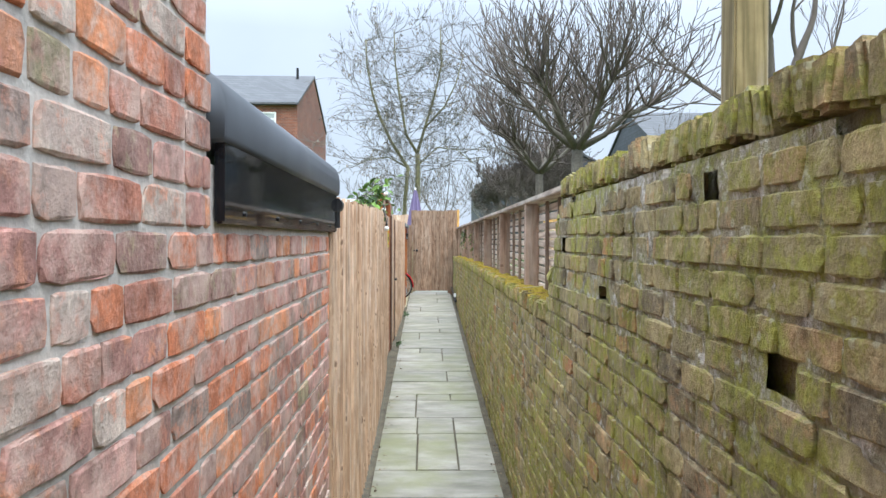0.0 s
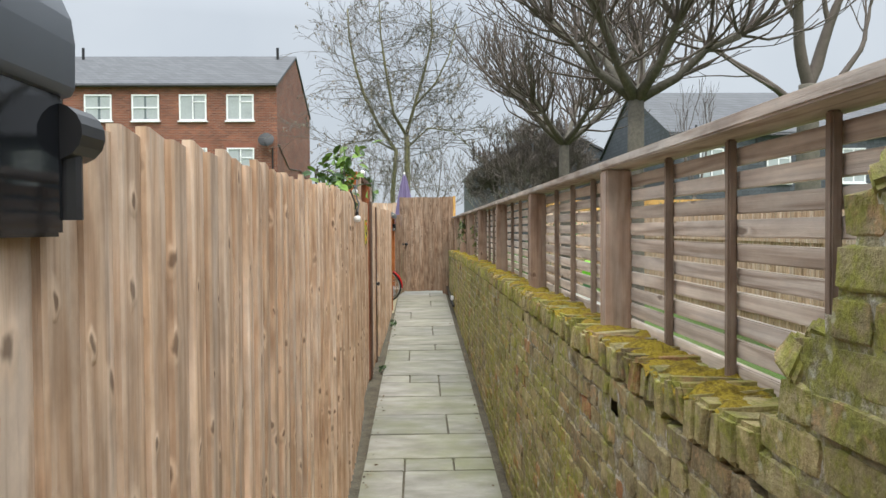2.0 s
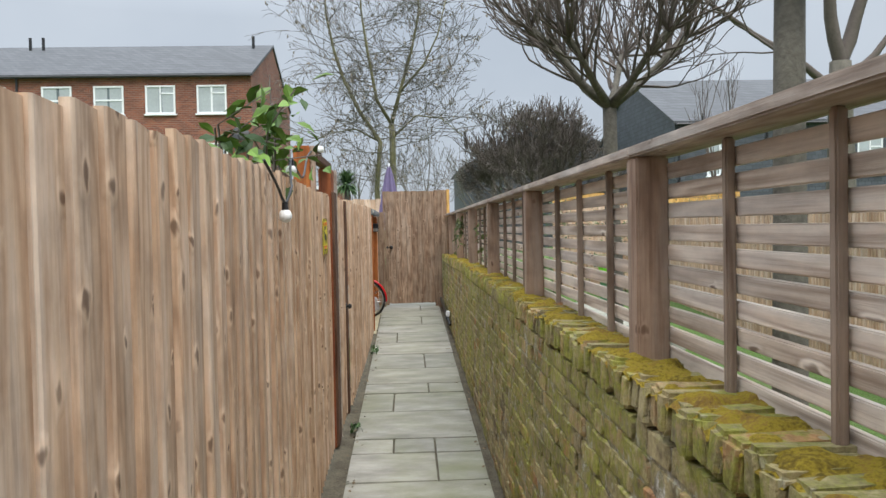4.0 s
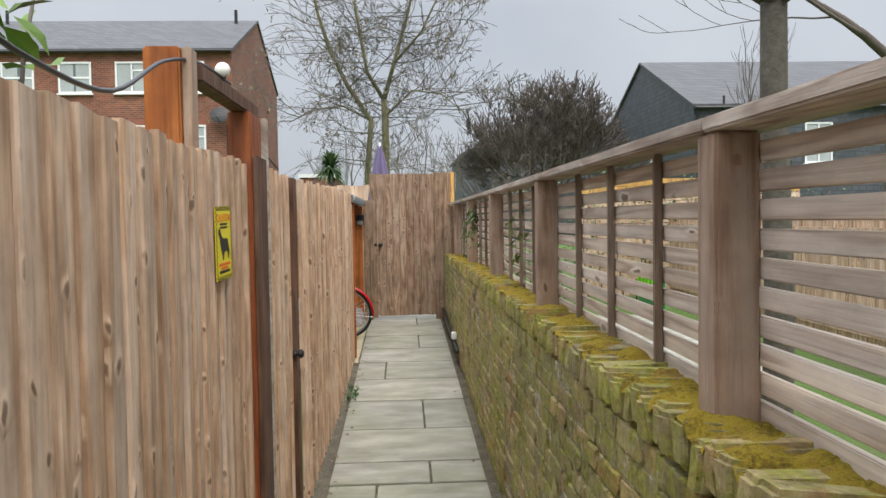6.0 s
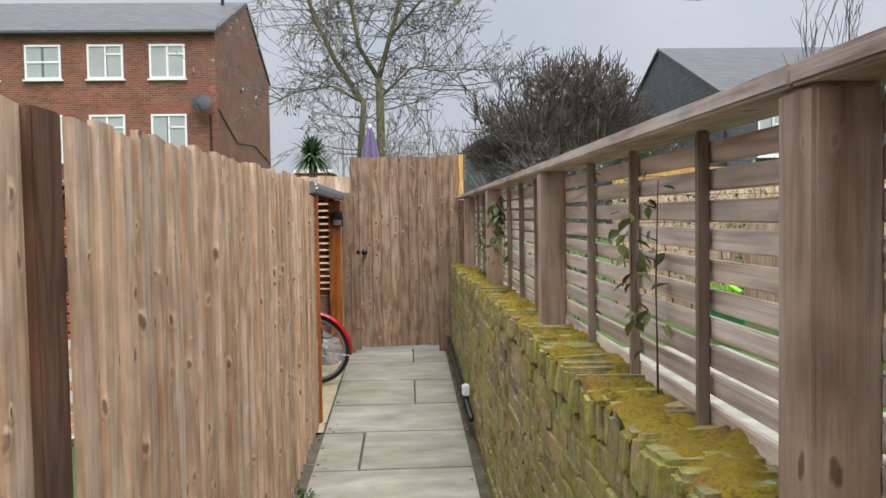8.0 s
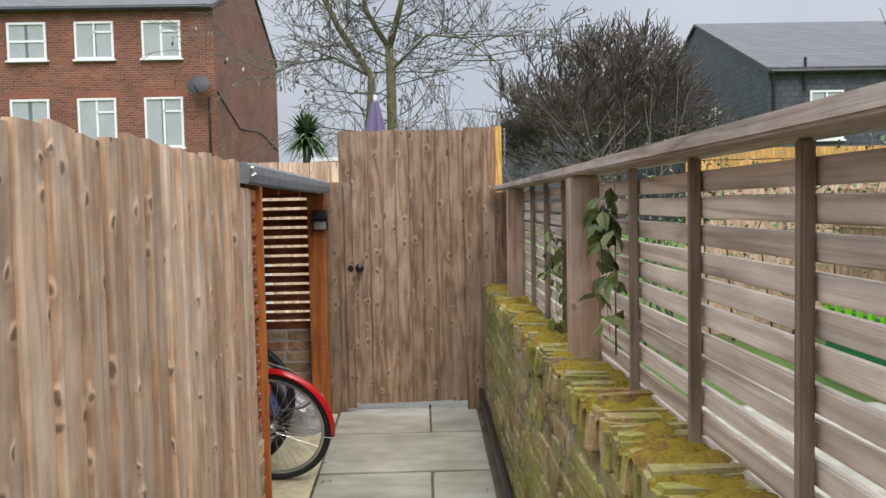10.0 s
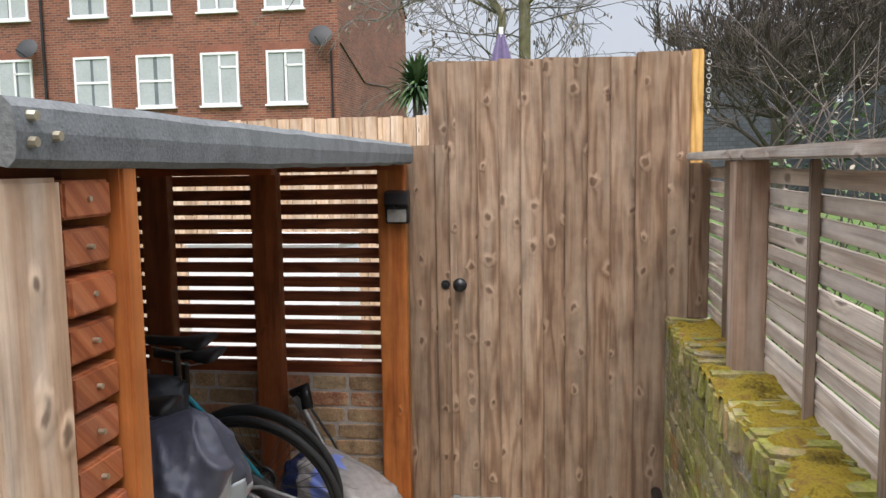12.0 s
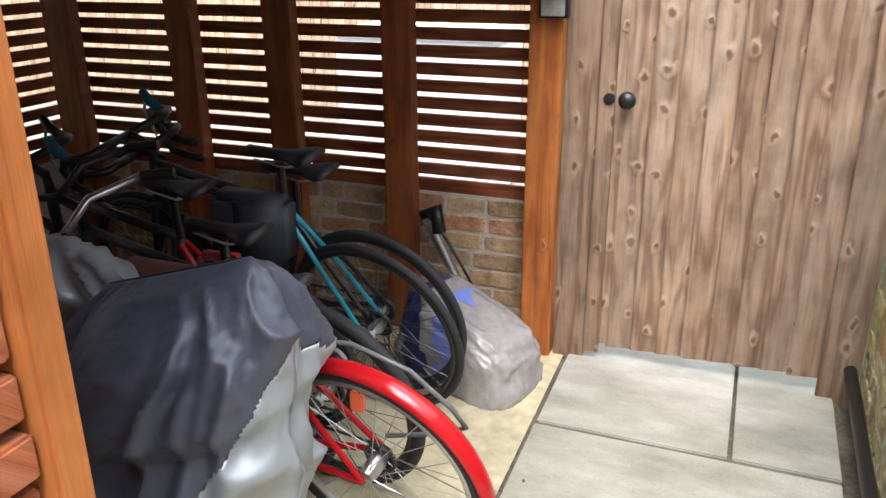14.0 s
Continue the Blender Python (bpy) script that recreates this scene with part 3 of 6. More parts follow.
    for j in range(n):
        y = -0.6 + j * (14.52 / n)
        row = []
        for i in range(xs):
            x = WALL_X + 0.002 + i * 0.205 / (xs - 1)
            a = noise.noise((x * 9, y * 9, 3.1)) + 0.5 * noise.noise((x * 26, y * 26, 7.7))
            crest = 0.5 * noise.noise((x * 60, y * 60, 1.3))
            edge = min(i, xs - 1 - i) / 2.0
            h = -0.022 + max(0, 0.62 + 1.2 * a) * 0.024 + 0.008 * crest
            slot = (y + 0.5805) / 0.0775 + 0.5
            h += 0.007 * noise.noise((int(slot) * 3.7, 0.2, 5.5))
            joint = abs(slot % 1 - 0.5)
            if joint > 0.33:
                h -= 0.075 * (joint - 0.33)
            if edge < 1:
                h -= 0.016 * (1 - edge)
            row.append(bm.verts.new((x, y, right_top(y) + 0.086 + min(h, 0.02))))
        rows.append(row)
    for u, v in zip(rows, rows[1:]):
        for i in range(xs - 1):
            bm.faces.new((u[i], u[i + 1], v[i + 1], v[i]))
    ob = part("moss_cushion", bm, moss, wall, "thick yellow-green moss", smooth=True)
    tagged(ob, kind="stuff")


def build_left_wall():
    wall = thing("wall_left", "old red-brick house wall with pale mortar, low beside the fence", "wall", kind="structure")
    x = -0.512
    bm = boxes(((x - 0.22, -9, -1.3), (x - 0.0105, -1.19, 1.41)), ((x - 0.22, -9, 1.41), (x - 0.0105, -3.13, 3.4)))
    part("mortar_core", bm, mortar, wall)
    brick_wall(wall, x, 1, -5.2, -1.17, lambda y: -0.9, lambda y: 1.33, red_brick, red_brick_joined, (-4.0, -1.17), 0.0035, 21)
    upper = thing("wall_left_upper", "old red-brick house wall rising beside the black roof edge", "wall", kind="structure")
    brick_wall(upper, x, 1, -5.2, -3.12, lambda y: 1.36, lambda y: 3.3, red_brick, red_brick_joined, (-4.2, -3.12), 0.0035, 22)


build_right_wall()
build_left_wall()


def build_closing_walls():
    """The alley goes on behind the start between plain brick house walls."""
    tagged(link_mesh("wall_house_behind", boxes(((-0.72, -9.4, -1.3), (0.76, -9.0, 3.4))), red_brick), "red-brick wall closing the alley", "wall", kind="structure")


build_closing_walls()


# ---- lean-to roof edge on the low wall ----
def build_roof_edge():
    t = thing("roof_edge", "glossy black fascia board under a rounded dark grey roof trim", "fascia")
    part("fascia_board", boxes(((-0.519, -3.085, 1.29), (-0.498, -1.05, 1.462)), edge=0.005), black_gloss, t, "glossy black fascia board")
    bm = bmesh.new()
    prof = [(-0.85, 1.455), (-0.505, 1.455), (-0.492, 1.458), (-0.487, 1.468), (-0.486, 1.52), (-0.49, 1.55), (-0.502, 1.577), (-0.524, 1.596), (-0.56, 1.607), (-0.85, 1.63)]
    a = [bm.verts.new((x, -3.1, z)) for x, z in prof]
    b = [bm.verts.new((x, -1.035, z)) for x, z in prof]
    for k in range(len(prof)):
        bm.faces.new((a[k], a[(k + 1) % len(prof)], b[(k + 1) % len(prof)], b[k]))
    bm.faces.new(a[::-1])
    bm.faces.new(b)
    bmesh.ops.recalc_face_normals(bm, faces=bm.faces[:])
    bmesh.ops.bevel(bm, geom=[e for e in bm.edges if abs(e.verts[0].co.y - e.verts[1].co.y) < 0.01], offset=0.005, segments=2, affect="EDGES")
    part("roof_trim", bm, grey_trim, t, "rounded dark grey roof trim", smooth=True)
    bm = bmesh.new()
    tube(bm, [(-0.505, -1.06, 1.415), (-0.505, -0.99, 1.415)], [0.034, 0.034], 16)
    tube(bm, [(-0.505, -0.99, 1.415), (-0.505, -0.975, 1.415)], [0.034, 0.022], 16)
    tube(bm, [(-0.505, -1.03, 1.40), (-0.505, -1.03, 1.31)], 0.02, 12)
    part("gutter_end", bm, black_plastic, t, "round black plastic end piece")
    for y in (-2.9, -2.5, -2.1, -1.7, -1.3):
        bm = bmesh.new()
        tube(bm, [(-0.499, y, 1.315), (-0.494, y, 1.315)], 0.006, 8)
        part("screw", bm, black_iron, t)


build_roof_edge()


# ---- feather-edge fences ----
def board_mesh(mat, width=0.118, length=2.0, slant=0.0):
    """An upright feather-edge board: thick at one edge, thin at the other; it hangs down from its origin."""
    bm = bmesh.new()
    w = width / 2
    prof = [(0.0, -w), (0.017, -w), (0.021, -w + 0.006), (0.005, w), (0.0, w)]
    zs = [0.0, -0.4, -0.8, -1.2, -1.6, -length]
    bow = random.uniform(-0.003, 0.003)
    rows = [[bm.verts.new((x + bow * math.sin(3 * z / length), y, z + (slant * y if z == 0 else 0))) for x, y in prof] for z in zs]
    for u, v in zip(rows, rows[1:]):
        for k in range(5):
            bm.faces.new((u[k], v[k], v[(k + 1) % 5], u[(k + 1) % 5]))
    bm.faces.new(rows[0])
    bm.faces.new(rows[-1][::-1])
    bmesh.ops.recalc_face_normals(bm, faces=bm.faces[:])
    me = bpy.data.meshes.new("board")
    bm.to_mesh(me)
    bm.free()
    me.materials.append(mat)
    return me


random.seed(8)
SIDE_BOARDS = [board_mesh(fence_wood, slant=random.uniform(-0.06, 0.06)) for k in range(9)]
GATE_BOARDS = [board_mesh(gate_wood, 0.108, slant=random.uniform(-0.01, 0.01)) for k in range(5)]


def fence_line(y):
    return float(np.interp(y, (-1.2, 2.4, 4.3, 5.27, 7.7, 9.5, 11.43), (-0.545, -0.55, -0.575, -0.6, -0.582, -0.557, -0.548)))


def board_run(owner, y0, y1, line, top, pitch=0.125, ragged=0.011):
    x = min(line(y0), line(y1)) - 0.004
    n = max(1, round((y1 - y0) / pitch))
    pitch = (y1 - y0) / n
    for k in range(n):
        y = y0 + (k + 0.5) * pitch
        zt = top(y) + random.uniform(-ragged, ragged)
        low = floor_z(y) + 0.01
        piece("board", random.choice(SIDE_BOARDS), owner, (line(y) + random.uniform(-0.002, 0.002), y, zt), (random.uniform(-0.25, 0.25), 0, 0), (1, pitch / 0.104, (zt - low) / 2.0))
    for z in (top(y0) - 0.35, top(y0) - 1.1):
        part("rail", boxes(((x - 0.045, y0 + 0.01, z), (x - 0.002, y1 - 0.01, z + 0.07)), edge=0.004), post_wood, owner)


def left_fence_top(y):
    return float(np.interp(y, (-1.2, 0.6, 1.2, 3.3, 5.0, 7.5, 9.5, 11.5), (1.445, 1.49, 1.5, 1.545, 1.55, 1.555, 1.575, 1.6)))


def build_left_fence():
    panels = [(-1.17, 0.63), (0.63, 2.43), (2.43, 4.33), (4.33, 5.27)]
    for y0, y1 in panels:
        f = thing("board_fence", "weathered brown feather-edge board fence panel beside the path", "fence", group="feather-edge fence panels")
        board_run(f, y0, y1, fence_line, left_fence_top)
    g = thing("side_gate", "closed brown board garden gate carrying a yellow warning sign", "gate")
    board_run(g, 5.28, 6.57, lambda y: -0.632, lambda y: 1.565, 0.108)
    f = thing("board_fence", "narrow weathered board fence panel between two dark posts", "fence", group="feather-edge fence panels")
    board_run(f, 6.88, 7.56, lambda y: -0.612, lambda y: 1.565, 0.115)
    t = thing("gate_latch_post", "dark-stained slim fence post with a black latch", "post")
    part("post", boxes(((-0.68, 7.57, -0.4), (-0.582, 7.69, 1.565)), edge=0.005), dark_wood, t)
    bm = bmesh.new()
    tube(bm, [(-0.605, 7.56, 0.645), (-0.57, 7.56, 0.645)], [0.011, 0.011], 10)
    tube(bm, [(-0.575, 7.56, 0.645), (-0.567, 7.56, 0.645), (-0.553, 7.56, 0.645), (-0.544, 7.56, 0.645)], [0.012, 0.023, 0.023, 0.012], 12)
    tube(bm, [(-0.597, 7.56, 0.645), (-0.587, 7.56, 0.645)], [0.026, 0.026], 12)
    part("latch", bm, black_iron, t, "black iron ring latch")
    for y0, y1 in ((7.70, 9.46), (9.46, 11.43)):
        f = thing("board_fence", "weathered brown feather-edge board fence panel beside the path", "fence", group="feather-edge fence panels")
        board_run(f, y0, y1, fence_line, left_fence_top)


build_left_fence()


def build_arch():
    t = thing("garden_arch", "dark-stained timber arch over the side gate", "arch")
    part("arch_post", boxes(((-0.775, 5.80, floor_z(5.8) - 0.02), (-0.668, 5.90, 1.865)), edge=0.006), stain_z, t)
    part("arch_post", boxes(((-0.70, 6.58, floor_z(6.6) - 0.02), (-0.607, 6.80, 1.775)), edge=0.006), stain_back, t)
    part("post_face", boxes(((-0.605, 6.58, floor_z(6.6)), (-0.587, 6.80, 1.60)), edge=0.003), dark_wood, t)
    part("arch_beam", boxes(((-0.69, 5.90, 1.776), (-0.625, 6.86, 1.832)), edge=0.006), dark_wood, t)
    part("arch_beam", boxes(((-1.6, 5.56, 1.765), (-1.5, 6.86, 1.82)), edge=0.006), dark_wood, t)
    part("arch_batten", boxes(((-0.667, 5.82, 1.45), (-0.638, 5.89, 1.865)), edge=0.003), post_wood, t)
    part("edge_batten", boxes(((-0.612, 6.805, floor_z(6.6)), (-0.585, 6.85, 1.775)), edge=0.003), rail_wood, t)


build_arch()


# ---- slatted fence on the low wall ----
POST_Y = [-1.16, 0.876, 2.83, 4.95, 7.05, 9.08, 11.12, 13.09]


def build_right_fence():
    fx = 0.61
    sl = []
    for k in range(5):
        bm = bmesh.new()
        box(bm, (-0.009, -0.5, -0.0215), (0.009, 0.5, 0.0215), 0.003)
        me = bpy.data.meshes.new("slat")
        bm.to_mesh(me)
        bm.free()
        me.materials.append(slat_wood)
        sl.append(me)
    for k, y in enumerate(POST_Y):
        p = thing("fence_post", "square brown timber fence post standing on the mossy wall", "post", group="slatted fence posts")
        part("post", boxes(((fx, y, 0.86 - max(0, y - 9) * 0.013), (fx + 0.095, y + 0.1, 1.508)), edge=0.006), post_wood, p)
        if k == 3:
            part("plug", tube(bmesh.new(), [(fx + 0.045, y + 0.001, 1.45), (fx + 0.045, y - 0.0015, 1.45)], 0.012, 12), post_wood, p, "round dowel plug")
    for y0, y1 in zip(POST_Y, POST_Y[1:] + [14.0]):
        a, b = y0 + 0.103, y1 - 0.003
        if b - a < 0.3:
            continue
        f = thing("slatted_fence_panel", "silver-grey horizontal slat fence panel with upright battens", "fence", group="slatted fence panels")
        count, pitch, first = (10, 0.0588, 0.938) if y0 < 8 else (11, 0.0565, 0.895)
        for i in range(count):
            z = first + pitch * i
            piece("slat", random.choice(sl), f, (fx + 0.102 + random.uniform(-0.003, 0.003), (a + b) / 2, z + random.uniform(-0.002, 0.002)), (random.uniform(-0.15, 0.15), random.uniform(-5, 3), 0), (1, b - a + 0.09, 1))
        n = 3 if b - a > 1.2 else 1
        for i in range(n):
            y = a + (b - a) * (i + 1) / (n + 1)
            part("batten", boxes(((fx + 0.066, y - 0.0125, 0.87), (fx + 0.089, y + 0.0125, 1.508)), edge=0.004), batten_wood, f)
    ends = [-1.2, 0.93, 2.88, 5.0, 7.1, 9.13, 11.17, 13.14, 13.98]
    for a, b in zip(ends, ends[1:]):
        r = thing("fence_rail", "weathered grey-brown timber capping rail on the slatted fence", "rail", group="capping rails")
        part("rail", boxes(((fx - 0.01, a, 1.509), (fx + 0.13, b - 0.002, 1.54)), edge=0.005), rail_wood, r)


build_right_fence()


# ---- gate across the alley ----
def build_gate():
    gy = 14.0
    frame_ob = thing("gate_surround", "fixed brown boards either side of the alley gate", "fence")

    def up_board(x0, x1, z0, z1, y=gy, owner=frame_ob, mat=gate_wood):
        w = x1 - x0
        bm = bmesh.new()
        box(bm, (-w / 2, -0.011, z0), (w / 2, 0.011, z1), 0.003)
        ob = part("board", bm, mat, owner)
        ob.location = ((x0 + x1) / 2, y, 0)
        return ob

    up_board(-0.455, -0.333, 1.585, 1.94, gy + 0.03)
    up_board(-0.545, -0.425, -0.03, 1.59, gy - 0.006)
    up_board(-0.422, -0.366, 0.03, 1.59, gy - 0.02)
    up_board(0.403, 0.53, -0.05, 1.945, gy - 0.012)
    up_board(0.508, 0.618, 0.86, 1.945, gy + 0.004)
    up_board(0.62, 0.70, 0.86, 1.50, gy + 0.01)
    post = thing("gate_post", "fresh yellow timber gate post rising above the rail", "post")
    part("post", boxes(((0.622, gy + 0.025, 0.0), (0.672, gy + 0.1, 1.955)), edge=0.004), fresh_wood, post)
    bm = bmesh.new()
    for i in range(9):
        ring(bm, (0.69, gy + 0.02, 1.93 - i * 0.028), (0, 1, 0) if i % 2 else (1, 0.2, 0), 0.009, 0.0018, 10, 5)
    part("chain", bm, plain("chain_steel", (0.5, 0.5, 0.5), 0.3, 0.9), post, "short hanging steel chain")
    gate = thing("alley_gate", "closed brown feather-edge board gate with a black knob", "gate")
    n = 8
    for i in range(n):
        x = -0.335 + (i + 0.5) * (0.735 / n)
        bot = 0.055 + random.uniform(-0.006, 0.006)
        top = 1.935 + random.uniform(-0.004, 0.004)
        piece("board", random.choice(GATE_BOARDS), gate, (x, gy + 0.012, top), (0, 0, -90), (1, 0.96, (top - bot) / 2.0))
    up_board(-0.37, -0.333, 0.06, 1.93, gy + 0.004, gate)
    part("ledge", boxes(*[((-0.36, gy + 0.03, z), (0.4, gy + 0.07, z + 0.1)) for z in (0.25, 0.95, 1.65)], edge=0.004), gate_wood, gate)
    bm = bmesh.new()
    k = (-0.322, gy - 0.02, 1.0)
    tube(bm, [(k[0], k[1] + 0.03, k[2]), (k[0], k[1] - 0.012, k[2])], 0.012, 12)
    tube(bm, [(k[0], k[1] - 0.01 - d, k[2]) for d in (0, 0.006, 0.02, 0.034, 0.042)], [0.012, 0.026, 0.031, 0.026, 0.008], 16)
    part("knob", bm, black_iron, gate, "round black door knob", smooth=True)
    bm = bmesh.new()
    tube(bm, [(-0.385, gy - 0.026, 1.0), (-0.385, gy - 0.036, 1.0)], [0.021, 0.019], 16)
    tube(bm, [(-0.385, gy - 0.036, 1.0), (-0.385, gy - 0.04, 1.0)], [0.009, 0.009], 10)
    part("lock_escutcheon", bm, black_iron, frame_ob, "round black lock escutcheon")


build_gate()


# ---- bike store beside the gate ----
def store_floor_top():
    bm = bmesh.new()
    xs = [-2.98 + 0.155 * i for i in range(17)]
    ys = [11.5 + 0.13 * i for i in range(21)]
    g = [[bm.verts.new((x, min(y, 14.08), floor_z(y) - 0.012 + 0.006 * noise.noise((x * 5, y * 5, 4)))) for x in xs] for y in ys]
    for j in range(20):
        for i in range(16):
            bm.faces.new((g[j][i], g[j][i + 1], g[j + 1][i + 1], g[j + 1][i]))
    tagged(link_mesh("store_floor", bm, concrete, smooth=True), "stained buff concrete floor of the bike store", "floor", kind="structure")


def flat_wall_x(owner, x0, x1, face_y, z0, z1, mat, seed):
    """Brick courses on a plane y = face_y that looks to -y."""
    rnd = random.Random(seed)
    shapes = []
    for length in (0.215, 0.103, 0.215, 0.16):
        me = bpy.data.meshes.new("brick")
        me.from_pydata(brick_verts(length, 0.064, 0.05, rnd, 0.003), [], BRICK_FACES)
        me.materials.append(mat)
        shapes.append((length, me))
    z = z0 + 0.032
    while z + 0.03 < z1:
        x = x0 - rnd.uniform(0, 0.1)
        while x < x1:
            length, me = rnd.choice(shapes)
            if x + length > x1 + 0.015:
                length, me = shapes[1]
                if x + length > x1 + 0.015:
                    break
            piece("brick", me, owner, (x + length / 2, face_y + rnd.uniform(0, 0.004), z), (0, rnd.uniform(-0.5, 0.5), -90))
            x += length + 0.011
        z += 0.075


def build_store():
    store_floor_top()
    wall = thing("store_back_wall", "low multicoloured stock-brick wall at the back of the bike store", "wall", kind="structure")
    part("mortar_core", boxes(((-3.0, 14.066, -0.3), (-0.57, 14.24, 0.575)), ((-3.1, 11.5, -0.4), (-2.93, 14.24, 0.575))), mortar, wall)
    flat_wall_x(wall, -2.93, -0.58, 14.06, -0.10, 0.585, back_brick, 31)
    pier = thing("store_pier", "short stock-brick pier under the slatted end of the store", "pier", kind="structure")
    part("mortar_core", boxes(((-2.9, 11.565, -0.3), (-0.548, 11.70, 0.545))), mortar, pier)
    rnd = random.Random(3)
    z = floor_z(11.6) + 0.035
    shape = bpy.data.meshes.new("brick")
    shape.from_pydata(brick_verts(0.14, 0.064, 0.05, rnd, 0.004), [], BRICK_FACES)
    shape.materials.append(back_brick)
    while z < 0.53:
        piece("brick", shape, pier, (-0.542, 11.632, z))
        z += 0.075
    flat_wall_x(pier, -2.9, -0.56, 11.562, -0.1, 0.54, back_brick, 33)
    st = thing("bike_store", "orange-brown slatted timber bike store with a felted roof edge", "shelter")
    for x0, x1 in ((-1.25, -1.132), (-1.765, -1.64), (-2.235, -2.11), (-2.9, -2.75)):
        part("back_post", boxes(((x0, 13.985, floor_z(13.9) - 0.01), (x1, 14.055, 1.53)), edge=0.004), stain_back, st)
    part("end_post", boxes(((-0.67, 13.95, floor_z(13.9) - 0.01), (-0.552, 14.055, 1.515)), edge=0.005), stain_z, st, "bright orange-stained timber post")
    part("front_post", boxes(((-0.62, 11.698, floor_z(11.7) - 0.01), (-0.524, 11.742, 1.515)), edge=0.005), stain_z, st, "bright orange-stained timber post")
    for i in range(14):
        z = 0.6 + 0.0653 * i
        h = 0.0232 if i else 0.028
        part("slat", boxes(((-2.9, 14.07, z - h), (-0.56, 14.09, z + h)), edge=0.002), stain_x, st)
        part("side_slat", boxes(((-2.95, 11.62, z - h), (-2.93, 14.07, z + h)), edge=0.002), stain_y, st)
    for i in range(15):
        z = 0.56 + 0.065 * i
        bm = bmesh.new()
        box(bm, (-2.9, 11.585, z - 0.0255), (-0.542 + random.uniform(-0.006, 0.004), 11.696, z + 0.0255), 0.004)
        s = part("end_slat", bm, end_stain, st, "red-brown stained slat with a sawn end")
        bm = bmesh.new()
        tube(bm, [(-0.546, 11.64, z), (-0.536, 11.64, z)], 0.004, 8)
        part("screw", bm, plain("zinc_screw", (0.5, 0.46, 0.35), 0.35, 0.8, bump=0) if i == 0 else bpy.data.materials["zinc_screw"], s)
    for y in (12.25, 12.85, 13.45):
        part("side_post", boxes(((-2.93, y, -0.05), (-2.85, y + 0.07, 1.53)), edge=0.004), stain_z, st)
    part("end_board", boxes(((-0.565, 11.43, floor_z(11.4)), (-0.535, 11.575, 1.50)), edge=0.006), fence_wood, st, "split weathered end board")
    # roof: boards below, felt wrapped over the front edge
    bm = bmesh.new()
    n = 24
    rows = []
    for i in range(n + 1):
        y = 11.46 + i * (2.46 / n)
        w = 0.006 * noise.noise((y * 4, 0, 0)) + 0.004 * noise.noise((y * 17, 2, 0))
        low = 1.512 - 0.006 * math.sin((y - 11.46) * 1.3) + 0.005 * noise.noise((y * 9, 7, 0))
        top = 1.595 + 0.004 * noise.noise((y * 7, 1, 0))
        rows.append([bm.verts.new(p) for p in ((-0.545, y, low + 0.004), (-0.522 + w, y, low), (-0.512 + w, y, low + 0.01), (-0.508 + w, y, (low + top) / 2), (-0.512 + w, y, top - 0.012), (-0.525, y, top), (-3.0, y, top + 0.03))])
    for u, v in zip(rows, rows[1:]):
        for k in range(6):
            bm.faces.new((u[k], v[k], v[k + 1], u[k + 1]))
    bm.faces.new(rows[0])
    bm.faces.new(rows[-1][::-1])
    bmesh.ops.recalc_face_normals(bm, faces=bm.faces[:])
    part("roof_felt", bm, roof_felt, st, "grey mineral roofing felt turned over the edge")
    part("roof_board", boxes(((-3.0, 11.47, 1.535), (-0.55, 14.1, 1.56))), stain_x, st)
    for y in (11.75, 12.5, 13.2, 13.9):
        part("rafter", boxes(((-2.95, y, 1.49), (-0.6, y + 0.05, 1.535)), edge=0.003), stain_x, st)
    for y, z in ((11.487, 1.572), (11.485, 1.542), (11.53, 1.55)):
        bm = bmesh.new()
        tube(bm, [(-0.512, y, z), (-0.501, y, z)], [0.007, 0.006], 8)
        part("nail", bm, bpy.data.materials["zinc_screw"], st)
    lamp = thing("solar_lamp", "small black solar wall lamp with a sensor on the post", "lamp")
    bm = bmesh.new()
    prof = [(13.95, 1.265), (13.915, 1.265), (13.905, 1.335), (13.885, 1.345), (13.895, 1.395), (13.95, 1.405)]
    a = [bm.verts.new((-0.628, y, z)) for y, z in prof]
    b = [bm.verts.new((-0.528, y, z)) for y, z in prof]
    for k in range(6):
        bm.faces.new((a[k], a[(k + 1) % 6], b[(k + 1) % 6], b[k]))
    bm.faces.new(a[::-1])
    bm.faces.new(b)
    bmesh.ops.recalc_face_normals(bm, faces=bm.faces[:])
    bmesh.ops.bevel(bm, geom=bm.edges[:], offset=0.003, segments=2, affect="EDGES")
    part("housing", bm, black_plastic, lamp)
    part("lens", boxes(((-0.618, 13.902, 1.272), (-0.538, 13.91, 1.325)), edge=0.002), plain("lamp_lens", (0.28, 0.27, 0.25), 0.25, spread=0.4, scale=200), lamp, "grey clear ribbed lens")
    bm = bmesh.new()
    tube(bm, [(-0.578, 13.89, 1.338), (-0.578, 13.878, 1.338)], [0.009, 0.005], 10)
    part("sensor", bm, black_iron, lamp)


build_store()

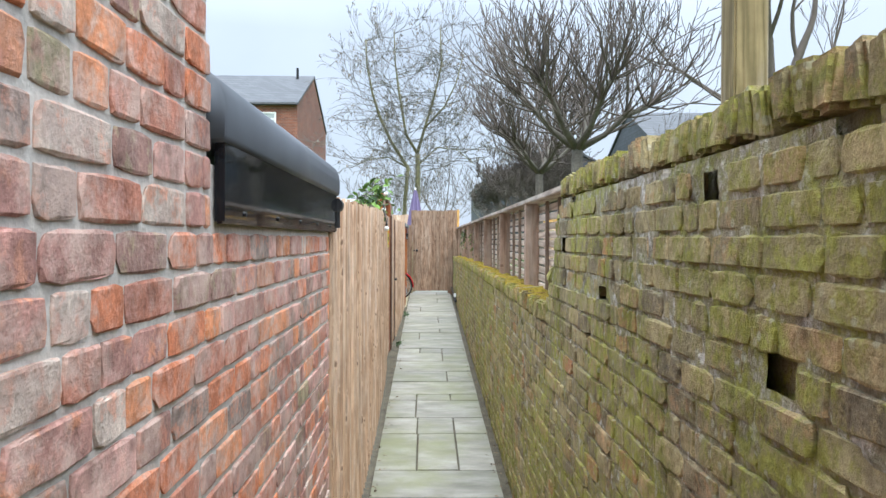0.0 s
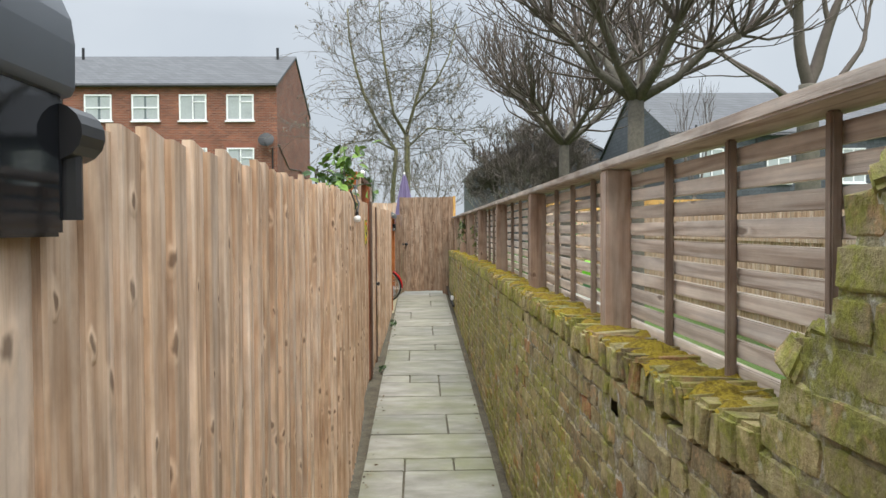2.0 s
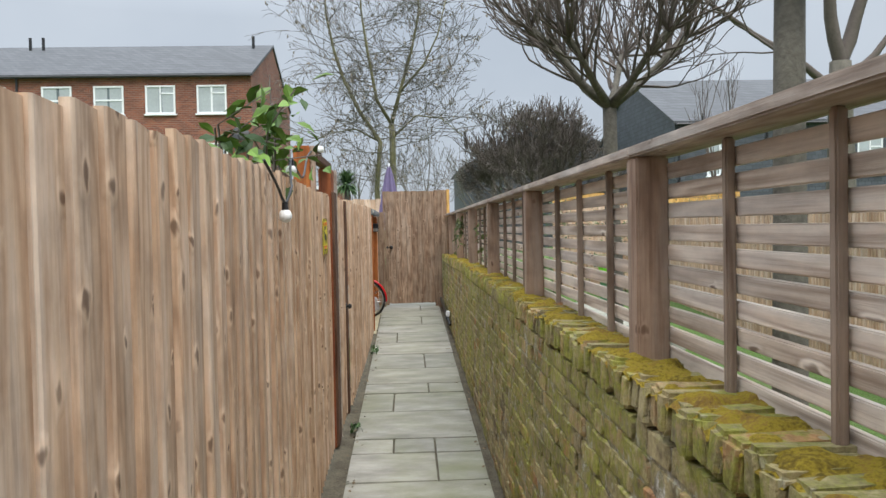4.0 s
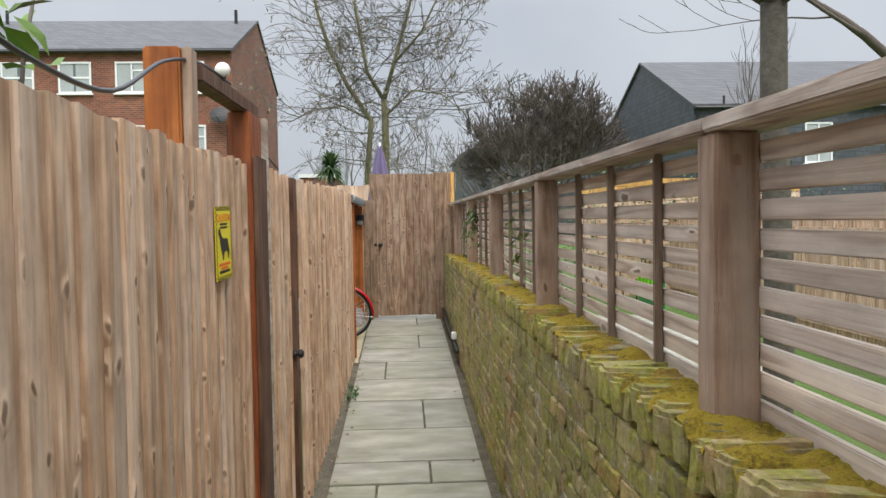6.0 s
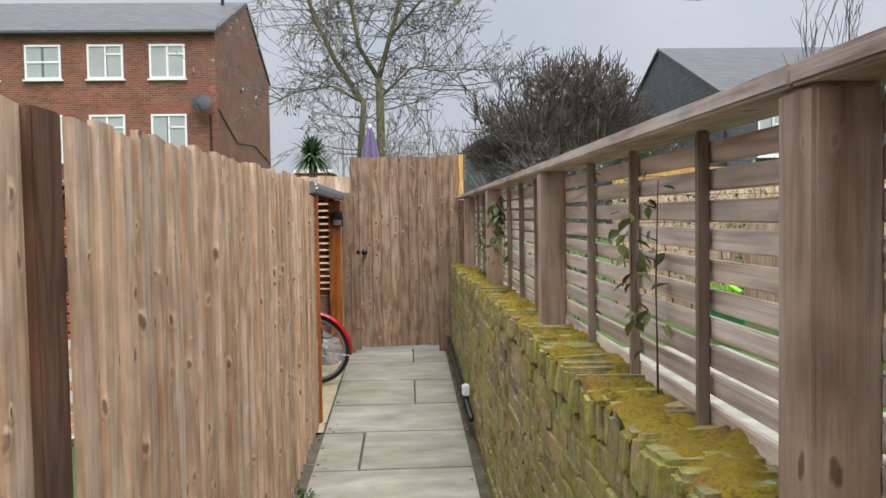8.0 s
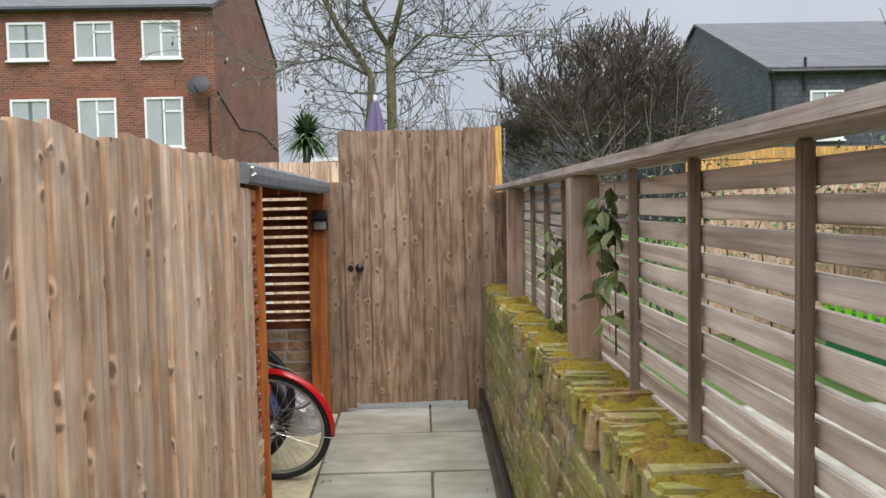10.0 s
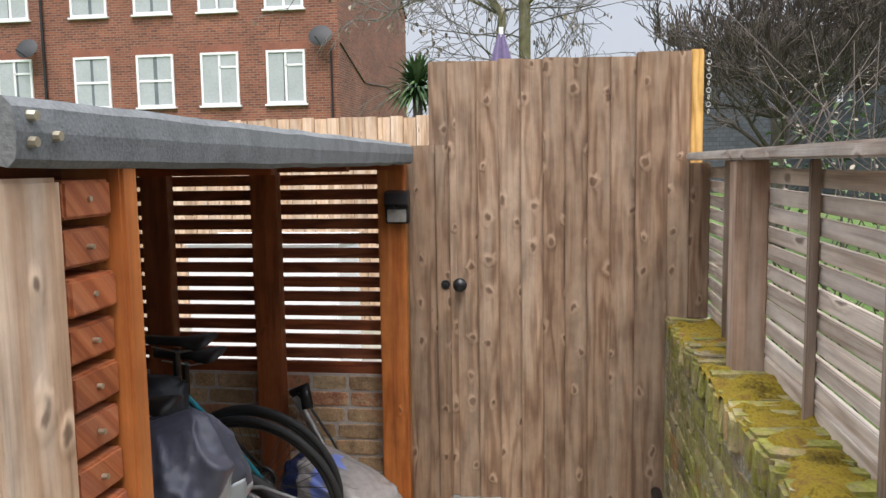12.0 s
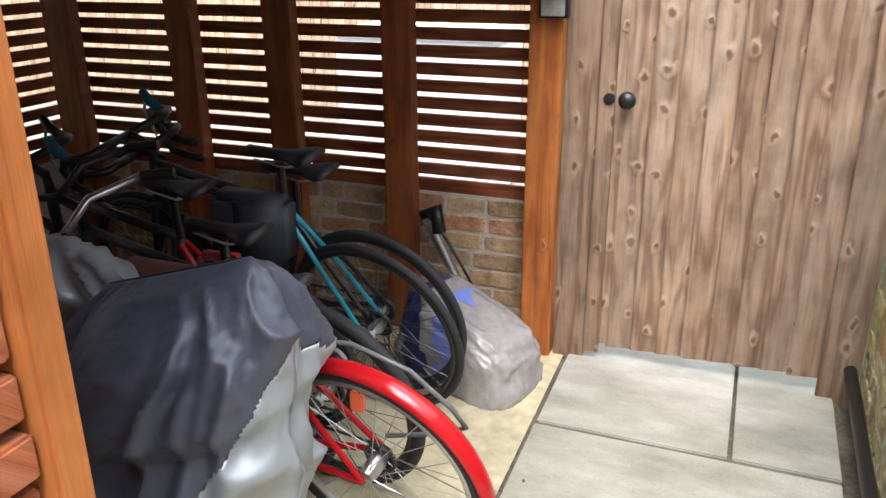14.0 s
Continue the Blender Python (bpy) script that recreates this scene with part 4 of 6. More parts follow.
# ---- bicycles ----
rubber = plain("tyre_rubber", (0.022, 0.022, 0.023), 0.75, spread=0.25, scale=60)
bike_black = plain("black_bike_paint", (0.015, 0.015, 0.017), 0.3, bump=0)
bike_red = plain("red_bike_enamel", (0.42, 0.008, 0.012), 0.18, spread=0.12, scale=14, bump=0)
bike_teal = plain("teal_bike_paint", (0.02, 0.32, 0.42), 0.3, bump=0)
steel = plain("bike_steel", (0.55, 0.55, 0.54), 0.3, 0.9, spread=0.15, bump=0)
dull_rim = plain("dull_black_rim", (0.05, 0.05, 0.052), 0.35, 0.5, bump=0)
saddle_skin = plain("black_saddle", (0.013, 0.013, 0.014), 0.5, scale=50)
brown_leather = plain("brown_vinyl", (0.12, 0.045, 0.03), 0.5, scale=40)
blue_tape = plain("blue_rubber_hood", (0.01, 0.12, 0.19), 0.6)
cable_grey = plain("grey_cable_lock", (0.12, 0.125, 0.125), 0.4, bump=0)
orange_plastic = plain("orange_plastic", (0.75, 0.13, 0.045), 0.4, bump=0)


def wheel(owner, x, r, tyre_r, rim_mat, spoke_mat, axis=(0, 1, 0)):
    w = part("wheel", tube(bmesh.new(), [(x, -0.04, r), (x, -0.02, r), (x, 0.02, r), (x, 0.04, r)], [0.018, 0.024, 0.024, 0.018], 12), steel, owner)
    part("tyre", ring(bmesh.new(), (x, 0, r), axis, r - tyre_r, tyre_r, 56, 10), rubber, w, smooth=True)
    bm = ring(bmesh.new(), (x, 0, r), axis, r - 2 * tyre_r - 0.006, 0.011, 56, 8)
    part("rim", bm, rim_mat, w, smooth=True)
    bm = bmesh.new()
    for k in range(28):
        a = 2 * math.pi * k / 28
        b = a + (0.35 if k % 4 < 2 else -0.35)
        s = 0.03 if k % 2 else -0.03
        tube(bm, [(x + 0.022 * math.cos(b), s, r + 0.022 * math.sin(b)), (x + (r - 2 * tyre_r - 0.01) * math.cos(a), 0, r + (r - 2 * tyre_r - 0.01) * math.sin(a))], 0.0013, 4, False)
    tagged(part("spokes", bm, spoke_mat, w), kind="stuff")
    return w


def saddle_mesh(x, z, length=0.27, wide=0.068):
    bm = bmesh.new()
    rows = []
    for i in range(11):
        u = i / 10
        w = wide * (0.24 + 0.76 * max(0, (0.42 - u) / 0.42) ** 0.8) if u < 0.42 else wide * 0.26 * (1.0 - 0.25 * (u - 0.42))
        w *= 0.75 if i == 0 else 1
        zc = z + 0.018 * (1 - u) ** 3 + 0.006 * u
        px = x + length * (0.5 - u)
        rows.append([bm.verts.new((px, w * s, zc - d)) for s, d in ((-1, 0.028), (-0.98, 0.014), (-0.6, 0.002), (0, 0.003), (0.6, 0.002), (0.98, 0.014), (1, 0.028))])
    for u, v in zip(rows, rows[1:]):
        for k in range(6):
            bm.faces.new((u[k], u[k + 1], v[k + 1], v[k]))
    bm.faces.new(rows[0])
    bm.faces.new(rows[-1][::-1])
    bmesh.ops.recalc_face_normals(bm, faces=bm.faces[:])
    return bm


def bicycle(label, place, turn, lean, paint, accent, bars, r=0.335, tyre_r=0.014, guard=None, saddle_z=0.93, tip=0.0):
    """A bicycle whose rear hub is above its origin and whose front points to -x."""
    b = thing("bicycle", label, "bicycle", place, "bicycles in the store", turn=turn)
    b.matrix_basis = b.matrix_basis @ pose(0, 0, 0, lean, tip, 0)
    wheel(b, 0.0, r, tyre_r, dull_rim if guard is None else steel, steel if guard is not None else dull_rim)
    wheel(b, -1.02, r, tyre_r, dull_rim if guard is None else steel, steel if guard is not None else dull_rim)
    bb, seat, head, headlow = (-0.42, 0, r - 0.06), (-0.26, 0, saddle_z - 0.2), (-0.83, 0, saddle_z - 0.12), (-0.88, 0, saddle_z - 0.28)
    for a, c, rad in ((bb, seat, 0.016), (seat, head, 0.016), (bb, headlow, 0.021), (headlow, head, 0.02)):
        part("frame_tube", tube(bmesh.new(), [a, c], rad, 12), paint, b, smooth=True)
    for s in (-1, 1):
        part("chain_stay", tube(bmesh.new(), [bb, (-0.2, s * 0.035, r - 0.03), (0, s * 0.055, r)], [0.012, 0.011, 0.008], 8), paint, b)
        part("seat_stay", tube(bmesh.new(), [(seat[0], s * 0.012, seat[2] - 0.02), (-0.13, s * 0.04, (seat[2] + r) / 2), (0, s * 0.055, r)], [0.01, 0.0085, 0.008], 8), accent, b)
        part("fork_blade", tube(bmesh.new(), [(headlow[0], s * 0.025, headlow[2]), (-0.95, s * 0.045, 0.45), (-1.02, s * 0.055, r)], [0.014, 0.012, 0.008], 8), paint, b)
    part("seat_post", tube(bmesh.new(), [seat, (-0.235, 0, saddle_z - 0.045)], 0.0135, 10), bike_black, b)
    part("saddle", saddle_mesh(-0.22, saddle_z), saddle_skin, b, smooth=True)
    bm = bmesh.new()
    for y in (-0.02, 0.02):
        tube(bm, [(-0.12, y, saddle_z - 0.025), (-0.2, y, saddle_z - 0.045), (-0.32, y, saddle_z - 0.03)], 0.0035, 6)
    part("saddle_rails", bm, steel, b)
    part("stem", tube(bmesh.new(), [head, (-0.82, 0, saddle_z - 0.05), (-0.91, 0, saddle_z - 0.02)], [0.017, 0.017, 0.015], 10), bike_black, b)
    hx, hz = -0.91, saddle_z - 0.02
    if bars == "drop":
        for s in (-1, 1):
            part("handlebar", tube(bmesh.new(), [(hx, 0, hz), (hx, s * 0.17, hz), (hx - 0.02, s * 0.205, hz), (hx - 0.09, s * 0.21, hz - 0.005), (hx - 0.12, s * 0.21, hz - 0.05), (hx - 0.09, s * 0.21, hz - 0.11), (hx, s * 0.215, hz - 0.13), (hx + 0.05, s * 0.215, hz - 0.13)], 0.0155, 10), bike_black, b, smooth=True)
            part("brake_hood", tube(bmesh.new(), [(hx - 0.07, s * 0.21, hz), (hx - 0.11, s * 0.21, hz + 0.02), (hx - 0.14, s * 0.21, hz + 0.065)], [0.017, 0.02, 0.014], 10), blue_tape if accent is bike_teal else bike_black, b, smooth=True)
            part("brake_lever", tube(bmesh.new(), [(hx - 0.13, s * 0.21, hz + 0.03), (hx - 0.165, s * 0.21, hz - 0.02), (hx - 0.15, s * 0.212, hz - 0.09)], [0.008, 0.006, 0.004], 8), steel, b)
    else:
        for s in (-1, 1):
            part("handlebar", tube(bmesh.new(), [(hx, 0, hz), (hx - 0.01, s * 0.12, hz + 0.05), (hx + 0.06, s * 0.26, hz + 0.06)], 0.0125, 10), steel if guard is not None else bike_black, b, smooth=True)
            part("grip", tube(bmesh.new(), [(hx + 0.06, s * 0.26, hz + 0.06), (hx + 0.14, s * 0.31, hz + 0.055)], 0.017, 10), saddle_skin, b)
    cr = part("chainring", ring(bmesh.new(), (bb[0], 0.045, bb[2]), (0, 1, 0), 0.085, 0.004, 40, 6), dull_rim, b)
    for s, dx, dz in ((1, 0.12, -0.12), (-1, -0.12, 0.12)):
        part("crank", tube(bmesh.new(), [(bb[0], s * 0.06, bb[2]), (bb[0] + dx, s * 0.075, bb[2] + dz)], [0.013, 0.009], 8), bike_black, b)
        part("pedal", boxes(((bb[0] + dx - 0.045, s * 0.08 - 0.0, bb[2] + dz - 0.01), (bb[0] + dx + 0.045, s * 0.08 + s * 0.08, bb[2] + dz + 0.01))) if s > 0 else boxes(((bb[0] + dx - 0.045, -0.16, bb[2] + dz - 0.01), (bb[0] + dx + 0.045, -0.08, bb[2] + dz + 0.01))), bike_black, b)
    for z, rad in ((0.0, 0.05), (0.006, 0.042), (0.012, 0.034), (0.018, 0.028)):
        part("sprocket", ring(bmesh.new(), (0, 0.03 + z, r), (0, 1, 0), rad - 0.006, 0.006, 24, 5), dull_rim, b)
    bm = bmesh.new()
    tube(bm, [(bb[0], 0.045, bb[2] + 0.085), (0, 0.04, r + 0.035)], 0.004, 6)
    tube(bm, [(bb[0], 0.045, bb[2] - 0.085), (0.01, 0.04, r - 0.1), (0.02, 0.04, r - 0.03)], 0.004, 6)
    part("chain", bm, dull_rim, b)
    if guard is not None:
        for cx, a0, a1 in ((0.0, -8, 150), (-1.02, 40, 185)):
            bm = bmesh.new()
            rows = []
            for i in range(33):
                a = radians(a0 + (a1 - a0) * i / 32)
                row = []
                for k in range(7):
                    q = (k - 3) / 3
                    rr = r + 0.022 - 0.016 * q * q
                    row.append(bm.verts.new((cx + rr * math.cos(a), 0.029 * q, r + rr * math.sin(a))))
                rows.append(row)
            for u, v in zip(rows, rows[1:]):
                for k in range(6):
                    bm.faces.new((u[k], u[k + 1], v[k + 1], v[k]))
            g = part("mudguard", bm, guard, b, "glossy red enamel mudguard", smooth=True)
            sol = g.modifiers.new("sheet", "SOLIDIFY")
            sol.thickness = 0.003
        for s in (-1, 1):
            part("guard_stay", tube(bmesh.new(), [(0, s * 0.05, r), ((r + 0.01) * math.cos(radians(-8)), s * 0.03, r + (r + 0.01) * math.sin(radians(-8)))], 0.002, 6), steel, b)
        part("rack", tube(bmesh.new(), [(-0.05, 0.03, r + 0.38), (-0.3, 0.03, r + 0.38)], 0.005, 6), steel, b)
    return b


def gz(y):
    return floor_z(y) - 0.008


bicycle("black road bicycle with teal seat stays leaning in the store", (-1.0, 13.46, gz(13.4)), -9, 14, bike_black, bike_teal, "drop", saddle_z=0.97)
bicycle("black road bicycle with a slim saddle, behind another", (-1.04, 13.56, gz(13.5)), -6, 13, bike_black, bike_black, "drop", saddle_z=0.88)
bicycle("black hybrid bicycle with a wide saddle, close to a red one", (-0.97, 13.04, gz(13.0)), -8, 12, bike_black, bike_black, "flat", tyre_r=0.019, saddle_z=0.86)
bicycle("black sports bicycle with a broad saddle between the others", (-1.27, 13.24, gz(13.2)), -7, 13, bike_black, bike_red, "drop", saddle_z=0.9)
bicycle("red city bicycle with glossy red mudguards and a cable lock", (-0.70, 12.82, gz(12.8)), -8, 14, bike_red, bike_red, "flat", r=0.32, tyre_r=0.018, guard=bike_red, saddle_z=0.86)


def build_lock():
    t = thing("cable_lock", "grey cable lock with an orange tag hanging on the red bicycle", "lock")
    t.matrix_basis = pose(0.06, 0.09, 0.02)
    bm = bmesh.new()
    tube(bm, [(-1.12, 12.62, 0.52), (-0.95, 12.63, 0.57), (-0.8, 12.62, 0.59), (-0.66, 12.64, 0.535), (-0.56, 12.66, 0.44), (-0.54, 12.70, 0.37), (-0.62, 12.74, 0.31), (-0.75, 12.68, 0.31)], 0.0065, 8)
    ring(bm, (-0.84, 12.605, 0.535), (0.2, 1, 0), 0.04, 0.0065, 24, 8)
    part("cable", bm, cable_grey, t, smooth=True)
    part("tag", boxes(((-0.80, 12.595, 0.42), (-0.765, 12.61, 0.475)), edge=0.004), orange_plastic, t, "orange plastic lock body")


build_lock()

# ---- covers, bag and oddments in the store ----
cover_dark = plain("dark_slate_nylon", (0.078, 0.084, 0.115), 0.42, spread=0.2, scale=18, bump=0.6, dist=0.008)
cover_silver = plain("silver_coated_nylon", (0.36, 0.39, 0.40), 0.35, 0.25, spread=0.18, scale=12, bump=0.3, dist=0.004)
bag_plastic = plain("clear_grey_sack", (0.27, 0.255, 0.25), 0.22, spread=0.3, scale=30, bump=0.6, dist=0.008)
bag_blue = plain("blue_print", (0.16, 0.22, 0.55), 0.35, spread=0.15)
bag_navy = plain("navy_print", (0.02, 0.03, 0.09), 0.35, spread=0.1)
red_bag = plain("red_saddle_bag", (0.35, 0.015, 0.015), 0.4)
grey_bag = plain("dark_grey_pannier", (0.03, 0.035, 0.045), 0.5, scale=20)


def drape(x0, x1, y, ridge, low, half, seed, end_round=0.18):
    """Cloth hung over a bicycle: a ridge along x whose sides fall in folds that run out from its peak. Gives the rows of points."""
    nu, nv = 110, 76
    rows = []
    for i in range(nu + 1):
        u = i / nu
        x = x0 + (x1 - x0) * u
        cap = min(1, u / end_round) if end_round else 1
        arc = math.sqrt(cap * (2 - cap))
        top = ridge(u) * (0.64 + 0.36 * arc)
        row = []
        for j in range(nv + 1):
            v = j / nv * 2 - 1
            s = abs(v)
            side = 1 if v > 0 else -1
            w = half * (0.06 + 0.94 * s ** 0.8) * (0.45 + 0.55 * arc)
            hem = low + 0.42 * max(0, 1 - u / 0.42)
            z = top - (top - hem) * s ** 1.35
            fan = math.atan2(s * 0.9 + 0.02, u - end_round * 0.9)
            far = min(1.0, math.hypot(s, (u - end_round) * 2.2))
            fold = far * (0.040 * math.sin(13 * fan + seed + 2 * noise.noise((u * 3, v * 2, seed))) + 0.022 * math.sin(27 * fan + 2 * seed + 5 * u))
            tuck = -0.085 * math.exp(-((s - 0.62 - 0.25 * math.sin(4 * u + seed)) / 0.07) ** 2) * min(1, 4 * u)
            crease = 0.012 * (1 - abs(noise.noise((u * 13, v * 7, seed)))) * s + 0.02 * s * noise.noise((u * 6, v * 4, seed + 3))
            row.append((x + 0.03 * s * noise.noise((u * 6, v * 5, seed + 9)), y + side * (w + fold + tuck + crease), z + 0.35 * fold + 0.008 * noise.noise((u * 18, v * 9, seed))))
        rows.append(row)
    return rows


def cloth(owner, name, rows, wanted, mat, label=""):
    bm = bmesh.new()
    made = {}

    def vert(i, j):
        if (i, j) not in made:
            made[i, j] = bm.verts.new(rows[i][j])
        return made[i, j]

    for i in range(len(rows) - 1):
        for j in range(len(rows[0]) - 1):
            if wanted(i / (len(rows) - 1), j / (len(rows[0]) - 1) * 2 - 1):
                bm.faces.new((vert(i, j), vert(i, j + 1), vert(i + 1, j + 1), vert(i + 1, j)))
    ob = part(name, bm, mat, owner, label, smooth=True)
    sol = ob.modifiers.new("cloth", "SOLIDIFY")
    sol.thickness = 0.003
    return ob


def hooded_cover(seed=2.3):
    """Rings of points down a bicycle cover: a sloping ridge, a full hood pulled in by a cord, and a loose skirt below. Gives the rows."""
    levels = (0.0, 0.1, 0.25, 0.42, 0.52, 0.585, 0.66, 0.8, 1.0)
    end = (-0.79, -0.755, -0.715, -0.70, -0.705, -0.73, -0.735, -0.78, -0.86)
    back = (-1.16, -1.22, -1.27, -1.31, -1.32, -1.30, -1.34, -1.42, -1.5)
    half = (0.012, 0.075, 0.15, 0.205, 0.215, 0.17, 0.2, 0.25, 0.29)
    drop = (0.0, 0.02, 0.09, 0.19, 0.27, 0.335, 0.40, 0.60, 1.0)
    rows = []
    nu, nv = 96, 168
    base = floor_z(12.4) + 0.02
    for i in range(nu + 1):
        v = i / nu
        row = []
        for j in range(nv):
            a = 2 * math.pi * j / nv
            cord = 0.10 * math.sin(a * 0.5 + 0.6) - 0.04
            w = min(1.0, max(0.0, v - cord * math.exp(-((v - 0.58) / 0.2) ** 2)))
            xe, xb, hw = (float(np.interp(w, levels, t)) for t in (end, back, half))
            cx, ax = (xe + xb) / 2, (xe - xb) / 2
            c, sn = math.cos(a), -math.sin(a)
            px = cx + ax * math.copysign(abs(c) ** 0.8, c)
            py = hw * math.copysign(abs(sn) ** 0.8, sn)
            ridge = 0.93 - 0.30 * (xe - px)
            d = float(np.interp(w, levels, drop))
            z = ridge - d if d < 0.4 else (ridge - 0.4) + (base - ridge + 0.4) * (d - 0.4) / 0.6
            # folds that run out from the peak and from the cord, sharp on their crests
            q = a + 0.5 * noise.noise((a * 1.3, v * 2.2, seed))
            crest = 1 - 2 * abs(((q * 1.15 + 1.4 * v + 0.9 * noise.noise((q * 1.5, v * 3, seed + 4))) % 1) - 0.5)
            fold = (0.042 * (crest ** 2 - 0.3) + 0.03 * noise.noise((q * 2.2 - 3 * v, v * 2, seed + 8)) + 0.004 * math.sin(19 * q + 9 * v)) * min(1, v * 2.4)
            crumple = 0.014 * (1 - abs(noise.noise((px * 9, py * 9 + a, z * 8 + seed))) * 2) * min(1, v * 2) + 0.004 * noise.noise((px * 40, py * 40, z * 40))
            out = Vector((c, sn * 1.3, 0)).normalized() * (fold + crumple)
            row.append((px + out.x, 12.42 + py + out.y, z + 0.3 * fold))
        row.append(row[0])
        rows.append(row)
    return rows


def build_covers():
    t = thing("bicycle_cover", "dark slate nylon bicycle cover with a silver hem, draped in folds", "cover")
    rows = hooded_cover()

    def silver(u, v):
        a = (v + 1) * 180
        a = a - 360 if a > 180 else a
        return -80 < a < 62 and u > 0.37 + max(0, a) * 0.0062 + max(0, -a) * 0.002

    cloth(t, "dark_cloth", rows, lambda u, v: not silver(u, v), cover_dark)
    cloth(t, "silver_hem", rows, silver, cover_silver, "silver coated hem panel")
    t2 = thing("silver_cover", "crumpled silver nylon cover over a bicycle at the back", "cover")
    rows = drape(-1.22, -2.3, 12.62, lambda u: 0.82 - 0.02 * u, floor_z(12.5) + 0.02, 0.22, 4.0, 0.3)
    cloth(t2, "silver_cloth", rows, lambda u, v: True, cover_silver)
    roll = thing("brown_roll", "long brown vinyl-covered roll lying across the bicycles", "roll")
    bm = tube(bmesh.new(), [(-1.0, 12.80, 0.63), (-1.03, 12.80, 0.64), (-1.2, 12.78, 0.655), (-1.42, 12.76, 0.665), (-1.45, 12.75, 0.665)], [0.03, 0.05, 0.056, 0.056, 0.03], 16)
    part("roll", bm, brown_leather, roll, smooth=True)
    pan = thing("pannier_bag", "dark grey pannier bag behind the saddles", "bag")
    bm = box(bmesh.new(), (-1.52, 13.2, 0.52), (-1.24, 13.34, 0.76), 0.03, 0.012)
    part("bag_body", bm, grey_bag, pan, smooth=True)
    part("strap", boxes(((-1.40, 13.192, 0.54), (-1.375, 13.198, 0.75))), black_plastic, pan)
    rb = thing("red_bag", "small red and black bag hung on a bicycle", "bag")
    part("bag_body", box(bmesh.new(), (-1.36, 12.93, 0.56), (-1.2, 13.0, 0.68), 0.02, 0.008), red_bag, rb, smooth=True)
    part("label_strip", boxes(((-1.31, 12.92, 0.57), (-1.28, 12.928, 0.67))), black_plastic, rb)


build_covers()


def build_sack():
    t = thing("gravel_sack", "slumped clear plastic sack of gravel with blue print", "sack")
    bm = bmesh.new()
    bmesh.ops.create_icosphere(bm, subdivisions=5, radius=1.0)
    for v in bm.verts:
        p = v.co.copy()
        q = Vector([math.copysign(abs(c) ** 0.45, c) for c in p])
        slump = 1.0 + 0.22 * (1 - (q.z + 1) / 2)
        x, y, z = q.x * 0.235 * slump, q.y * 0.15 * slump, max(-0.72, q.z) * 0.145
        z += 0.05 * (-q.x) * (1 if q.z > 0 else 0.2)
        crumple = 0.016 * noise.noise(p * 3.1) + 0.014 * abs(noise.noise(p * 6.0)) + 0.007 * abs(noise.noise(p * 15.0))
        v.co = Vector((x, y, z)) + p * crumple
    ob = part("sack_body", bm, bag_plastic, t, smooth=True)
    t.matrix_basis = pose(-0.80, 13.74, floor_z(13.7) + 0.105, 0, 9, -16) @ Matrix.Diagonal((0.98, 1.0, 1.12, 1))
    for name, mat, u0, u1, lab in (("print_band", bag_blue, -0.02, 0.045, "blue printed band"), ("print_block", bag_navy, -0.2, -0.09, "navy printed block")):
        bm = bmesh.new()
        bm.from_mesh(ob.data)
        bm.normal_update()
        lifted = {v.index: v.normal * 0.003 for v in bm.verts}
        away = []
        for f in bm.faces:
            m = f.calc_center_median()
            if not (u0 < m.x + 0.45 * m.z < u1 and m.y < 0.06 and m.z > -0.08):
                away.append(f)
        for v in bm.verts:
            v.co += lifted[v.index]
        bmesh.ops.delete(bm, geom=away, context="FACES")
        part(name, bm, mat, t, lab, smooth=True)
    pump = thing("stair_rail_offcut", "black bicycle fork and steel tube leaning on the brick wall", "tube")
    bm = tube(bmesh.new(), [(-1.06, 13.98, 0.49), (-1.04, 13.97, 0.45), (-0.84, 13.93, 0.10), (-0.80, 13.9, 0.0)], [0.03, 0.022, 0.014, 0.012], 10)
    part("tube", bm, steel, pump, smooth=True)
    bm = tube(bmesh.new(), [(-1.07, 13.96, 0.52), (-1.0, 13.95, 0.46), (-0.9, 13.94, 0.31), (-0.8, 13.93, 0.14)], 0.006, 8)
    part("cable", bm, black_plastic, pump, smooth=True)
    part("cap", tube(bmesh.new(), [(-1.09, 13.98, 0.50), (-1.03, 13.98, 0.53), (-1.01, 13.96, 0.44)], [0.02, 0.03, 0.028], 10), black_plastic, pump, smooth=True)


build_sack()


# ---- drain pipe low on the right wall ----
def build_pipe():
    t = thing("waste_pipe", "black plastic pipe running low along the mossy wall", "pipe")
    part("pipe", tube(bmesh.new(), [(0.495, 11.2, 0.02), (0.495, 12.2, 0.06), (0.495, 13.95, 0.13)], 0.021, 12), black_plastic, t, smooth=True)
    part("bracket", boxes(((0.47, 11.86, 0.02), (0.522, 11.9, 0.085)), edge=0.004), black_plastic, t)
    part("white_clip", boxes(((0.468, 11.62, 0.075), (0.52, 11.7, 0.15)), edge=0.008), white_upvc, t, "white plastic pipe clip")


build_pipe()


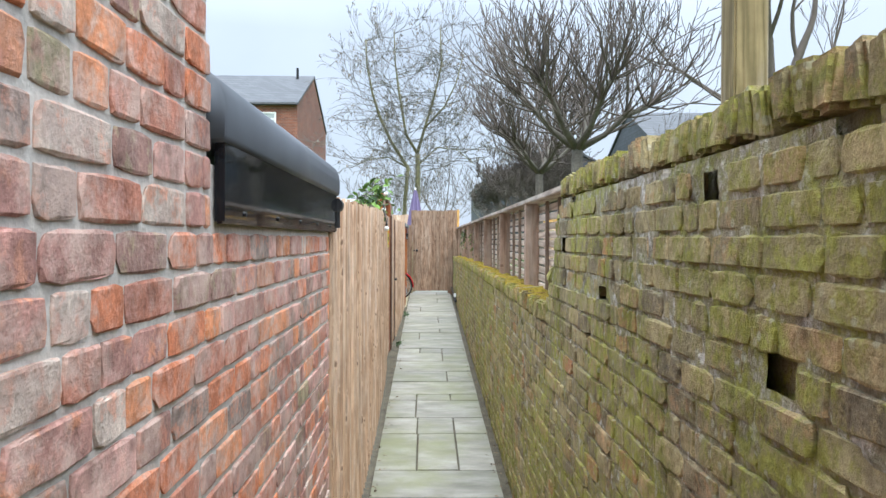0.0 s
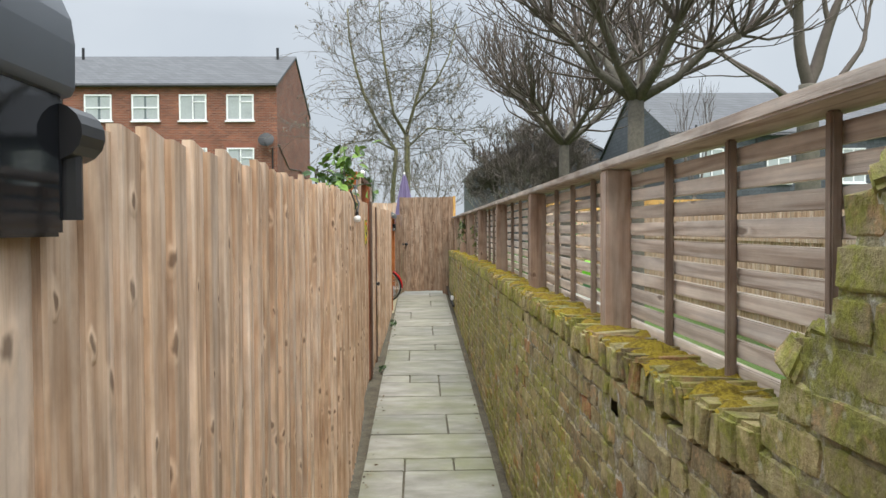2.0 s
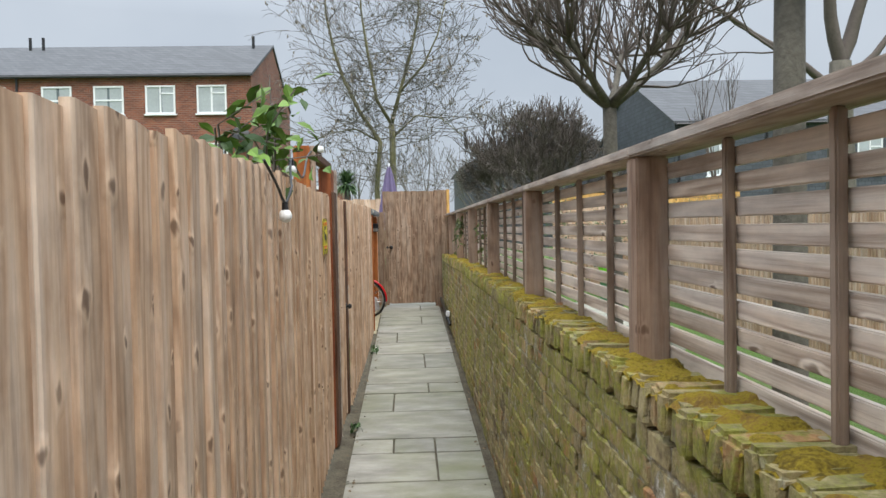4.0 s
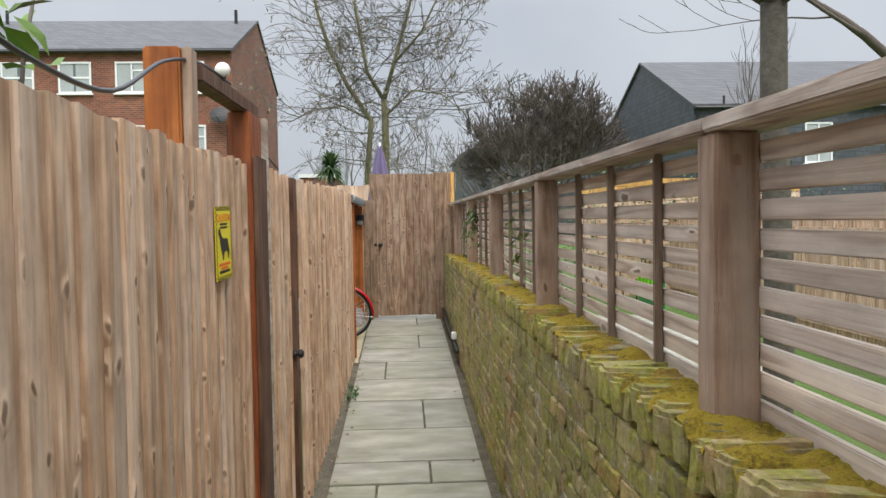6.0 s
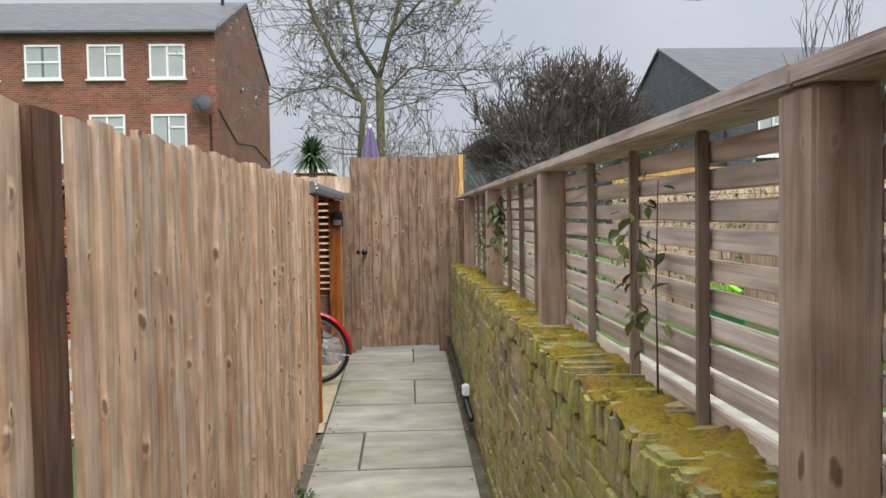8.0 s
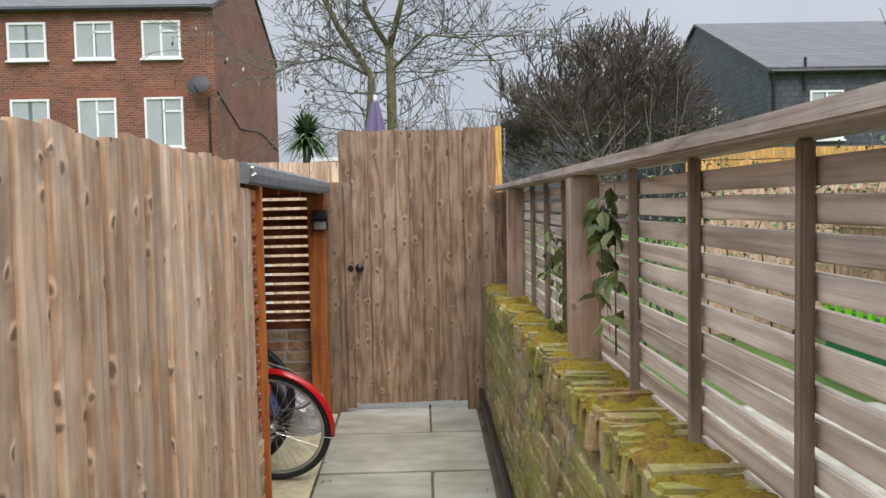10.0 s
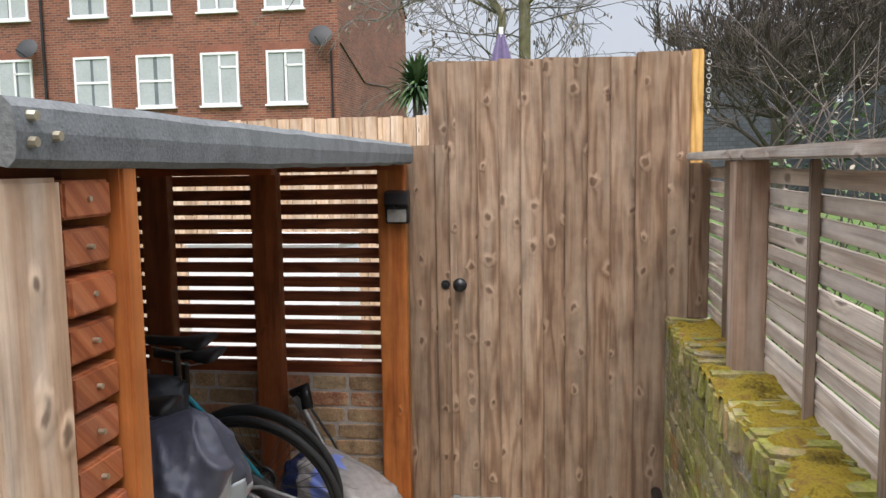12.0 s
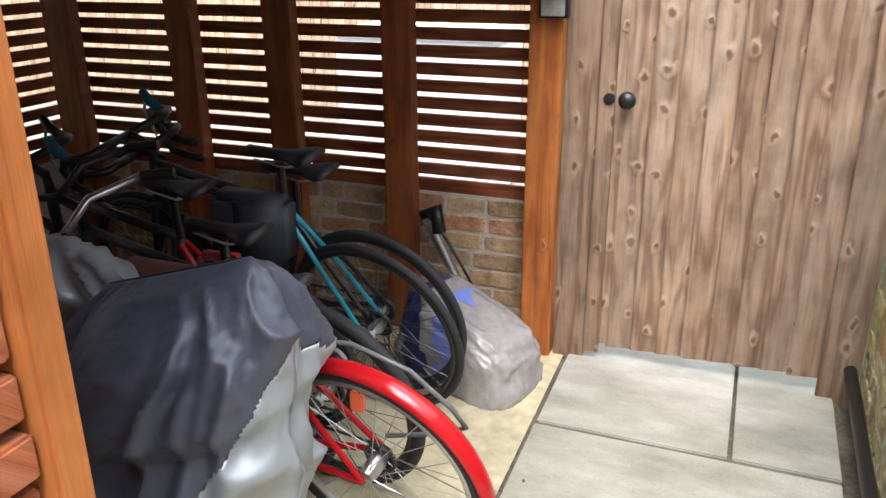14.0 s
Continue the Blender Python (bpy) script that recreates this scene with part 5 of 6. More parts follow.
# ---- warning sign on the side gate ----
def build_sign():
    yellow = plain("yellow_sign_plastic", (0.72, 0.62, 0.025), 0.4, spread=0.06, scale=10, bump=0)
    ink = plain("black_print", (0.012, 0.012, 0.012), 0.5, bump=0)
    orange = plain("orange_print", (0.72, 0.13, 0.02), 0.5, bump=0)
    t = thing("warning_sign", "yellow plastic dog warning sign with a chequered border", "sign")
    w, h, x = 0.185, 0.24, -0.603
    t.matrix_basis = pose(x, 6.03, 1.272, 1.5, 0, -3)
    part("panel", boxes(((-0.0015, -w / 2, -h / 2), (0.0015, w / 2, h / 2)), edge=0.0008), yellow, t)
    bm = bmesh.new()
    s = 0.0075
    ny, nz = round(w / s), round(h / s)
    for i in range(ny):
        for j in range(nz):
            if (i < 2 or j < 2 or i >= ny - 2 or j >= nz - 2) and (i + j) % 2:
                y, z = -w / 2 + i * w / ny, -h / 2 + j * h / nz
                vs = [bm.verts.new((0.0021, a, b)) for a, b in ((y, z), (y + w / ny, z), (y + w / ny, z + h / nz), (y, z + h / nz))]
                bm.faces.new(vs)
    tagged(part("chequer_border", bm, ink, t), kind="stuff")
    bm = bmesh.new()
    dog = [(-0.066, 0.030), (-0.064, 0.043), (-0.054, 0.050), (-0.044, 0.048), (-0.038, 0.036), (-0.028, 0.024), (-0.012, 0.016), (0.014, 0.014), (0.030, 0.016), (0.044, 0.008), (0.052, -0.010), (0.060, -0.030), (0.062, -0.044), (0.055, -0.036), (0.051, -0.030), (0.052, -0.052), (0.038, -0.052), (0.037, -0.036), (0.022, -0.026), (0.002, -0.030), (-0.006, -0.040), (-0.008, -0.054), (-0.024, -0.056), (-0.022, -0.044), (-0.032, -0.030), (-0.046, -0.006), (-0.050, 0.018)]
    bm.faces.new([bm.verts.new((0.0023, y, z)) for y, z in dog])
    part("dog_silhouette", bm, ink, t, "black dog silhouette")
    cu = bpy.data.curves.new("caution_word", "FONT")
    cu.body, cu.size, cu.align_x, cu.extrude = "CAUTION", 0.036, "CENTER", 0.0003
    word = new("caution_word_curve", cu)
    bpy.context.view_layer.update()
    me = bpy.data.meshes.new_from_object(word)
    bpy.data.objects.remove(word)
    me.materials.append(orange)
    ob = new("caution_word", me)
    ob.parent = t
    ob.matrix_basis = pose(0.0024, 0, 0.07, 90, 0, 90)
    tagged(ob, "orange printed word")
    for z, hw, hh, m in ((0.062, 0.042, 0.0035, ink), (0.051, 0.042, 0.003, ink), (-0.069, 0.064, 0.005, orange), (-0.081, 0.04, 0.004, orange), (-0.093, 0.06, 0.0045, ink)):
        part("print_bar", boxes(((0.0016, -hw, z - hh), (0.0024, hw, z + hh))), m, t)


build_sign()


# ---- plants and trees ----
bark = plain("grey_green_bark", (0.105, 0.095, 0.075), 0.95, spread=0.45, scale=40, bump=0.9, dist=0.01)
twig_bark = plain("dark_twig", (0.10, 0.082, 0.07), 0.95, spread=0.3, scale=30, bump=0.3)
lichen_bark = plain("lichened_bark", (0.15, 0.14, 0.075), 0.95, spread=0.5, scale=12, bump=0.8, dist=0.01)
pale_bark = plain("pale_ash_twig", (0.125, 0.115, 0.098), 0.95, spread=0.35, scale=20, bump=0.4)


def leaf_material(name, dark, light, island=True):
    m, n, l, b = material(name)
    r = ramp_of(n, [(0, dark), (0.55, light), (0.9, tuple(min(1, c * 1.5) for c in light))])
    l.new(n.new("ShaderNodeNewGeometry").outputs["Random Per Island"], r.inputs[0])
    l.new(r.outputs[0], b.inputs["Base Color"])
    b.inputs["Roughness"].default_value = 0.5
    b.inputs["Specular IOR Level"].default_value = 0.3
    return m


camellia_leaf = leaf_material("glossy_evergreen_leaf", (0.022, 0.05, 0.012), (0.10, 0.17, 0.03))
ivy_leaf = leaf_material("climber_leaf", (0.03, 0.05, 0.014), (0.14, 0.17, 0.055))
palm_leaf = leaf_material("palm_leaf", (0.02, 0.05, 0.02), (0.075, 0.13, 0.05))
seed_leaf = leaf_material("dry_seed_cluster", (0.10, 0.085, 0.065), (0.2, 0.17, 0.13))


def leaf(bm, place, way, size, rnd, fold=0.25):
    """One pointed leaf, folded along its middle."""
    d = Vector(way).normalized()
    side = d.cross(Vector((rnd.uniform(-1, 1), rnd.uniform(-1, 1), 1.2)))
    side = side.normalized() if side.length > 0.05 else Vector((1, 0, 0))
    up = side.cross(d)
    p = Vector(place)
    w = size * 0.26
    a, t = bm.verts.new(p), bm.verts.new(p + d * size - up * size * 0.12)
    m1, m2 = bm.verts.new(p + d * size * 0.33), bm.verts.new(p + d * size * 0.68 - up * size * 0.03)
    l1, l2 = bm.verts.new(p + d * size * 0.33 + side * w + up * w * fold), bm.verts.new(p + d * size * 0.66 + side * w * 0.85 + up * w * fold)
    r1, r2 = bm.verts.new(p + d * size * 0.33 - side * w + up * w * fold), bm.verts.new(p + d * size * 0.66 - side * w * 0.85 + up * w * fold)
    for f in ((a, m1, l1), (m1, m2, l2, l1), (m2, t, l2), (a, r1, m1), (m1, r1, r2, m2), (m2, r2, t)):
        bm.faces.new(f)


def grow(bm, start, way, length, radius, depth, rnd, up=0.25, spread=0.6, split=(2, 3), shrink=0.74, tips=None, wiggle=0.16, sides=6, thin=0.62, floor=0.004):
    """A limb that bends on its way and forks into thinner ones."""
    d = Vector(way).normalized()
    p = Vector(start)
    pts, radii = [p.copy()], [radius]
    steps = 4
    for k in range(steps):
        d = (d + Vector((rnd.uniform(-1, 1), rnd.uniform(-1, 1), rnd.uniform(-0.6, 0.9))) * wiggle + Vector((0, 0, up * 0.12))).normalized()
        p = p + d * length / steps
        pts.append(p.copy())
        radii.append(max(floor, radius * (1 - (1 - thin) * (k + 1) / steps)))
    tube(bm, pts, radii, sides if radius > 0.02 else (4 if radius > 0.007 else 3), False)
    if depth == 0:
        if tips is not None:
            tips.append((p, d))
        return
    n = rnd.randint(*split)
    for k in range(n):
        a = rnd.uniform(0, 2 * math.pi)
        side = d.orthogonal().normalized()
        side = Matrix.Rotation(a, 3, d) @ side
        s = spread * rnd.uniform(0.5, 1.2) * (0.35 if k == 0 else 1)
        nd = (d + side * s + Vector((0, 0, up * 0.35))).normalized()
        at = pts[-1] if k == 0 else pts[rnd.choice((2, 3, 3, 4))]
        grow(bm, at, nd, length * shrink * rnd.uniform(0.8, 1.15), max(floor, radii[-1] * (0.92 if k == 0 else 0.68)), depth - 1, rnd, up, spread, split, shrink, tips, wiggle, sides, thin, floor)


def tree(label, place, limbs, trunk_to, trunk_r, bark_mat, twig_mat, seed, category="tree", depth=5, lean=(0, 0), tuft=0, **kw):
    rnd = random.Random(seed)
    t = thing("tree", label, category, place)
    bm = bmesh.new()
    n = 7
    pts = [(lean[0] * (k / n) ** 1.5 + 0.02 * rnd.uniform(-1, 1), lean[1] * (k / n) ** 1.5, trunk_to * k / n) for k in range(n + 1)]
    tube(bm, pts, [trunk_r * (1.3 - 0.5 * k / n) if k else trunk_r * 1.6 for k in range(n + 1)], 12)
    part("trunk", bm, bark_mat, t, smooth=True)
    bm = bmesh.new()
    tips = []
    for way, length, radius, at in limbs:
        start = Vector(pts[-1]) * at if at < 1 else Vector(pts[-1])
        grow(bm, start, way, length, radius, depth, rnd, tips=tips, **kw)
    tagged(part("crown", bm, twig_mat, t, smooth=True), kind="stuff")
    if tuft:
        bm = bmesh.new()
        for p, d in tips:
            if rnd.random() < tuft:
                for k in range(3):
                    leaf(bm, p + Vector((rnd.uniform(-0.1, 0.1), rnd.uniform(-0.1, 0.1), rnd.uniform(-0.1, 0.05))), (rnd.uniform(-1, 1), rnd.uniform(-1, 1), -1.2), rnd.uniform(0.07, 0.14), rnd)
        tagged(part("seed_mass", bm, seed_leaf, t, "hanging dry seed clusters"), kind="stuff")
    return t


def pollard(label, place, fork, seed, r=0.07, whips=26, reach=1.25):
    """A street tree cut back to knuckles, with many whips."""
    rnd = random.Random(seed)
    t = thing("pollard_tree", label, "tree", place)
    bm = bmesh.new()
    n = 6
    h = fork - place[2]
    pts = [(0.015 * rnd.uniform(-1, 1), 0.015 * rnd.uniform(-1, 1), h * k / n) for k in range(n + 1)]
    tube(bm, pts, [r * (1.25 - 0.3 * k / n) for k in range(n + 1)], 12)
    part("trunk", bm, bark, t, smooth=True)
    bm = bmesh.new()
    top = Vector(pts[-1])
    knuckles = []
    for k in range(6):
        a = 2 * math.pi * k / 6 + rnd.uniform(-0.3, 0.3)
        d = Vector((math.cos(a), math.sin(a), rnd.uniform(0.45, 0.95))).normalized()
        p1 = top + d * reach * 0.25
        p2 = p1 + (d + Vector((0, 0, rnd.uniform(0.1, 0.5)))).normalized() * reach * rnd.uniform(0.18, 0.34)
        p3 = p2 + (d + Vector((rnd.uniform(-0.3, 0.3), rnd.uniform(-0.3, 0.3), rnd.uniform(-0.1, 0.5)))).normalized() * reach * 0.2
        tube(bm, [top, p1, p2, p3], [r * 0.72, r * 0.52, r * 0.42, r * 0.46], 8)
        knuckles += [p1, p2, p2, p3, p3, p3]
    part("branchwork", bm, bark, t, smooth=True)
    bm = bmesh.new()
    for p in knuckles:
        for k in range(whips // 9):
            out = Vector((p.x - top.x, p.y - top.y, 0))
            d = (out.normalized() * rnd.uniform(0.1, 1.0) + Vector((rnd.uniform(-0.7, 0.7), rnd.uniform(-0.7, 0.7), rnd.uniform(-0.05, 1.1)))).normalized()
            grow(bm, p, d, reach * rnd.uniform(0.24, 0.46), 0.0125, 2, rnd, up=0.5, spread=0.7, split=(2, 3), shrink=0.74, wiggle=0.26, floor=0.0042)
    tagged(part("twig_mass", bm, twig_bark, t, "dark upright winter twigs"), kind="stuff")
    return t


def gnd(y):
    return floor_z(max(y, -8)) - 0.07


pollard("bare pollarded tree with dark winter twigs behind the slatted fence", (1.5, 3.75, gnd(3.75)), 2.22, 41, 0.062, 46, 1.3)
pollard("smaller bare pollarded tree with reddish twigs behind the fence", (1.52, 6.6, gnd(6.6)), 2.2, 42, 0.055, 36, 1.1)
up_limbs = [((-0.5, 0.1, 1.0), 1.9, 0.075, 0.7), ((0.2, -0.1, 1.0), 2.0, 0.085, 1), ((0.6, 0.2, 0.8), 1.6, 0.05, 1), ((-1.0, -0.2, 0.7), 1.5, 0.04, 0.85), ((0.85, 0.3, 0.6), 1.5, 0.04, 0.9), ((-0.4, 0.5, 0.9), 1.7, 0.045, 1)]


def build_ash():
    """Two stems from one stool, lichen on the lower limbs, long drooping twigs with seed bunches."""
    rnd = random.Random(51)
    t = thing("tree", "tall bare ash tree with hanging seed clusters beyond the gate", "tree", (-0.45, 23, -0.07))
    left = [(-0.3, 0, 0), (-0.4, 0, 1.4), (-0.42, 0, 2.5), (-0.3, 0, 3.8), (-0.88, 0.1, 4.7), (-1.3, 0.1, 5.6), (-1.55, 0.2, 6.4), (-1.75, 0.2, 7.4), (-1.8, 0.3, 8.3)]
    right = [(0, 0, 0), (0.05, 0, 1.4), (0.04, 0, 2.5), (0.04, 0, 3.9), (0.02, 0, 4.3)]
    fork_a = [(0.02, 0, 4.3), (-0.37, -0.1, 4.95), (-0.6, -0.15, 6.3), (-0.75, -0.1, 7.4), (-0.8, 0, 8.6)]
    fork_b = [(0.02, 0, 4.3), (0.27, 0.1, 5.2), (0.6, 0.15, 6.3), (0.85, 0.1, 7.4), (0.8, 0, 8.7)]
    fork_c = [(0.27, 0.1, 5.2), (0.95, -0.2, 5.9), (1.35, -0.3, 6.7), (1.6, -0.3, 7.7)]
    low_a = [(-0.3, 0, 3.8), (-1.0, 0.2, 4.2), (-1.7, 0.2, 4.1), (-2.3, 0.1, 3.8)]
    low_b = [(0.04, 0, 3.9), (0.7, -0.2, 4.5), (1.4, -0.3, 4.4), (2.0, -0.3, 3.9)]
    limbs = [(left, 0.09, 0.022), (right, 0.105, 0.08), (fork_a, 0.055, 0.018), (fork_b, 0.06, 0.018), (fork_c, 0.035, 0.014), (low_a, 0.026, 0.01), (low_b, 0.026, 0.01)]
    for pts, r0, r1 in limbs:
        n = len(pts) - 1
        part("stem", tube(bmesh.new(), pts, [r0 + (r1 - r0) * k / n for k in range(n + 1)], 10), lichen_bark, t, smooth=True)
    bm, tips = bmesh.new(), []
    for pts, r0, r1 in limbs:
        for p, q in zip(pts, pts[1:]):
            p, q = Vector(p), Vector(q)
            if q.z < 3.2:
                continue
            for k in range(max(2, round((q - p).length / 0.13))):
                at = p.lerp(q, rnd.random())
                a = rnd.uniform(0, 2 * math.pi)
                way = Vector((math.cos(a) * 1.2, math.sin(a) * 0.8, rnd.uniform(-0.15, 0.8)))
                grow(bm, at, way, rnd.uniform(0.5, 1.15), 0.014, 3, rnd, up=rnd.choice((-0.5, -0.1, 0.5)), spread=0.75, split=(2, 3), shrink=0.72, tips=tips, wiggle=0.2, floor=0.0058)
    tagged(part("twig_mass", bm, pale_bark, t, smooth=True), kind="stuff")
    bm = bmesh.new()
    for p, d in tips:
        if rnd.random() < 0.16:
            for k in range(3):
                leaf(bm, p + Vector((rnd.uniform(-0.06, 0.06), rnd.uniform(-0.06, 0.06), rnd.uniform(-0.08, 0.02))), (rnd.uniform(-1, 1), rnd.uniform(-1, 1), -1.6), rnd.uniform(0.05, 0.1), rnd)
    tagged(part("seed_mass", bm, seed_leaf, t, "hanging dry seed clusters"), kind="stuff")


build_ash()
thorn = [((math.cos(a) * 0.8, math.sin(a) * 0.8, 0.3 + 0.25 * (k % 5)), 1.05, 0.045, 1 if k % 2 else 0.7) for k, a in enumerate(0.45 * j for j in range(14))]
tree("dense bare thorn tree beyond the end of the fence", (3.9, 25.5, -0.07), thorn, 2.3, 0.13, bark, twig_bark, 52, depth=5, up=0.15, spread=0.8, shrink=0.75, split=(3, 4), floor=0.008, wiggle=0.25)
tree("thick-trunked bare tree rising behind the gardens", (11.3, 21, -0.07), [((-0.5, 0, 1), 2.4, 0.2, 1), ((0.5, 0.2, 1), 2.4, 0.2, 1), ((-0.9, -0.1, 0.5), 2.4, 0.13, 0.85), ((0.9, -0.2, 0.5), 2.2, 0.13, 0.9)], 5.5, 0.33, bark, twig_bark, 53, depth=5, up=0.2, spread=0.7, shrink=0.76, floor=0.008)
tree("slender bare sapling in front of the slate-hung house", (7.6, 20, -0.07), [((-0.3, 0, 1), 1.1, 0.04, 1), ((0.35, 0.1, 1), 1.2, 0.045, 1), ((0.1, 0.3, 1), 1.2, 0.04, 0.8)], 2.2, 0.06, bark, twig_bark, 54, depth=4, up=0.5, spread=0.5, floor=0.005)
for k, (x, y, h) in enumerate(((1.0, 52, 3.6), (-3.6, 58, 3.5), (4.6, 47, 3.2), (-1.6, 66, 4.2))):
    tree("hazy bare tree far beyond the gardens", (x, y, -0.07), up_limbs, h * 0.6, 0.14, bark, pale_bark, 60 + k, depth=4, up=0.4, spread=0.7, shrink=0.78, floor=0.012)


def leafy(name, label, category, place, stems, mat, size, count, seed, droop=0.3, spread=0.3):
    """Stems with leaves set along them."""
    rnd = random.Random(seed)
    t = thing(name, label, category, place)
    bm, lv = bmesh.new(), bmesh.new()
    for pts, r in stems:
        pts = [Vector(p) for p in pts]
        tube(bm, pts, [r * (1 - 0.6 * k / (len(pts) - 1)) for k in range(len(pts))], 6)
        for k in range(count):
            u = rnd.uniform(0.15, 1.0) * (len(pts) - 1)
            i = min(int(u), len(pts) - 2)
            p = pts[i].lerp(pts[i + 1], u - i)
            way = Vector((rnd.uniform(-1, 1), rnd.uniform(-1, 1), rnd.uniform(-0.6, 0.8) - droop))
            off = Vector((rnd.uniform(-1, 1), rnd.uniform(-1, 1), rnd.uniform(-1, 1))) * spread * 0.3
            leaf(lv, p + off, way, size * rnd.uniform(0.7, 1.2), rnd)
    tagged(part("stem_mass", bm, twig_bark, t, smooth=True), kind="stuff")
    tagged(part("leaves", lv, mat, t), kind="stuff")
    return t


rnd = random.Random(77)
stems = []
for k in range(9):
    y = rnd.uniform(-0.35, 0.35)
    stems.append(([(0, y * 0.3, 0), (rnd.uniform(-0.1, 0.12), y * 0.7, 1.2), (rnd.uniform(-0.05, 0.2), y, 2.08 + rnd.uniform(0, 0.2)), (rnd.uniform(0.05, 0.42), y * 1.3, 2.12 + rnd.uniform(0, 0.3))], 0.008))
leafy("camellia", "glossy evergreen camellia reaching over the board fence", "shrub", (-0.82, 4.3, gnd(4.3)), stems, camellia_leaf, 0.10, 24, 5, 0.3, 0.3)
stems = [([(0, 0, 0), (0.02, -0.1, 1.5), (0.05, -0.25 + 0.1 * k, 2.1), (0.06 - 0.03 * k, -0.35 + 0.25 * k, 2.55 - 0.1 * k)], 0.008) for k in range(3)]
leafy("camellia_sapling", "thin evergreen shoots with sparse glossy leaves above the fence", "shrub", (-0.78, 5.0, gnd(5)), stems, camellia_leaf, 0.085, 12, 6, 0.3, 0.2)
for k, (y, top, low, wide, count, size) in enumerate(((10.76, 1.47, 0.98, 0.15, 6, 0.062), (11.62, 1.3, 0.95, 0.22, 4, 0.055), (7.86, 1.42, 0.93, 0.05, 3, 0.045))):
    r2 = random.Random(90 + k)
    stems = [([(0.0, 0.0, 0.0), (0.012, 0.05, 0.25), (-0.004, -0.02, top - low)], 0.003)]
    for j in range(count):
        h0 = (top - low) * r2.uniform(0.35, 1.0)
        reach, fall = wide * r2.uniform(-1, 1), r2.uniform(0.05, 0.22)
        stems.append(([(0, 0.1 * reach, h0), (-0.03 - r2.uniform(0, 0.02), reach * 0.5, h0 + 0.02), (-0.05, reach * 0.85, h0 - fall * 0.4), (-0.045, reach, max(0.02, h0 - fall))], 0.002))
    leafy("climber", "evergreen honeysuckle climber with drooping leaves on the slats", "climber", (0.668, y, low), stems, ivy_leaf, size, 9, 91 + k, 0.9, 0.1)


def build_weeds():
    rnd = random.Random(12)
    for y, x in ((10.3, -0.49), (6.95, -0.5), (10.05, -0.48)):
        t = thing("weed", "small green weed growing at the foot of the fence", "weed", (x, y, floor_z(y) - 0.02))
        bm = bmesh.new()
        for k in range(30):
            leaf(bm, (rnd.uniform(-0.03, 0.05), rnd.uniform(-0.07, 0.07), rnd.uniform(0, 0.06)), (rnd.uniform(-0.3, 1), rnd.uniform(-1, 1), rnd.uniform(0.2, 1.2)), rnd.uniform(0.025, 0.05), rnd)
        tagged(part("leaves", bm, palm_leaf, t), kind="stuff")
    bm = bmesh.new()
    for k in range(260):
        s = rnd.choice((-1, 1))
        y = rnd.uniform(0, 13.4)
        leaf(bm, ((-0.46 if s < 0 else 0.46) + rnd.uniform(-0.05, 0.05), y, floor_z(y) + rnd.uniform(-0.002, 0.008)), (rnd.uniform(-1, 1), rnd.uniform(-1, 1), rnd.uniform(-0.1, 0.3)), rnd.uniform(0.015, 0.035), rnd)
    tagged(link_mesh("leaf_litter", bm, leaf_material("dead_leaf", (0.05, 0.032, 0.018), (0.17, 0.12, 0.07))), "dry brown leaf litter along the path edges", "leaves", kind="stuff")


build_weeds()


def build_cordyline():
    t = thing("cordyline", "spiky green cordyline palm beyond the gate", "palm", (-1.46, 19.5, -0.07))
    part("trunk", tube(bmesh.new(), [(0, 0, 0), (0.02, 0, 1.1), (0, 0, 2.42)], [0.07, 0.06, 0.055], 10), bark, t, smooth=True)
    bm = bmesh.new()
    rnd = random.Random(4)
    for k in range(300):
        a, e = rnd.uniform(0, 6.28), rnd.uniform(-0.7, 1.4)
        d = Vector((math.cos(a) * math.cos(e), math.sin(a) * math.cos(e), math.sin(e)))
        side = d.cross(Vector((0, 0, 1))).normalized() * 0.016
        ln = rnd.uniform(0.3, 0.5)
        p = Vector((0, 0, 2.44))
        q, e2 = p + d * ln * 0.6, p + d * ln + Vector((0, 0, -0.08))
        a1, a2, b1, b2, c = (bm.verts.new(v) for v in (p - side, p + side, q - side, q + side, e2))
        bm.faces.new((a1, a2, b2, b1))
        bm.faces.new((b1, b2, c))
    tagged(part("fronds", bm, palm_leaf, t), kind="stuff")


build_cordyline()


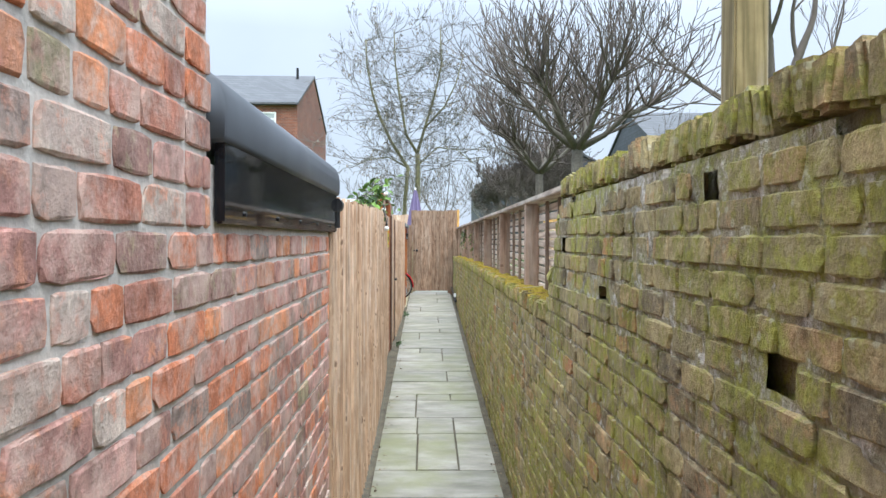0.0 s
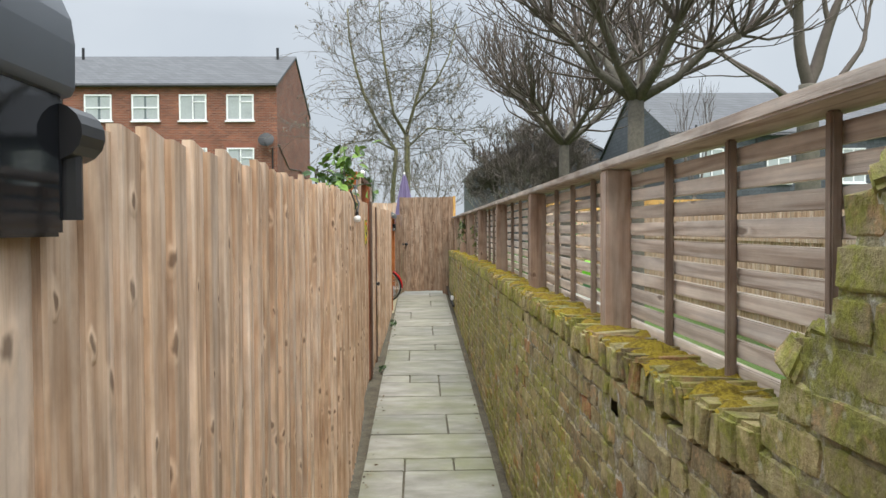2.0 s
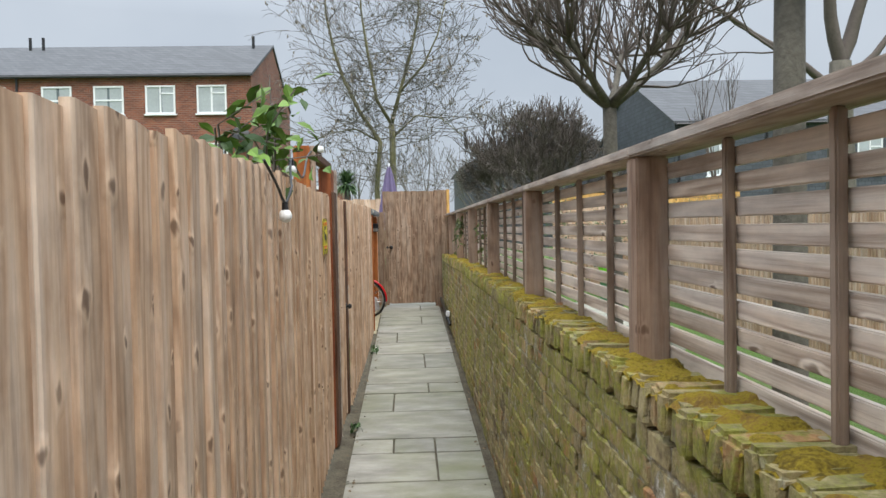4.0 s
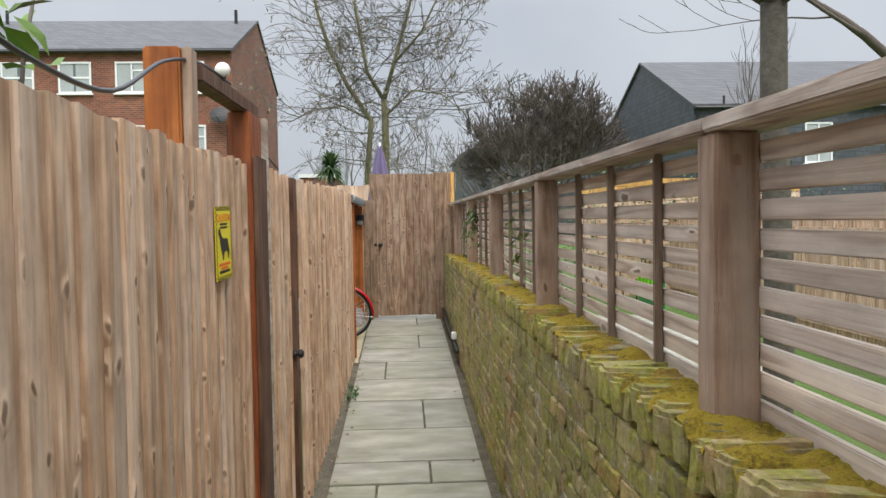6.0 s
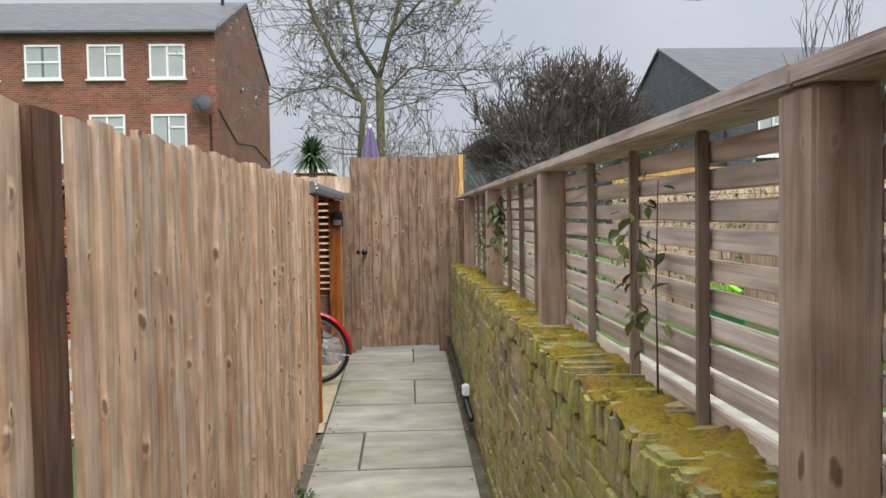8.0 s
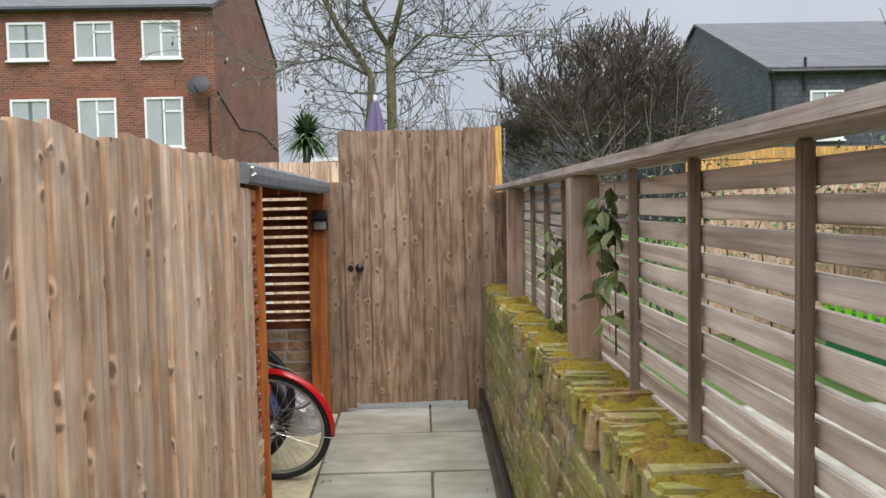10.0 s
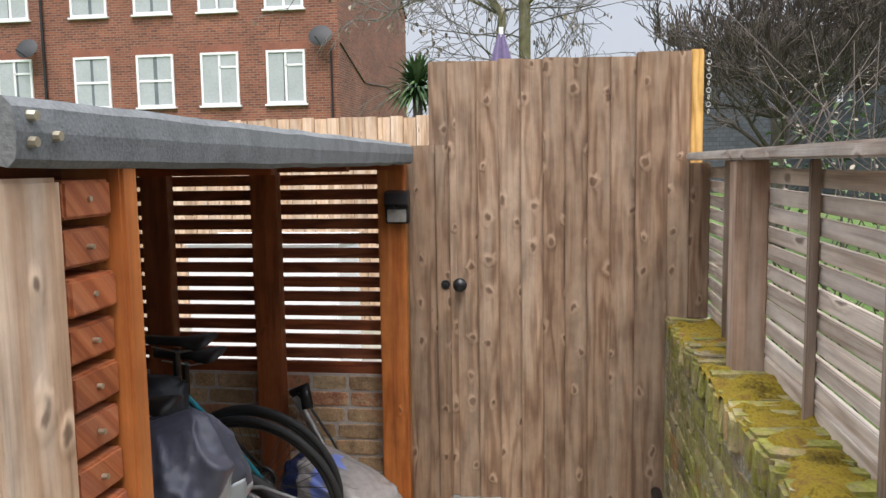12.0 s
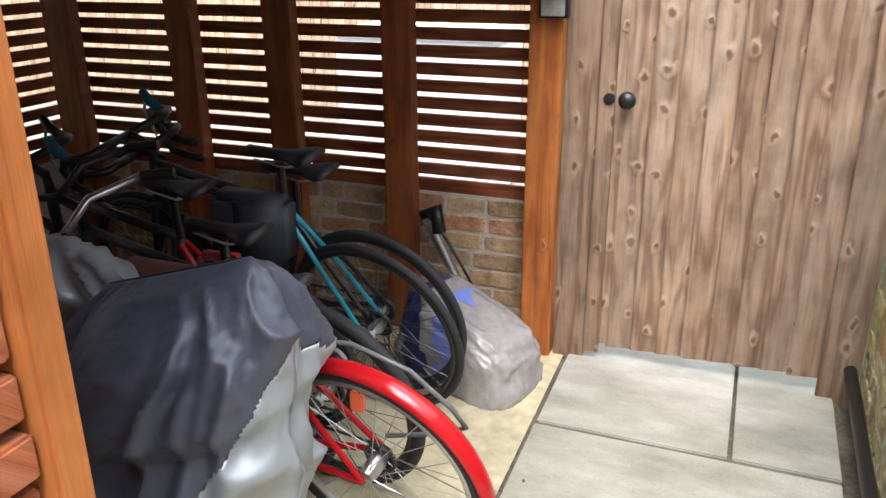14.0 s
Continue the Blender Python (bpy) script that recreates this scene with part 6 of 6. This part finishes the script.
# ---- festoon lights ----
def build_festoon():
    t = thing("festoon_lights", "black festoon cable with white globe bulbs along the fence top", "string lights")
    globe = plain("frosted_white_globe", (0.78, 0.77, 0.74), 0.35, spread=0.04, bump=0)
    pts = [(-0.53, 3.35, 1.56), (-0.515, 3.5, 1.49), (-0.51, 3.67, 1.425), (-0.51, 3.85, 1.49), (-0.54, 4.05, 1.53), (-0.575, 4.31, 1.645), (-0.58, 4.6, 1.6), (-0.62, 5.1, 1.62), (-0.655, 5.6, 1.78), (-0.655, 6.0, 1.85), (-0.655, 6.5, 1.86)]
    fine = []
    for k in range(len(pts) - 1):
        p0, p1, p2, p3 = (Vector(pts[min(max(k + d, 0), len(pts) - 1)]) for d in (-1, 0, 1, 2))
        for j in range(6):
            u = j / 6
            fine.append(0.5 * ((2 * p1) + (p2 - p0) * u + (2 * p0 - 5 * p1 + 4 * p2 - p3) * u * u + (3 * p1 - p0 - 3 * p2 + p3) * u ** 3))
    part("cable", tube(bmesh.new(), fine, 0.0055, 8), black_plastic, t, smooth=True)
    for x, y, z in ((-0.51, 3.67, 1.425), (-0.575, 4.31, 1.645)):
        s = part("socket", tube(bmesh.new(), [(x, y, z), (x, y, z - 0.03)], [0.011, 0.013], 10), black_plastic, t)
        bm = bmesh.new()
        bmesh.ops.create_uvsphere(bm, u_segments=16, v_segments=12, radius=0.026, matrix=Matrix.Translation((x, y, z - 0.052)))
        part("bulb", bm, globe, s, "white globe bulb", smooth=True)
    s = part("socket", tube(bmesh.new(), [(-0.655, 6.32, 1.832), (-0.655, 6.32, 1.866)], 0.012, 10), black_plastic, t)
    bm = bmesh.new()
    bmesh.ops.create_uvsphere(bm, u_segments=16, v_segments=12, radius=0.028, matrix=Matrix.Translation((-0.655, 6.32, 1.888)))
    part("bulb", bm, globe, s, "white globe bulb", smooth=True)


build_festoon()


# ---- beyond the fences ----
def build_parasol():
    t = thing("parasol", "closed lilac garden parasol standing beyond the gate", "parasol", (-0.42, 18, -0.07))
    cloth_mat = plain("lilac_canvas", (0.14, 0.11, 0.21), 0.8, spread=0.2)
    part("pole", tube(bmesh.new(), [(0, 0, 0), (0, 0, 2.8)], 0.02, 10), white_upvc, t)
    bm = bmesh.new()
    rows = []
    for i in range(12):
        u = i / 11
        z = 2.74 - 1.3 * u
        r = 0.02 + 0.20 * u ** 0.8
        rows.append([bm.verts.new((r * (1 + 0.35 * math.cos(6 * a)) * math.cos(a), r * (1 + 0.35 * math.cos(6 * a)) * math.sin(a), z)) for a in (2 * math.pi * k / 48 for k in range(48))])
    for u, v in zip(rows, rows[1:]):
        for k in range(48):
            bm.faces.new((u[k], u[(k + 1) % 48], v[(k + 1) % 48], v[k]))
    part("canopy", bm, cloth_mat, t, smooth=True)


build_parasol()


def simple_fence(label, x0, y0, x1, y1, z0, z1, pitch, mat, gap=0.0, group="garden fences"):
    t = thing("garden_fence", label, "fence", group=group)
    d = Vector((x1 - x0, y1 - y0, 0))
    n = int(d.length / pitch)
    ang = math.degrees(math.atan2(d.y, d.x))
    bm = box(bmesh.new(), (0, -0.01, 0), (pitch - gap, 0.01, 1.0), 0.002)
    me = bpy.data.meshes.new("board")
    bm.to_mesh(me)
    bm.free()
    me.materials.append(mat)
    for k in range(n):
        p = Vector((x0, y0, z0)) + d * (k / n)
        piece("board", me, t, (p.x, p.y, z0 + random.uniform(-0.01, 0.01)), (0, 0, ang), (1, 1, z1 - z0))
    part("rail", boxes(*[((-0.0, 0.012, z), (d.length, 0.05, z + 0.08)) for z in (0.3 * (z1 - z0), 0.8 * (z1 - z0))]), mat, t).matrix_basis = pose(x0, y0, z0, 0, 0, ang)
    return t


def build_gardens():
    simple_fence("weathered board fence across the far garden", -9.0, 18.0, -0.6, 18.0, -0.1, 1.955, 0.12, fence_wood, 0.004)
    simple_fence("pale close-picket screen across the neighbouring garden", 4.6, -3.0, 4.6, 17.0, -0.5, 1.5, 0.075, fence_wood, 0.02)
    tagged(link_mesh("patio", boxes(((-7.0, 14.35, -0.2), (-0.6, 17.9, -0.03)), edge=0.01), paving), "pale stone patio behind the bike store", "patio", kind="structure")
    tagged(link_mesh("garden_paving", boxes(((0.9, 9.8, -0.2), (3.2, 13.8, 0.02)), edge=0.01), paving), "pale paved strip in the neighbouring garden", "paving", kind="structure")
    t = thing("storage_box", "white plastic garden storage box on the patio", "box", (-1.95, 16.2, -0.03))
    part("body", boxes(((-0.55, -0.3, 0), (0.55, 0.3, 0.98)), edge=0.02), white_upvc, t)
    part("lid", boxes(((-0.57, -0.32, 0.985), (0.57, 0.32, 1.04)), edge=0.02), white_upvc, t)
    lime = plain("lime_plastic", (0.22, 0.68, 0.02), 0.35, bump=0)
    green = plain("green_plastic", (0.005, 0.16, 0.05), 0.35, bump=0)
    t = thing("toy_playhouse", "green and lime plastic toy playhouse on the lawn", "playhouse", (3.48, 14.5, -0.08))
    t.matrix_basis = t.matrix_basis @ Matrix.Diagonal((1, 1, 0.64, 1))
    part("wall", boxes(((-0.02, -0.55, 0), (0.02, 0.55, 0.92)), edge=0.01), green, t)
    for k in range(7):
        part("picket", boxes(((-0.05, -0.52 + k * 0.16, 0.55), (-0.022, -0.45 + k * 0.16, 1.0)), edge=0.008), lime, t)
    part("arch", tube(bmesh.new(), [(-0.03, -0.55, 0.95), (-0.03, -0.2, 1.06), (-0.03, 0.2, 1.06), (-0.03, 0.55, 0.95)], 0.03, 10), lime, t, smooth=True)
    t = thing("timber_shed", "boarded timber shed wall with new orange top boards", "shed", (4.8, 17.2, -0.1))
    for k in range(16):
        part("board", boxes(((-1.8, -0.01, 0.13 * k), (2.2, 0.012, 0.13 * k + 0.122)), edge=0.004), fresh_wood if k > 13 else fence_wood, t)
    tall = thing("timber_post", "tall square timber post behind the mossy wall", "post")
    part("post", boxes(((0.79, -2.46, -0.75), (0.89, -2.35, 3.3)), edge=0.006), wood("greenish_post", [(0.12, 0.095, 0.04), (0.2, 0.16, 0.075), (0.28, 0.22, 0.11)], "z", knots=0.0), tall)
    r3 = random.Random(9)
    stems = [([(0.25 * k, r3.uniform(-0.3, 0.3), 0), (0.25 * k + r3.uniform(-0.2, 0.2), r3.uniform(-0.3, 0.3), 1.2), (0.25 * k + r3.uniform(-0.3, 0.3), r3.uniform(-0.3, 0.3), 1.95 + r3.uniform(-0.25, 0.25))], 0.012) for k in range(22)]
    leafy("hedge", "loose green privet hedge behind the slatted fence", "hedge", (1.6, 16.5, -0.07), stems, palm_leaf, 0.06, 130, 17, 0.0, 0.8)
    stems = [([(r3.uniform(0, 1.6), r3.uniform(-0.3, 0.3), 0), (r3.uniform(0, 1.6), 0, 1.3), (r3.uniform(0, 1.6), 0, 2.2 + r3.uniform(-0.3, 0.4))], 0.006) for k in range(26)]
    leafy("dry_stalks", "dry pale stalks standing behind the gate post", "plant", (1.0, 15.8, -0.07), stems, seed_leaf, 0.04, 10, 18, 0.0, 0.3)


build_gardens()


# ---- houses ----
def house_brick():
    m, n, l, b = material("far_house_brick")
    w = n.new("ShaderNodeNewGeometry").outputs["Position"]
    sep = n.new("ShaderNodeSeparateXYZ")
    l.new(w, sep.inputs[0])
    add = n.new("ShaderNodeMath")
    l.new(sep.outputs[0], add.inputs[0])
    l.new(sep.outputs[1], add.inputs[1])
    com = n.new("ShaderNodeCombineXYZ")
    l.new(add.outputs[0], com.inputs[0])
    l.new(sep.outputs[2], com.inputs[1])
    br = n.new("ShaderNodeTexBrick")
    br.inputs["Scale"].default_value = 1.0
    br.inputs["Brick Width"].default_value, br.inputs["Row Height"].default_value, br.inputs["Mortar Size"].default_value = 0.225, 0.075, 0.01
    br.inputs["Color1"].default_value, br.inputs["Color2"].default_value, br.inputs["Mortar"].default_value = (0.25, 0.082, 0.044, 1), (0.13, 0.042, 0.028, 1), (0.22, 0.155, 0.12, 1)
    l.new(com.outputs[0], br.inputs["Vector"])
    big = noise_of(n, l, w, 0.9, 5)
    g = ramp_of(n, [(0.3, (0.72, 0.7, 0.7)), (0.7, (1.2, 1.18, 1.15))])
    l.new(big, g.inputs[0])
    l.new(mix_of(n, l, 0.8, br.outputs[0], g.outputs[0], "MULTIPLY"), b.inputs["Base Color"])
    b.inputs["Roughness"].default_value = 0.9
    bump_of(n, l, br.outputs["Fac"], -0.3, 0.01, b)
    return m


def slate_cover(name, base):
    """Slates in courses, each a little different."""
    m, n, l, b = material(name)
    w = n.new("ShaderNodeNewGeometry").outputs["Position"]
    sep = n.new("ShaderNodeSeparateXYZ")
    l.new(w, sep.inputs[0])
    add = n.new("ShaderNodeMath")
    l.new(sep.outputs[0], add.inputs[0])
    l.new(sep.outputs[1], add.inputs[1])
    com = n.new("ShaderNodeCombineXYZ")
    l.new(add.outputs[0], com.inputs[0])
    l.new(sep.outputs[2], com.inputs[1])
    br = n.new("ShaderNodeTexBrick")
    br.inputs["Scale"].default_value = 1.0
    br.inputs["Brick Width"].default_value, br.inputs["Row Height"].default_value, br.inputs["Mortar Size"].default_value = 0.3, 0.2, 0.012
    br.inputs["Color1"].default_value = (*[c * 1.2 for c in base], 1)
    br.inputs["Color2"].default_value = (*[c * 0.75 for c in base], 1)
    br.inputs["Mortar"].default_value = (*[c * 0.4 for c in base], 1)
    l.new(com.outputs[0], br.inputs["Vector"])
    l.new(br.outputs[0], b.inputs["Base Color"])
    b.inputs["Roughness"].default_value = 0.6
    bump_of(n, l, br.outputs["Fac"], -0.4, 0.02, b)
    return m


house_wall = house_brick()
roof_slate = slate_cover("roof_slates", (0.07, 0.073, 0.078))
hung_slate = slate_cover("hung_slates", (0.062, 0.07, 0.082))
pane = plain("dim_window_glass", (0.14, 0.165, 0.175), 0.08, spread=0.2, scale=2, bump=0)
curtain = plain("net_curtain", (0.36, 0.39, 0.4), 0.9, spread=0.15, scale=14)
lintel_brick = plain("soldier_course", (0.22, 0.085, 0.055), 0.9, spread=0.3, scale=18)


def window(owner, x0, x1, y, z0, z1, style, seed, along="x"):
    """A white casement or sash in a wall that looks to -y (or to -x where along is y)."""
    rnd = random.Random(seed)

    def bx(a0, a1, d0, d1, zz0, zz1):
        return ((a0, y + d0, zz0), (a1, y + d1, zz1)) if along == "x" else ((y + d0, a0, zz0), (y + d1, a1, zz1))

    f = 0.07
    w = part("window", boxes(bx(x0, x1, -0.02, 0.05, z1 - f, z1), bx(x0, x1, -0.02, 0.05, z0, z0 + f), bx(x0, x0 + f, -0.02, 0.05, z0 + f, z1 - f), bx(x1 - f, x1, -0.02, 0.05, z0 + f, z1 - f)), white_upvc, owner, "white framed window")
    part("sill", boxes(bx(x0 - 0.06, x1 + 0.06, -0.07, 0.05, z0 - 0.06, z0 - 0.005)), white_upvc, w)
    part("pane", boxes(bx(x0 + f, x1 - f, 0.02, 0.03, z0 + f, z1 - f)), pane, w)
    part("curtain", boxes(bx(x0 + f, x0 + f + (x1 - x0 - 2 * f) * rnd.uniform(0.4, 0.5), 0.012, 0.018, z0 + f, z1 - f), bx(x1 - f - (x1 - x0 - 2 * f) * rnd.uniform(0.4, 0.5), x1 - f, 0.012, 0.018, z0 + f, z1 - f)), curtain, w)
    if style == "sash":
        part("bar", boxes(bx(x0 + f, x1 - f, -0.01, 0.04, (z0 + z1) / 2 - 0.035, (z0 + z1) / 2 + 0.035)), white_upvc, w)
    else:
        xm = (x0 + x1) / 2
        part("bar", boxes(bx(xm - 0.035, xm + 0.035, -0.01, 0.04, z0 + f, z1 - f)), white_upvc, w)
        zt = z1 - 0.28 * (z1 - z0)
        part("bar", boxes(bx(xm, x1 - f, -0.01, 0.04, zt - 0.03, zt + 0.03)), white_upvc, w)
    return w


def gable_roof(x0, x1, y0, y1, eave, ridge_y, ridge, over=0.15, thick=0.12):
    bm = bmesh.new()
    prof = [(y0 - over, eave - 0.05), (ridge_y, ridge), (y1 + over, eave - 0.05), (y1 + over, eave - 0.05 + thick), (ridge_y, ridge + thick), (y0 - over, eave - 0.05 + thick)]
    a = [bm.verts.new((x0, y, z)) for y, z in prof]
    b = [bm.verts.new((x1, y, z)) for y, z in prof]
    for k in range(6):
        bm.faces.new((a[k], a[(k + 1) % 6], b[(k + 1) % 6], b[k]))
    bm.faces.new((a[0], a[1], a[4], a[5])[::-1])
    bm.faces.new((a[1], a[2], a[3], a[4])[::-1])
    bm.faces.new((b[0], b[1], b[4], b[5]))
    bm.faces.new((b[1], b[2], b[3], b[4]))
    bmesh.ops.recalc_face_normals(bm, faces=bm.faces[:])
    return bm


def gable_body(x0, x1, y0, y1, eave, ridge_y, ridge):
    bm = bmesh.new()
    prof = [(y0, -0.2), (y0, eave), (ridge_y, ridge), (y1, eave), (y1, -0.2)]
    a = [bm.verts.new((x0, y, z)) for y, z in prof]
    b = [bm.verts.new((x1, y, z)) for y, z in prof]
    for k in range(5):
        bm.faces.new((a[k], a[(k + 1) % 5], b[(k + 1) % 5], b[k]))
    bm.faces.new(a[::-1])
    bm.faces.new(b)
    bmesh.ops.recalc_face_normals(bm, faces=bm.faces[:])
    return bm


def build_brick_terrace():
    h = thing("brick_house", "three-storey red-brick terrace with white windows and a slate roof", "house")
    x1, x0, y0, y1, eave, ry, ridge = -6.42, -34.0, 34.3, 45.2, 7.82, 39.9, 10.2
    part("wall", gable_body(x0, x1, y0, y1, eave, ry, ridge - 0.05), house_wall, h)
    part("roof", gable_roof(x0, x1 + 0.06, y0, y1, eave, ry, ridge), roof_slate, h)
    part("gutter", tube(bmesh.new(), [(x0, y0 - 0.17, eave - 0.03), (x1, y0 - 0.17, eave - 0.03)], 0.06, 8), black_plastic, h)
    for k in range(11):
        xr = -7.45 - 2.105 * k - (0.55 if k > 3 else 0)
        for z0, z1 in ((6.24, 7.42), (3.42, 5.02), (0.8, 2.3)):
            window(h, xr - 1.22, xr, y0 - 0.03, z0, z1, "sash" if k in (2, 3, 6, 9) else "casement", k * 3 + int(z0))
            if z1 < 6:
                part("lintel", boxes(((xr - 1.35, y0 - 0.008, z1 + 0.01), (xr + 0.13, y0 + 0.01, z1 + 0.23))), lintel_brick, h)
    part("drainpipe", tube(bmesh.new(), [(-15.95, y0 - 0.08, 0), (-15.95, y0 - 0.08, eave)], 0.05, 8), black_plastic, h)
    part("drainpipe", tube(bmesh.new(), [(-6.62, y0 - 0.08, 0), (-6.62, y0 - 0.08, 5.0)], 0.035, 8), black_plastic, h)
    part("wall_cable", tube(bmesh.new(), [(-6.40, y0 + 0.2, 5.2), (-6.40, 37.5, 4.3), (-6.40, 41, 4.5), (-6.40, 45, 4.0)], 0.02, 6), black_plastic, h)
    for x, z in ((-6.85, 5.35), (-16.3, 5.3)):
        d = part("satellite_dish", bmesh.new(), plain("dish_grey", (0.022, 0.023, 0.025), 0.6) if x > -10 else bpy.data.materials["dish_grey"], h, "grey satellite dish")
        bm = bmesh.new()
        rows = []
        for i in range(5):
            r = 0.36 * i / 4 + 0.001
            rows.append([bm.verts.new((x + r * math.cos(a), y0 - 0.45 + 0.5 * r * r + 0.35 * r * math.sin(a), z + r * 0.85 * math.sin(a))) for a in (2 * math.pi * k / 24 for k in range(24))])
        for u, v in zip(rows, rows[1:]):
            for k in range(24):
                bm.faces.new((u[k], u[(k + 1) % 24], v[(k + 1) % 24], v[k]))
        tube(bm, [(x, y0, z - 0.1), (x, y0 - 0.4, z)], 0.025, 6)
        tube(bm, [(x, y0 - 0.3, z - 0.3), (x, y0 - 0.95, z - 0.1)], 0.015, 6)
        bm.to_mesh(d.data)
        bm.free()
    for x in (-7.2, -17.0, -17.6):
        part("vent_pipe", tube(bmesh.new(), [(x, 39.2, 10.0), (x, 39.2, 10.6)], 0.07, 8), black_plastic, h)
    low = thing("low_brick_house", "low red-brick building end beyond the terrace", "house")
    part("wall", boxes(((-6.2, 52, -0.2), (-4.2, 60, 3.9))), house_wall, low)
    part("parapet", boxes(((-6.3, 51.9, 3.9), (-4.1, 60.1, 4.1))), white_upvc, low)


build_brick_terrace()


def build_slate_house():
    h = thing("slate_house", "dark slate-hung house with a grey slate roof", "house")
    part("wall", gable_body(11.8, 30.0, 35.3, 49.5, 5.65, 42.4, 8.7), hung_slate, h)
    part("roof", gable_roof(11.7, 30.1, 35.3, 49.5, 5.7, 42.4, 8.7), roof_slate, h)
    window(h, 40.1, 40.85, 11.8, 3.85, 5.05, "sash", 5, "y")
    window(h, 46.3, 46.9, 11.8, 3.9, 4.7, "sash", 6, "y")
    for k, x in enumerate((13.2, 16.4, 20.0)):
        window(h, x, x + 1.15, 35.27, 3.35, 5.0, "casement", 8 + k)
    part("gutter", tube(bmesh.new(), [(11.8, 35.1, 5.62), (30, 35.1, 5.62)], 0.06, 8), black_plastic, h)
    part("drainpipe", tube(bmesh.new(), [(11.95, 35.2, 0), (11.95, 35.2, 5.6)], 0.05, 8), black_plastic, h)
    for x in (13.0, 15.9):
        part("vent_pipe", tube(bmesh.new(), [(x, 35.2, 5.0), (x, 35.2, 6.1)], 0.05, 8), black_plastic, h)
    d = thing("dark_slate_house", "dark slate-clad house behind the thorn tree", "house")
    bm = bmesh.new()
    prof = [(3.6, -0.2), (3.6, 5.0), (9.2, 7.9), (15.0, 5.0), (15.0, -0.2)]
    a = [bm.verts.new((x, 51.0, z)) for x, z in prof]
    b = [bm.verts.new((x, 62.0, z)) for x, z in prof]
    for k in range(5):
        bm.faces.new((a[k], a[(k + 1) % 5], b[(k + 1) % 5], b[k]))
    bm.faces.new(a)
    bm.faces.new(b[::-1])
    bmesh.ops.recalc_face_normals(bm, faces=bm.faces[:])
    part("wall", bm, hung_slate, d)
    bm = bmesh.new()
    prof = [(3.4, 4.95), (9.2, 7.95), (15.2, 4.95), (15.2, 5.1), (9.2, 8.1), (3.4, 5.1)]
    a = [bm.verts.new((x, 50.8, z)) for x, z in prof]
    b = [bm.verts.new((x, 62.2, z)) for x, z in prof]
    for k in range(6):
        bm.faces.new((a[k], a[(k + 1) % 6], b[(k + 1) % 6], b[k]))
    for s in (a, b):
        bm.faces.new((s[0], s[1], s[4], s[5]))
        bm.faces.new((s[1], s[2], s[3], s[4]))
    bmesh.ops.recalc_face_normals(bm, faces=bm.faces[:])
    part("roof", bm, roof_slate, d)


build_slate_house()


def build_street_lamp():
    t = thing("street_lamp", "slim grey street lamp far beyond the gate", "street lamp", (-2.9, 45, -0.07))
    grey = plain("galvanised_grey", (0.3, 0.31, 0.32), 0.5, 0.5, bump=0)
    part("column", tube(bmesh.new(), [(0, 0, 0), (0, 0, 5.6)], [0.07, 0.045], 10), grey, t)
    part("arm", tube(bmesh.new(), [(0, 0, 5.6), (-0.35, 0, 5.75)], 0.03, 8), grey, t)
    part("lantern", boxes(((-0.7, -0.1, 5.7), (-0.3, 0.1, 5.82)), edge=0.03), grey, t)


build_street_lamp()
